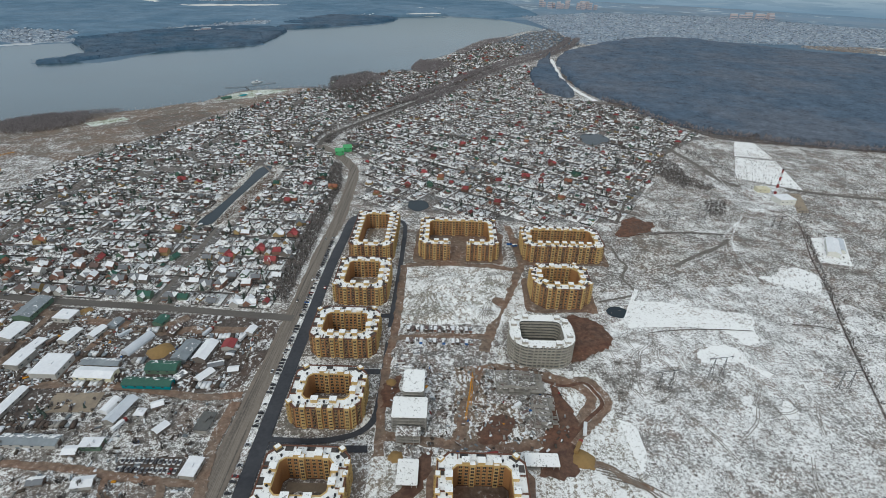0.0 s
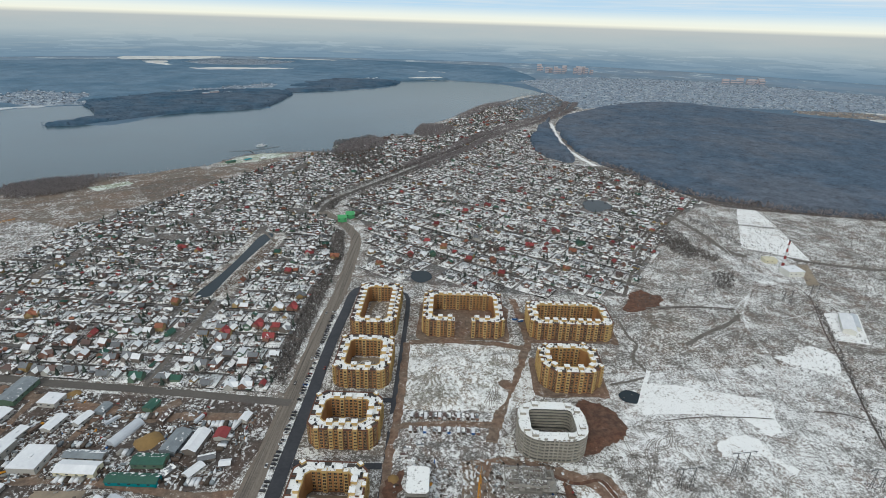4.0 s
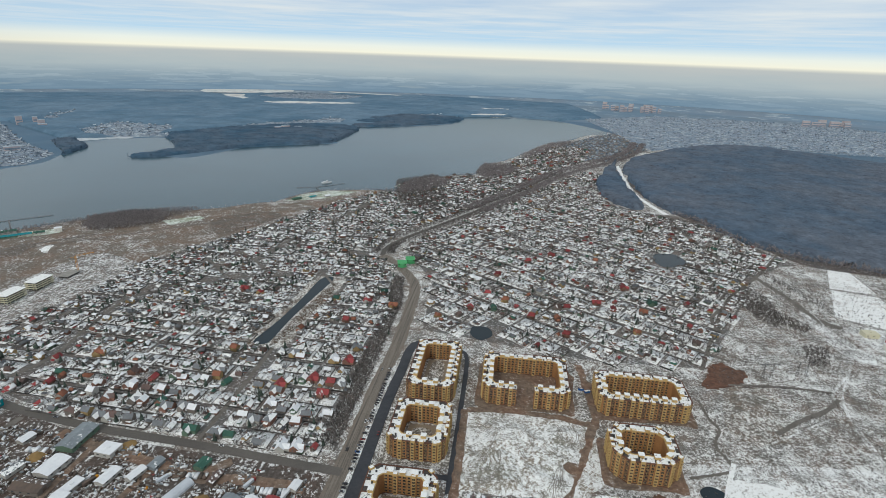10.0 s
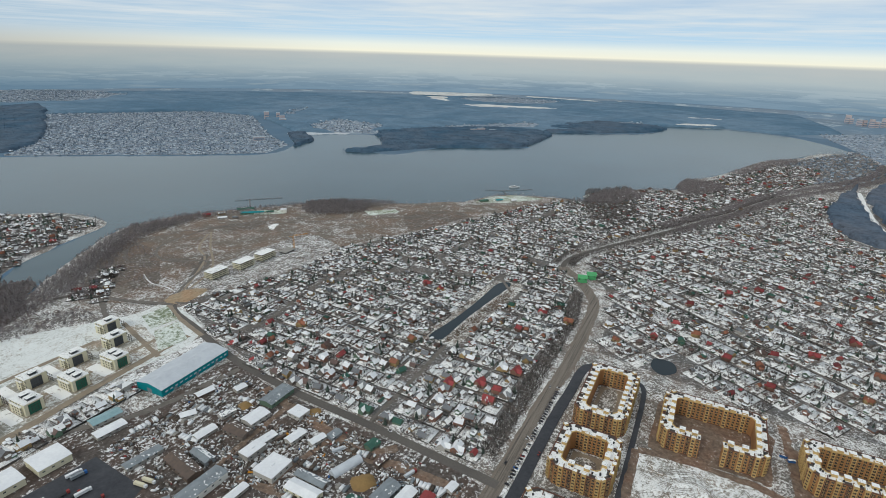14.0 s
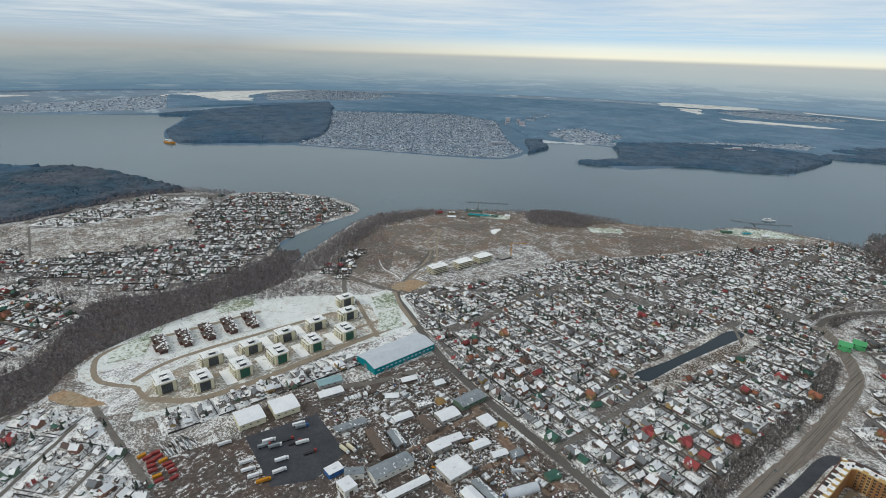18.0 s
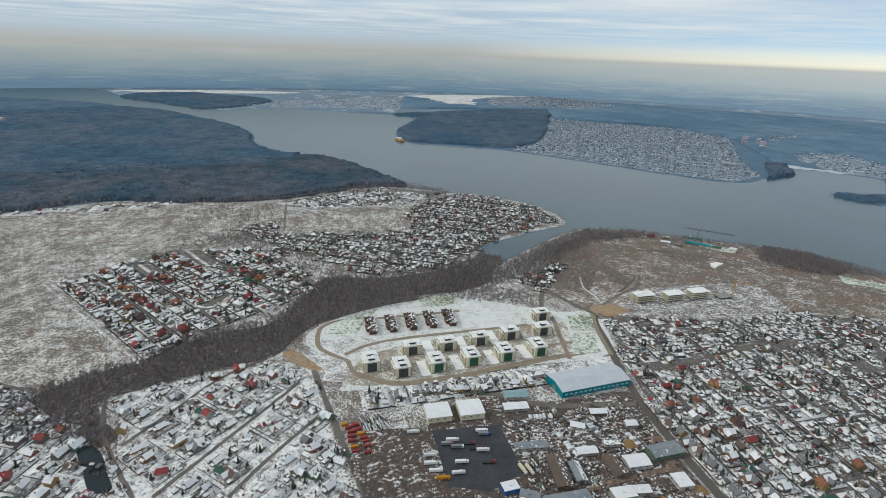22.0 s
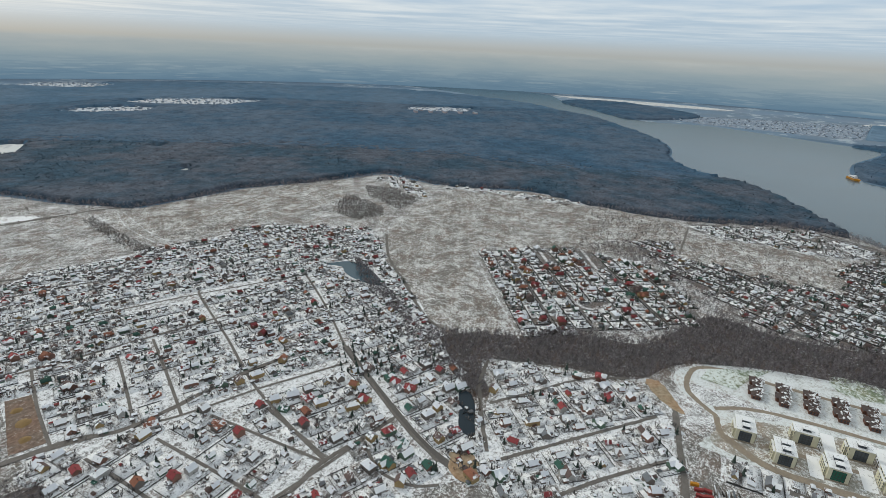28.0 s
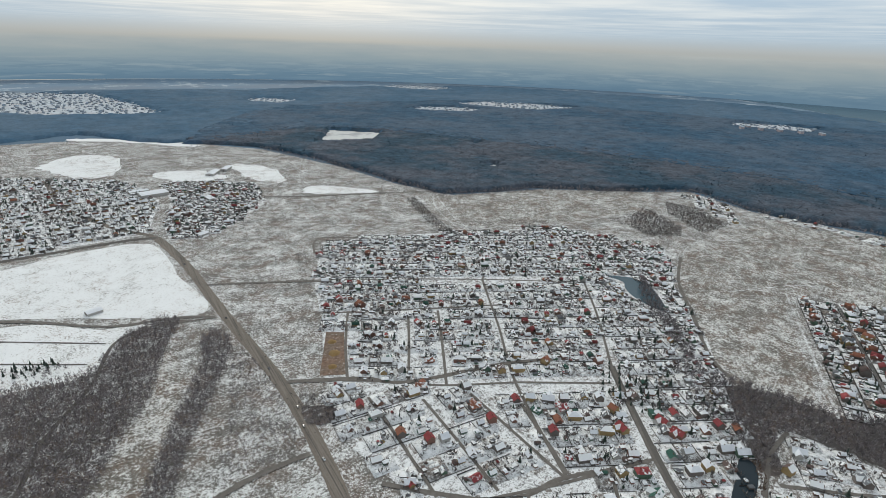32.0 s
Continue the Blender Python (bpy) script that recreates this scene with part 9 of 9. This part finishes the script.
sheet("ground_car_lot", [(-211, 244), (-165, 245), (-162, 231), (-208, 229)], 0.79, "yard_mud", "muddy lot with rows of parked cars")
for k in range(26):
    paint = CRNG.choice(["white_paint", "car_silver", "car_dark", "red_paint"], p=[0.62, 0.2, 0.14, 0.04])
    copy_thing(PROTO[paint], Matrix.Translation((-207 + 3.1 * (k % 13), 240.5 - 7.0 * (k // 13) + CRNG.uniform(-0.5, 0.5), 0.8)) @ Matrix.Rotation(radians(90 + CRNG.uniform(-8, 8)), 4, "Z"))


def truck(x, y, turn, cab, box, label):
    e = base_at("truck", x, y, 0.85, turn)
    Shape().box(3.6, -1.2, 0.5, 5.6, 1.2, 2.9).put("cab", cab, e)
    Shape().box(-6.5, -1.25, 1.0, 3.3, 1.25, 3.4 if box != "black_metal" else 1.3).put("trailer", box, e)
    wheel = None
    for sx in (-5.2, -4.0, 0.5, 4.6):
        for sy in (-1.05, 1.05):
            m = Matrix.Translation((sx, sy, 0.5)) @ Matrix.Rotation(math.pi / 2, 4, "X")
            if wheel is None:
                wheel = Shape().tube(0, 0, -0.15, 0.15, 0.5, 0.5, 8).put("wheel", "rubber", e)
                wheel.matrix_basis = m
            else:
                share(wheel, "wheel", e, m)
    tagged(e, label, "truck", "trucks in the yard")


for k, (x, y, tn, cb, bx) in enumerate(((-424, 230, 80, "red_paint", "black_metal"), (-420, 236, 80, "white_paint", "white_paint"), (-404, 236, 80, "red_paint", "black_metal"), (-432, 226, 80, "red_paint", "black_metal"), (-398, 205, 85, "white_paint", "white_paint"), (-425, 186, 80, "white_paint", "white_paint"), (-415, 184, 80, "white_paint", "roof_white"), (-405, 186, 80, "white_paint", "roof_white"), (-388, 262, 10, "white_paint", "cream_wall"), (-386, 268, 10, "white_paint", "cream_wall"), (-460, 178, 85, "white_paint", "white_paint"), (-395, 190, 80, "orange_paint", "orange_paint"), (-205, 378, 70, "red_paint", "pale_sheet"), (-275, 372, 60, "white_paint", "pale_sheet"), (-330, 360, 70, "orange_paint", "rust_sheet"), (-172, 372, 75, "white_paint", "white_paint"), (-225, 270, 70, "red_paint", "roof_white"), (35, 252, 190, "red_paint", "red_paint"), (-440, 212, 80, "white_paint", "roof_white"), (-436, 206, 80, "red_paint", "grey_sheet"), (-430, 214, 80, "white_paint", "grey_sheet"), (-446, 244, 80, "white_paint", "roof_white"), (-441, 245, 80, "blue_paint", "grey_sheet"), (-410, 212, 80, "white_paint", "roof_white"), (98, 262, 60, "red_paint", "sand_heap"), (106, 278, 75, "white_paint", "white_paint"))):
    truck(x, y, tn, cb, bx, {"red_paint": "red-cabbed", "white_paint": "white", "orange_paint": "orange", "blue_paint": "blue-cabbed"}[cb] + " heavy truck parked on the yard")


def container(x, y, turn, mat, label, ln=6.0, wd=2.5, group="containers"):
    e = base_at("container", x, y, 0.45, turn)
    Shape().box(-ln / 2, -wd / 2, 0, ln / 2, wd / 2, 2.5).put("body", mat, e)
    Shape().box(-ln / 2 - 0.1, -wd / 2 - 0.1, 2.5, ln / 2 + 0.1, wd / 2 + 0.1, 2.66).put("roof", ("roof_white", "roof_grey", "roof_brown")[int(abs(x) + abs(y)) % 3] if ln < 7 else mat, e)
    box_part("door", "grey_sheet", e, ln / 2, -0.9, 0.1, ln / 2 + 0.06, 0.9, 2.2)
    tagged(e, label, "container", group)


for k in range(15):
    container(-29 + 4.0 * k, 391 + 0.02 * k, 90, ("wood_dark", "rust_sheet", "wall_brick", "white_paint")[k % 4], ("dark brown", "rusty", "reddish", "white")[k % 4] + " site cabin with a snowy roof", group="site cabins")
    if k not in (4, 9):
        container(-29 + 4.0 * k, 373.5, 90, ("rust_sheet", "wood_dark", "white_paint", "blue_paint", "wall_brick")[k % 5], ("rusty", "dark brown", "white", "blue", "reddish")[k % 5] + " site cabin with a snowy roof", group="site cabins")
for k in range(14):
    container(-488 + 3.4 * k + CRNG.uniform(-1.5, 1.5), 115 + 0.55 * k + 9.5 * (k % 2) + CRNG.uniform(-2, 2), 96 + CRNG.uniform(-12, 12), "red_paint" if k % 5 else "orange_paint", "red steel container beside the yard road" if k % 5 else "orange steel container beside the yard road", ln=7)
for x, y, tn in ((-32, 345, 10), (-30, 352, 5), (-26, 338, 0), (-20, 356, 10), (60, 300, 40), (64, 292, 30), (78, 560, 0), (84, 556, 20)):
    container(x, y, tn, "white_paint" if x < 70 else "blue_paint", "white site cabin under snow" if x < 70 else "blue container by the site gate")


# ---- lakeside ----
def pier(pts, label):
    e = base_at("pier", *pts[0], 0.2)
    p = [Vector((x - pts[0][0], y - pts[0][1], 0)) for x, y in pts]
    post = None
    for a, b in zip(p, p[1:]):
        d = (b - a).normalized()
        s = Vector((-d.y, d.x, 0)) * 1.1
        v = [tuple(q + Vector((0, 0, z))) for z in (0.9, 1.2) for q in (a - s, a + s, b + s, b - s)]
        put("deck", v, [(0, 1, 2, 3), (4, 7, 6, 5), (0, 4, 5, 1), (1, 5, 6, 2), (2, 6, 7, 3), (3, 7, 4, 0)], "pier_grey", e)
        for k in range(int((b - a).length / 12) + 1):
            m = Matrix.Translation(a + d * 12 * k)
            if post is None:
                post = Shape().tube(0, 0, -0.2, 1.8, 0.3, 0.3, 6).put("post", "pier_grey", e)
                post.matrix_basis = m
            else:
                share(post, "post", e, m)
    tagged(e, label, "pier")


pier([(-541, 1328), (-499, 1346), (-470, 1372), (-440, 1405)], "long dark wooden landing pier")
pier([(-499, 1346), (-480, 1320)], "short wooden gangway to the shore")
pier([(-984, 912), (-950, 950), (-914, 987)], "long dark mooring pier")
pier([(-964, 935), (-915, 890)], "wooden gangway to the boathouse")


def ship(x, y, turn, paint, label, s=1.0):
    e = base_at("ship", x, y, 0.2, turn)
    v = [(-12, -3, 0), (8, -3, 0), (15, 0, 0), (8, 3, 0), (-12, 3, 0), (-13, -3.4, 2.4), (9, -3.4, 2.4), (17, 0, 2.8), (9, 3.4, 2.4), (-13, 3.4, 2.4)]
    put("hull", [tuple(s * q for q in p) for p in v], [(0, 1, 6, 5), (1, 2, 7, 6), (2, 3, 8, 7), (3, 4, 9, 8), (4, 0, 5, 9), (5, 6, 7, 8, 9)], paint, e)
    box_part("deckhouse", "white_paint", e, -9 * s, -2.4 * s, 2.4 * s, 5 * s, 2.4 * s, 4.8 * s)
    box_part("wheelhouse", "white_paint", e, 0, -1.8 * s, 4.8 * s, 4 * s, 1.8 * s, 6.6 * s)
    box_part("windows", "window_glass", e, -8 * s, -2.45 * s, 3.2 * s, 4 * s, 2.45 * s, 4.0 * s)
    tagged(e, label, "ship")


ship(-488, 1398, 40, "white_paint", "white passenger ship moored at the pier")
ship(-2180, 515, 20, "orange_paint", "orange barge at the far shore", 2.2)


# ---- scattered yard clutter ----
def clutter():
    rng = np.random.RandomState(9)
    mats = ["rust_sheet", "roof_white", "grey_sheet", "wood_dark", "red_paint", "orange_paint", "blue_paint", "concrete"]
    pick = [0.25, 0.24, 0.16, 0.19, 0.012, 0.008, 0.01, 0.13]
    s = Soup()
    yard = [(-455, 410), (-404, 408), (-269, 398), (-160, 390), (-158, 345), (-175, 310), (-260, 305), (-300, 262), (-372, 262), (-395, 272), (-455, 275), (-460, 330)]
    xy = spots(yard, 2.2, rng, 0.6)
    grp = np.sin(xy[:, 0] * 0.11) + np.sin(xy[:, 1] * 0.14 + 1) + 0.4 * np.sin(xy[:, 0] * 0.05 + xy[:, 1] * 0.06)
    xy = xy[grp > -0.3]
    near = np.array([min(math.hypot(x - h[0], y - h[1]) / (0.5 * max(h[2], h[3])) for h in SHEDS_LIST) for x, y in xy])
    xy = xy[near > 0.8]
    n = len(xy)
    s.add(BOX_SOUP, np.c_[xy, np.full(n, 0.3)], rng.normal(0.1, 0.3, n) + rng.choice([0, 1.57], n), np.c_[rng.uniform(0.8, 4.5, n), rng.uniform(0.4, 1.8, n), rng.uniform(0.3, 1.8, n)], rng.choice(8, n, p=pick)[:, None])
    low = [(-330, 300), (-250, 300), (-160, 298), (-160, 205), (-320, 205)]
    xy = spots(low, 4.0, rng, 0.16)
    n = len(xy)
    s.add(BOX_SOUP, np.c_[xy, np.full(n, 0.3)], rng.normal(0.1, 0.3, n) + rng.choice([0, 1.57], n), np.c_[rng.uniform(0.8, 5, n), rng.uniform(0.6, 2.0, n), rng.uniform(0.3, 1.6, n)], rng.choice(8, n, p=pick)[:, None])
    rows = []
    for x0, y0, ang, n in ((-448, 330, 8, 9), (-440, 352, 8, 8), (-425, 316, 6, 9), (-408, 384, 5, 7), (-330, 322, 3, 5), (-300, 344, 2, 7), (-262, 378, 4, 6), (-250, 338, 3, 3), (-200, 372, 3, 8), (-190, 312, 2, 7), (-205, 333, 80, 3), (-176, 345, 85, 5), (-290, 268, 3, 10), (-330, 262, 2, 8), (-320, 236, 4, 10), (-455, 300, 80, 8), (-396, 312, 84, 6), (-280, 310, 2, 6)):
        ca, sa = math.cos(radians(ang)), math.sin(radians(ang))
        rows += [(x0 + 3.6 * k * ca, y0 + 3.6 * k * sa, radians(ang) + 1.57) for k in range(n)]
    xy = np.array(rows)
    n = len(xy)
    s.add(BOX_SOUP, np.c_[xy[:, :2], np.full(n, 0.3)], xy[:, 2] + rng.normal(0, 0.05, n), np.c_[rng.uniform(4.5, 7, n), rng.uniform(2.4, 3.2, n), rng.uniform(1.8, 2.8, n)], rng.choice([0, 1, 1, 1, 2, 3, 7], n)[:, None])
    pipes = [(-494, 129), (-493, 154), (-479, 158), (-472, 150), (-476, 132)]
    xy = spots(pipes, 2.6, rng, 0.7)
    n = len(xy)
    s.add(BOX_SOUP, np.c_[xy, np.full(n, 0.3)], rng.normal(0.15, 0.12, n), np.c_[rng.uniform(5, 9, n), rng.uniform(0.6, 1.2, n), rng.uniform(0.4, 1.2, n)], rng.choice([1, 2, 3, 7], n)[:, None])
    site = [(-38, 345), (40, 345), (92, 340), (98, 300), (92, 262), (50, 250), (-20, 250), (-36, 280)]
    xy = spots(site, 3.2, rng, 0.4, [[(-32, 262), (-32, 315), (-6, 315), (-6, 262)], [(45, 312), (45, 333), (82, 333), (82, 312)], [(70, 279), (70, 309), (88, 309), (88, 279)]])
    n = len(xy)
    s.add(BOX_SOUP, np.c_[xy, np.full(n, 0.3)], rng.uniform(0, 3, n), np.c_[rng.uniform(0.8, 4, n), rng.uniform(0.6, 2, n), rng.uniform(0.3, 1.5, n)], rng.choice(8, n, p=pick)[:, None])
    s.put("yard_clutter", mats, "scrap, pallets and building material under snow", "clutter")


clutter()


def green_house(x, y):
    e = base_at("green_house", x, y, 0.5, 12)
    Shape().walls(14, 11, 7, 4).put("wall", "bright_green", e, "bright green rendered wall")
    Shape().gable(14, 11, 7, 4, 0.6).put("roof", "bright_green", e, "green metal roof")
    Shape().box(-3, -8, 0, 3, -5.6, 5).put("wing", "bright_green", e)
    for sx in (-5, 5):
        box_part("window", "window_glass", e, sx - 0.8, -5.6, 4.5, sx + 0.8, -5.45, 6.3)
    tagged(e, "bright green gabled house at the road junction", "house")


green_house(-168, 885)
green_house(-178, 866)

# ---- far town ----
def far_block(x, y, w, d, h, turn):
    e = base_at("tower_block", x, y, 0.3, turn)
    box_part("wall", "far_block", e, -w / 2, -d / 2, 0, w / 2, d / 2, h)
    box_part("roof", "far_roof", e, -w / 2 - 0.3, -d / 2 - 0.3, h, w / 2 + 0.3, d / 2 + 0.3, h + 1.2)
    for k in range(int(h / 12)):
        box_part("glazing", "far_roof_dark", e, -w / 2 + 1, -d / 2 - 0.15, 3 + 12 * k, w / 2 - 1, -d / 2 + 0.1, 8.4 + 12 * k)
    tagged(e, "hazy pinkish tower block of the far town", "tower block", "far town")


TRNG = np.random.RandomState(31)
for k in range(16):
    far_block(640 + 22 * k + TRNG.uniform(-20, 20), 3960 + TRNG.uniform(-120, 120), TRNG.uniform(18, 34), 15, TRNG.uniform(28, 48), TRNG.uniform(-20, 20))
for k in range(9):
    far_block(1700 + 34 * k, 3560 + TRNG.uniform(-80, 80), TRNG.uniform(30, 50), 15, TRNG.uniform(22, 34), TRNG.uniform(-20, 20))
for x, y, w, h in ((-1990, 2040, 22, 34), (-1950, 2075, 16, 30), (-1910, 2060, 24, 22), (-1860, 2010, 30, 14), (-1560, 1560, 40, 12), (-2560, -1320, 30, 22), (-2610, -1260, 30, 22), (-2660, -1200, 34, 20), (-2700, -1130, 30, 22), (-2650, -1340, 30, 18), (-2740, -1060, 34, 20), (-985, 2325, 34, 14), (-1010, 2300, 26, 10), (-940, 2350, 30, 8)):
    far_block(x, y, w, 14, h, 50)
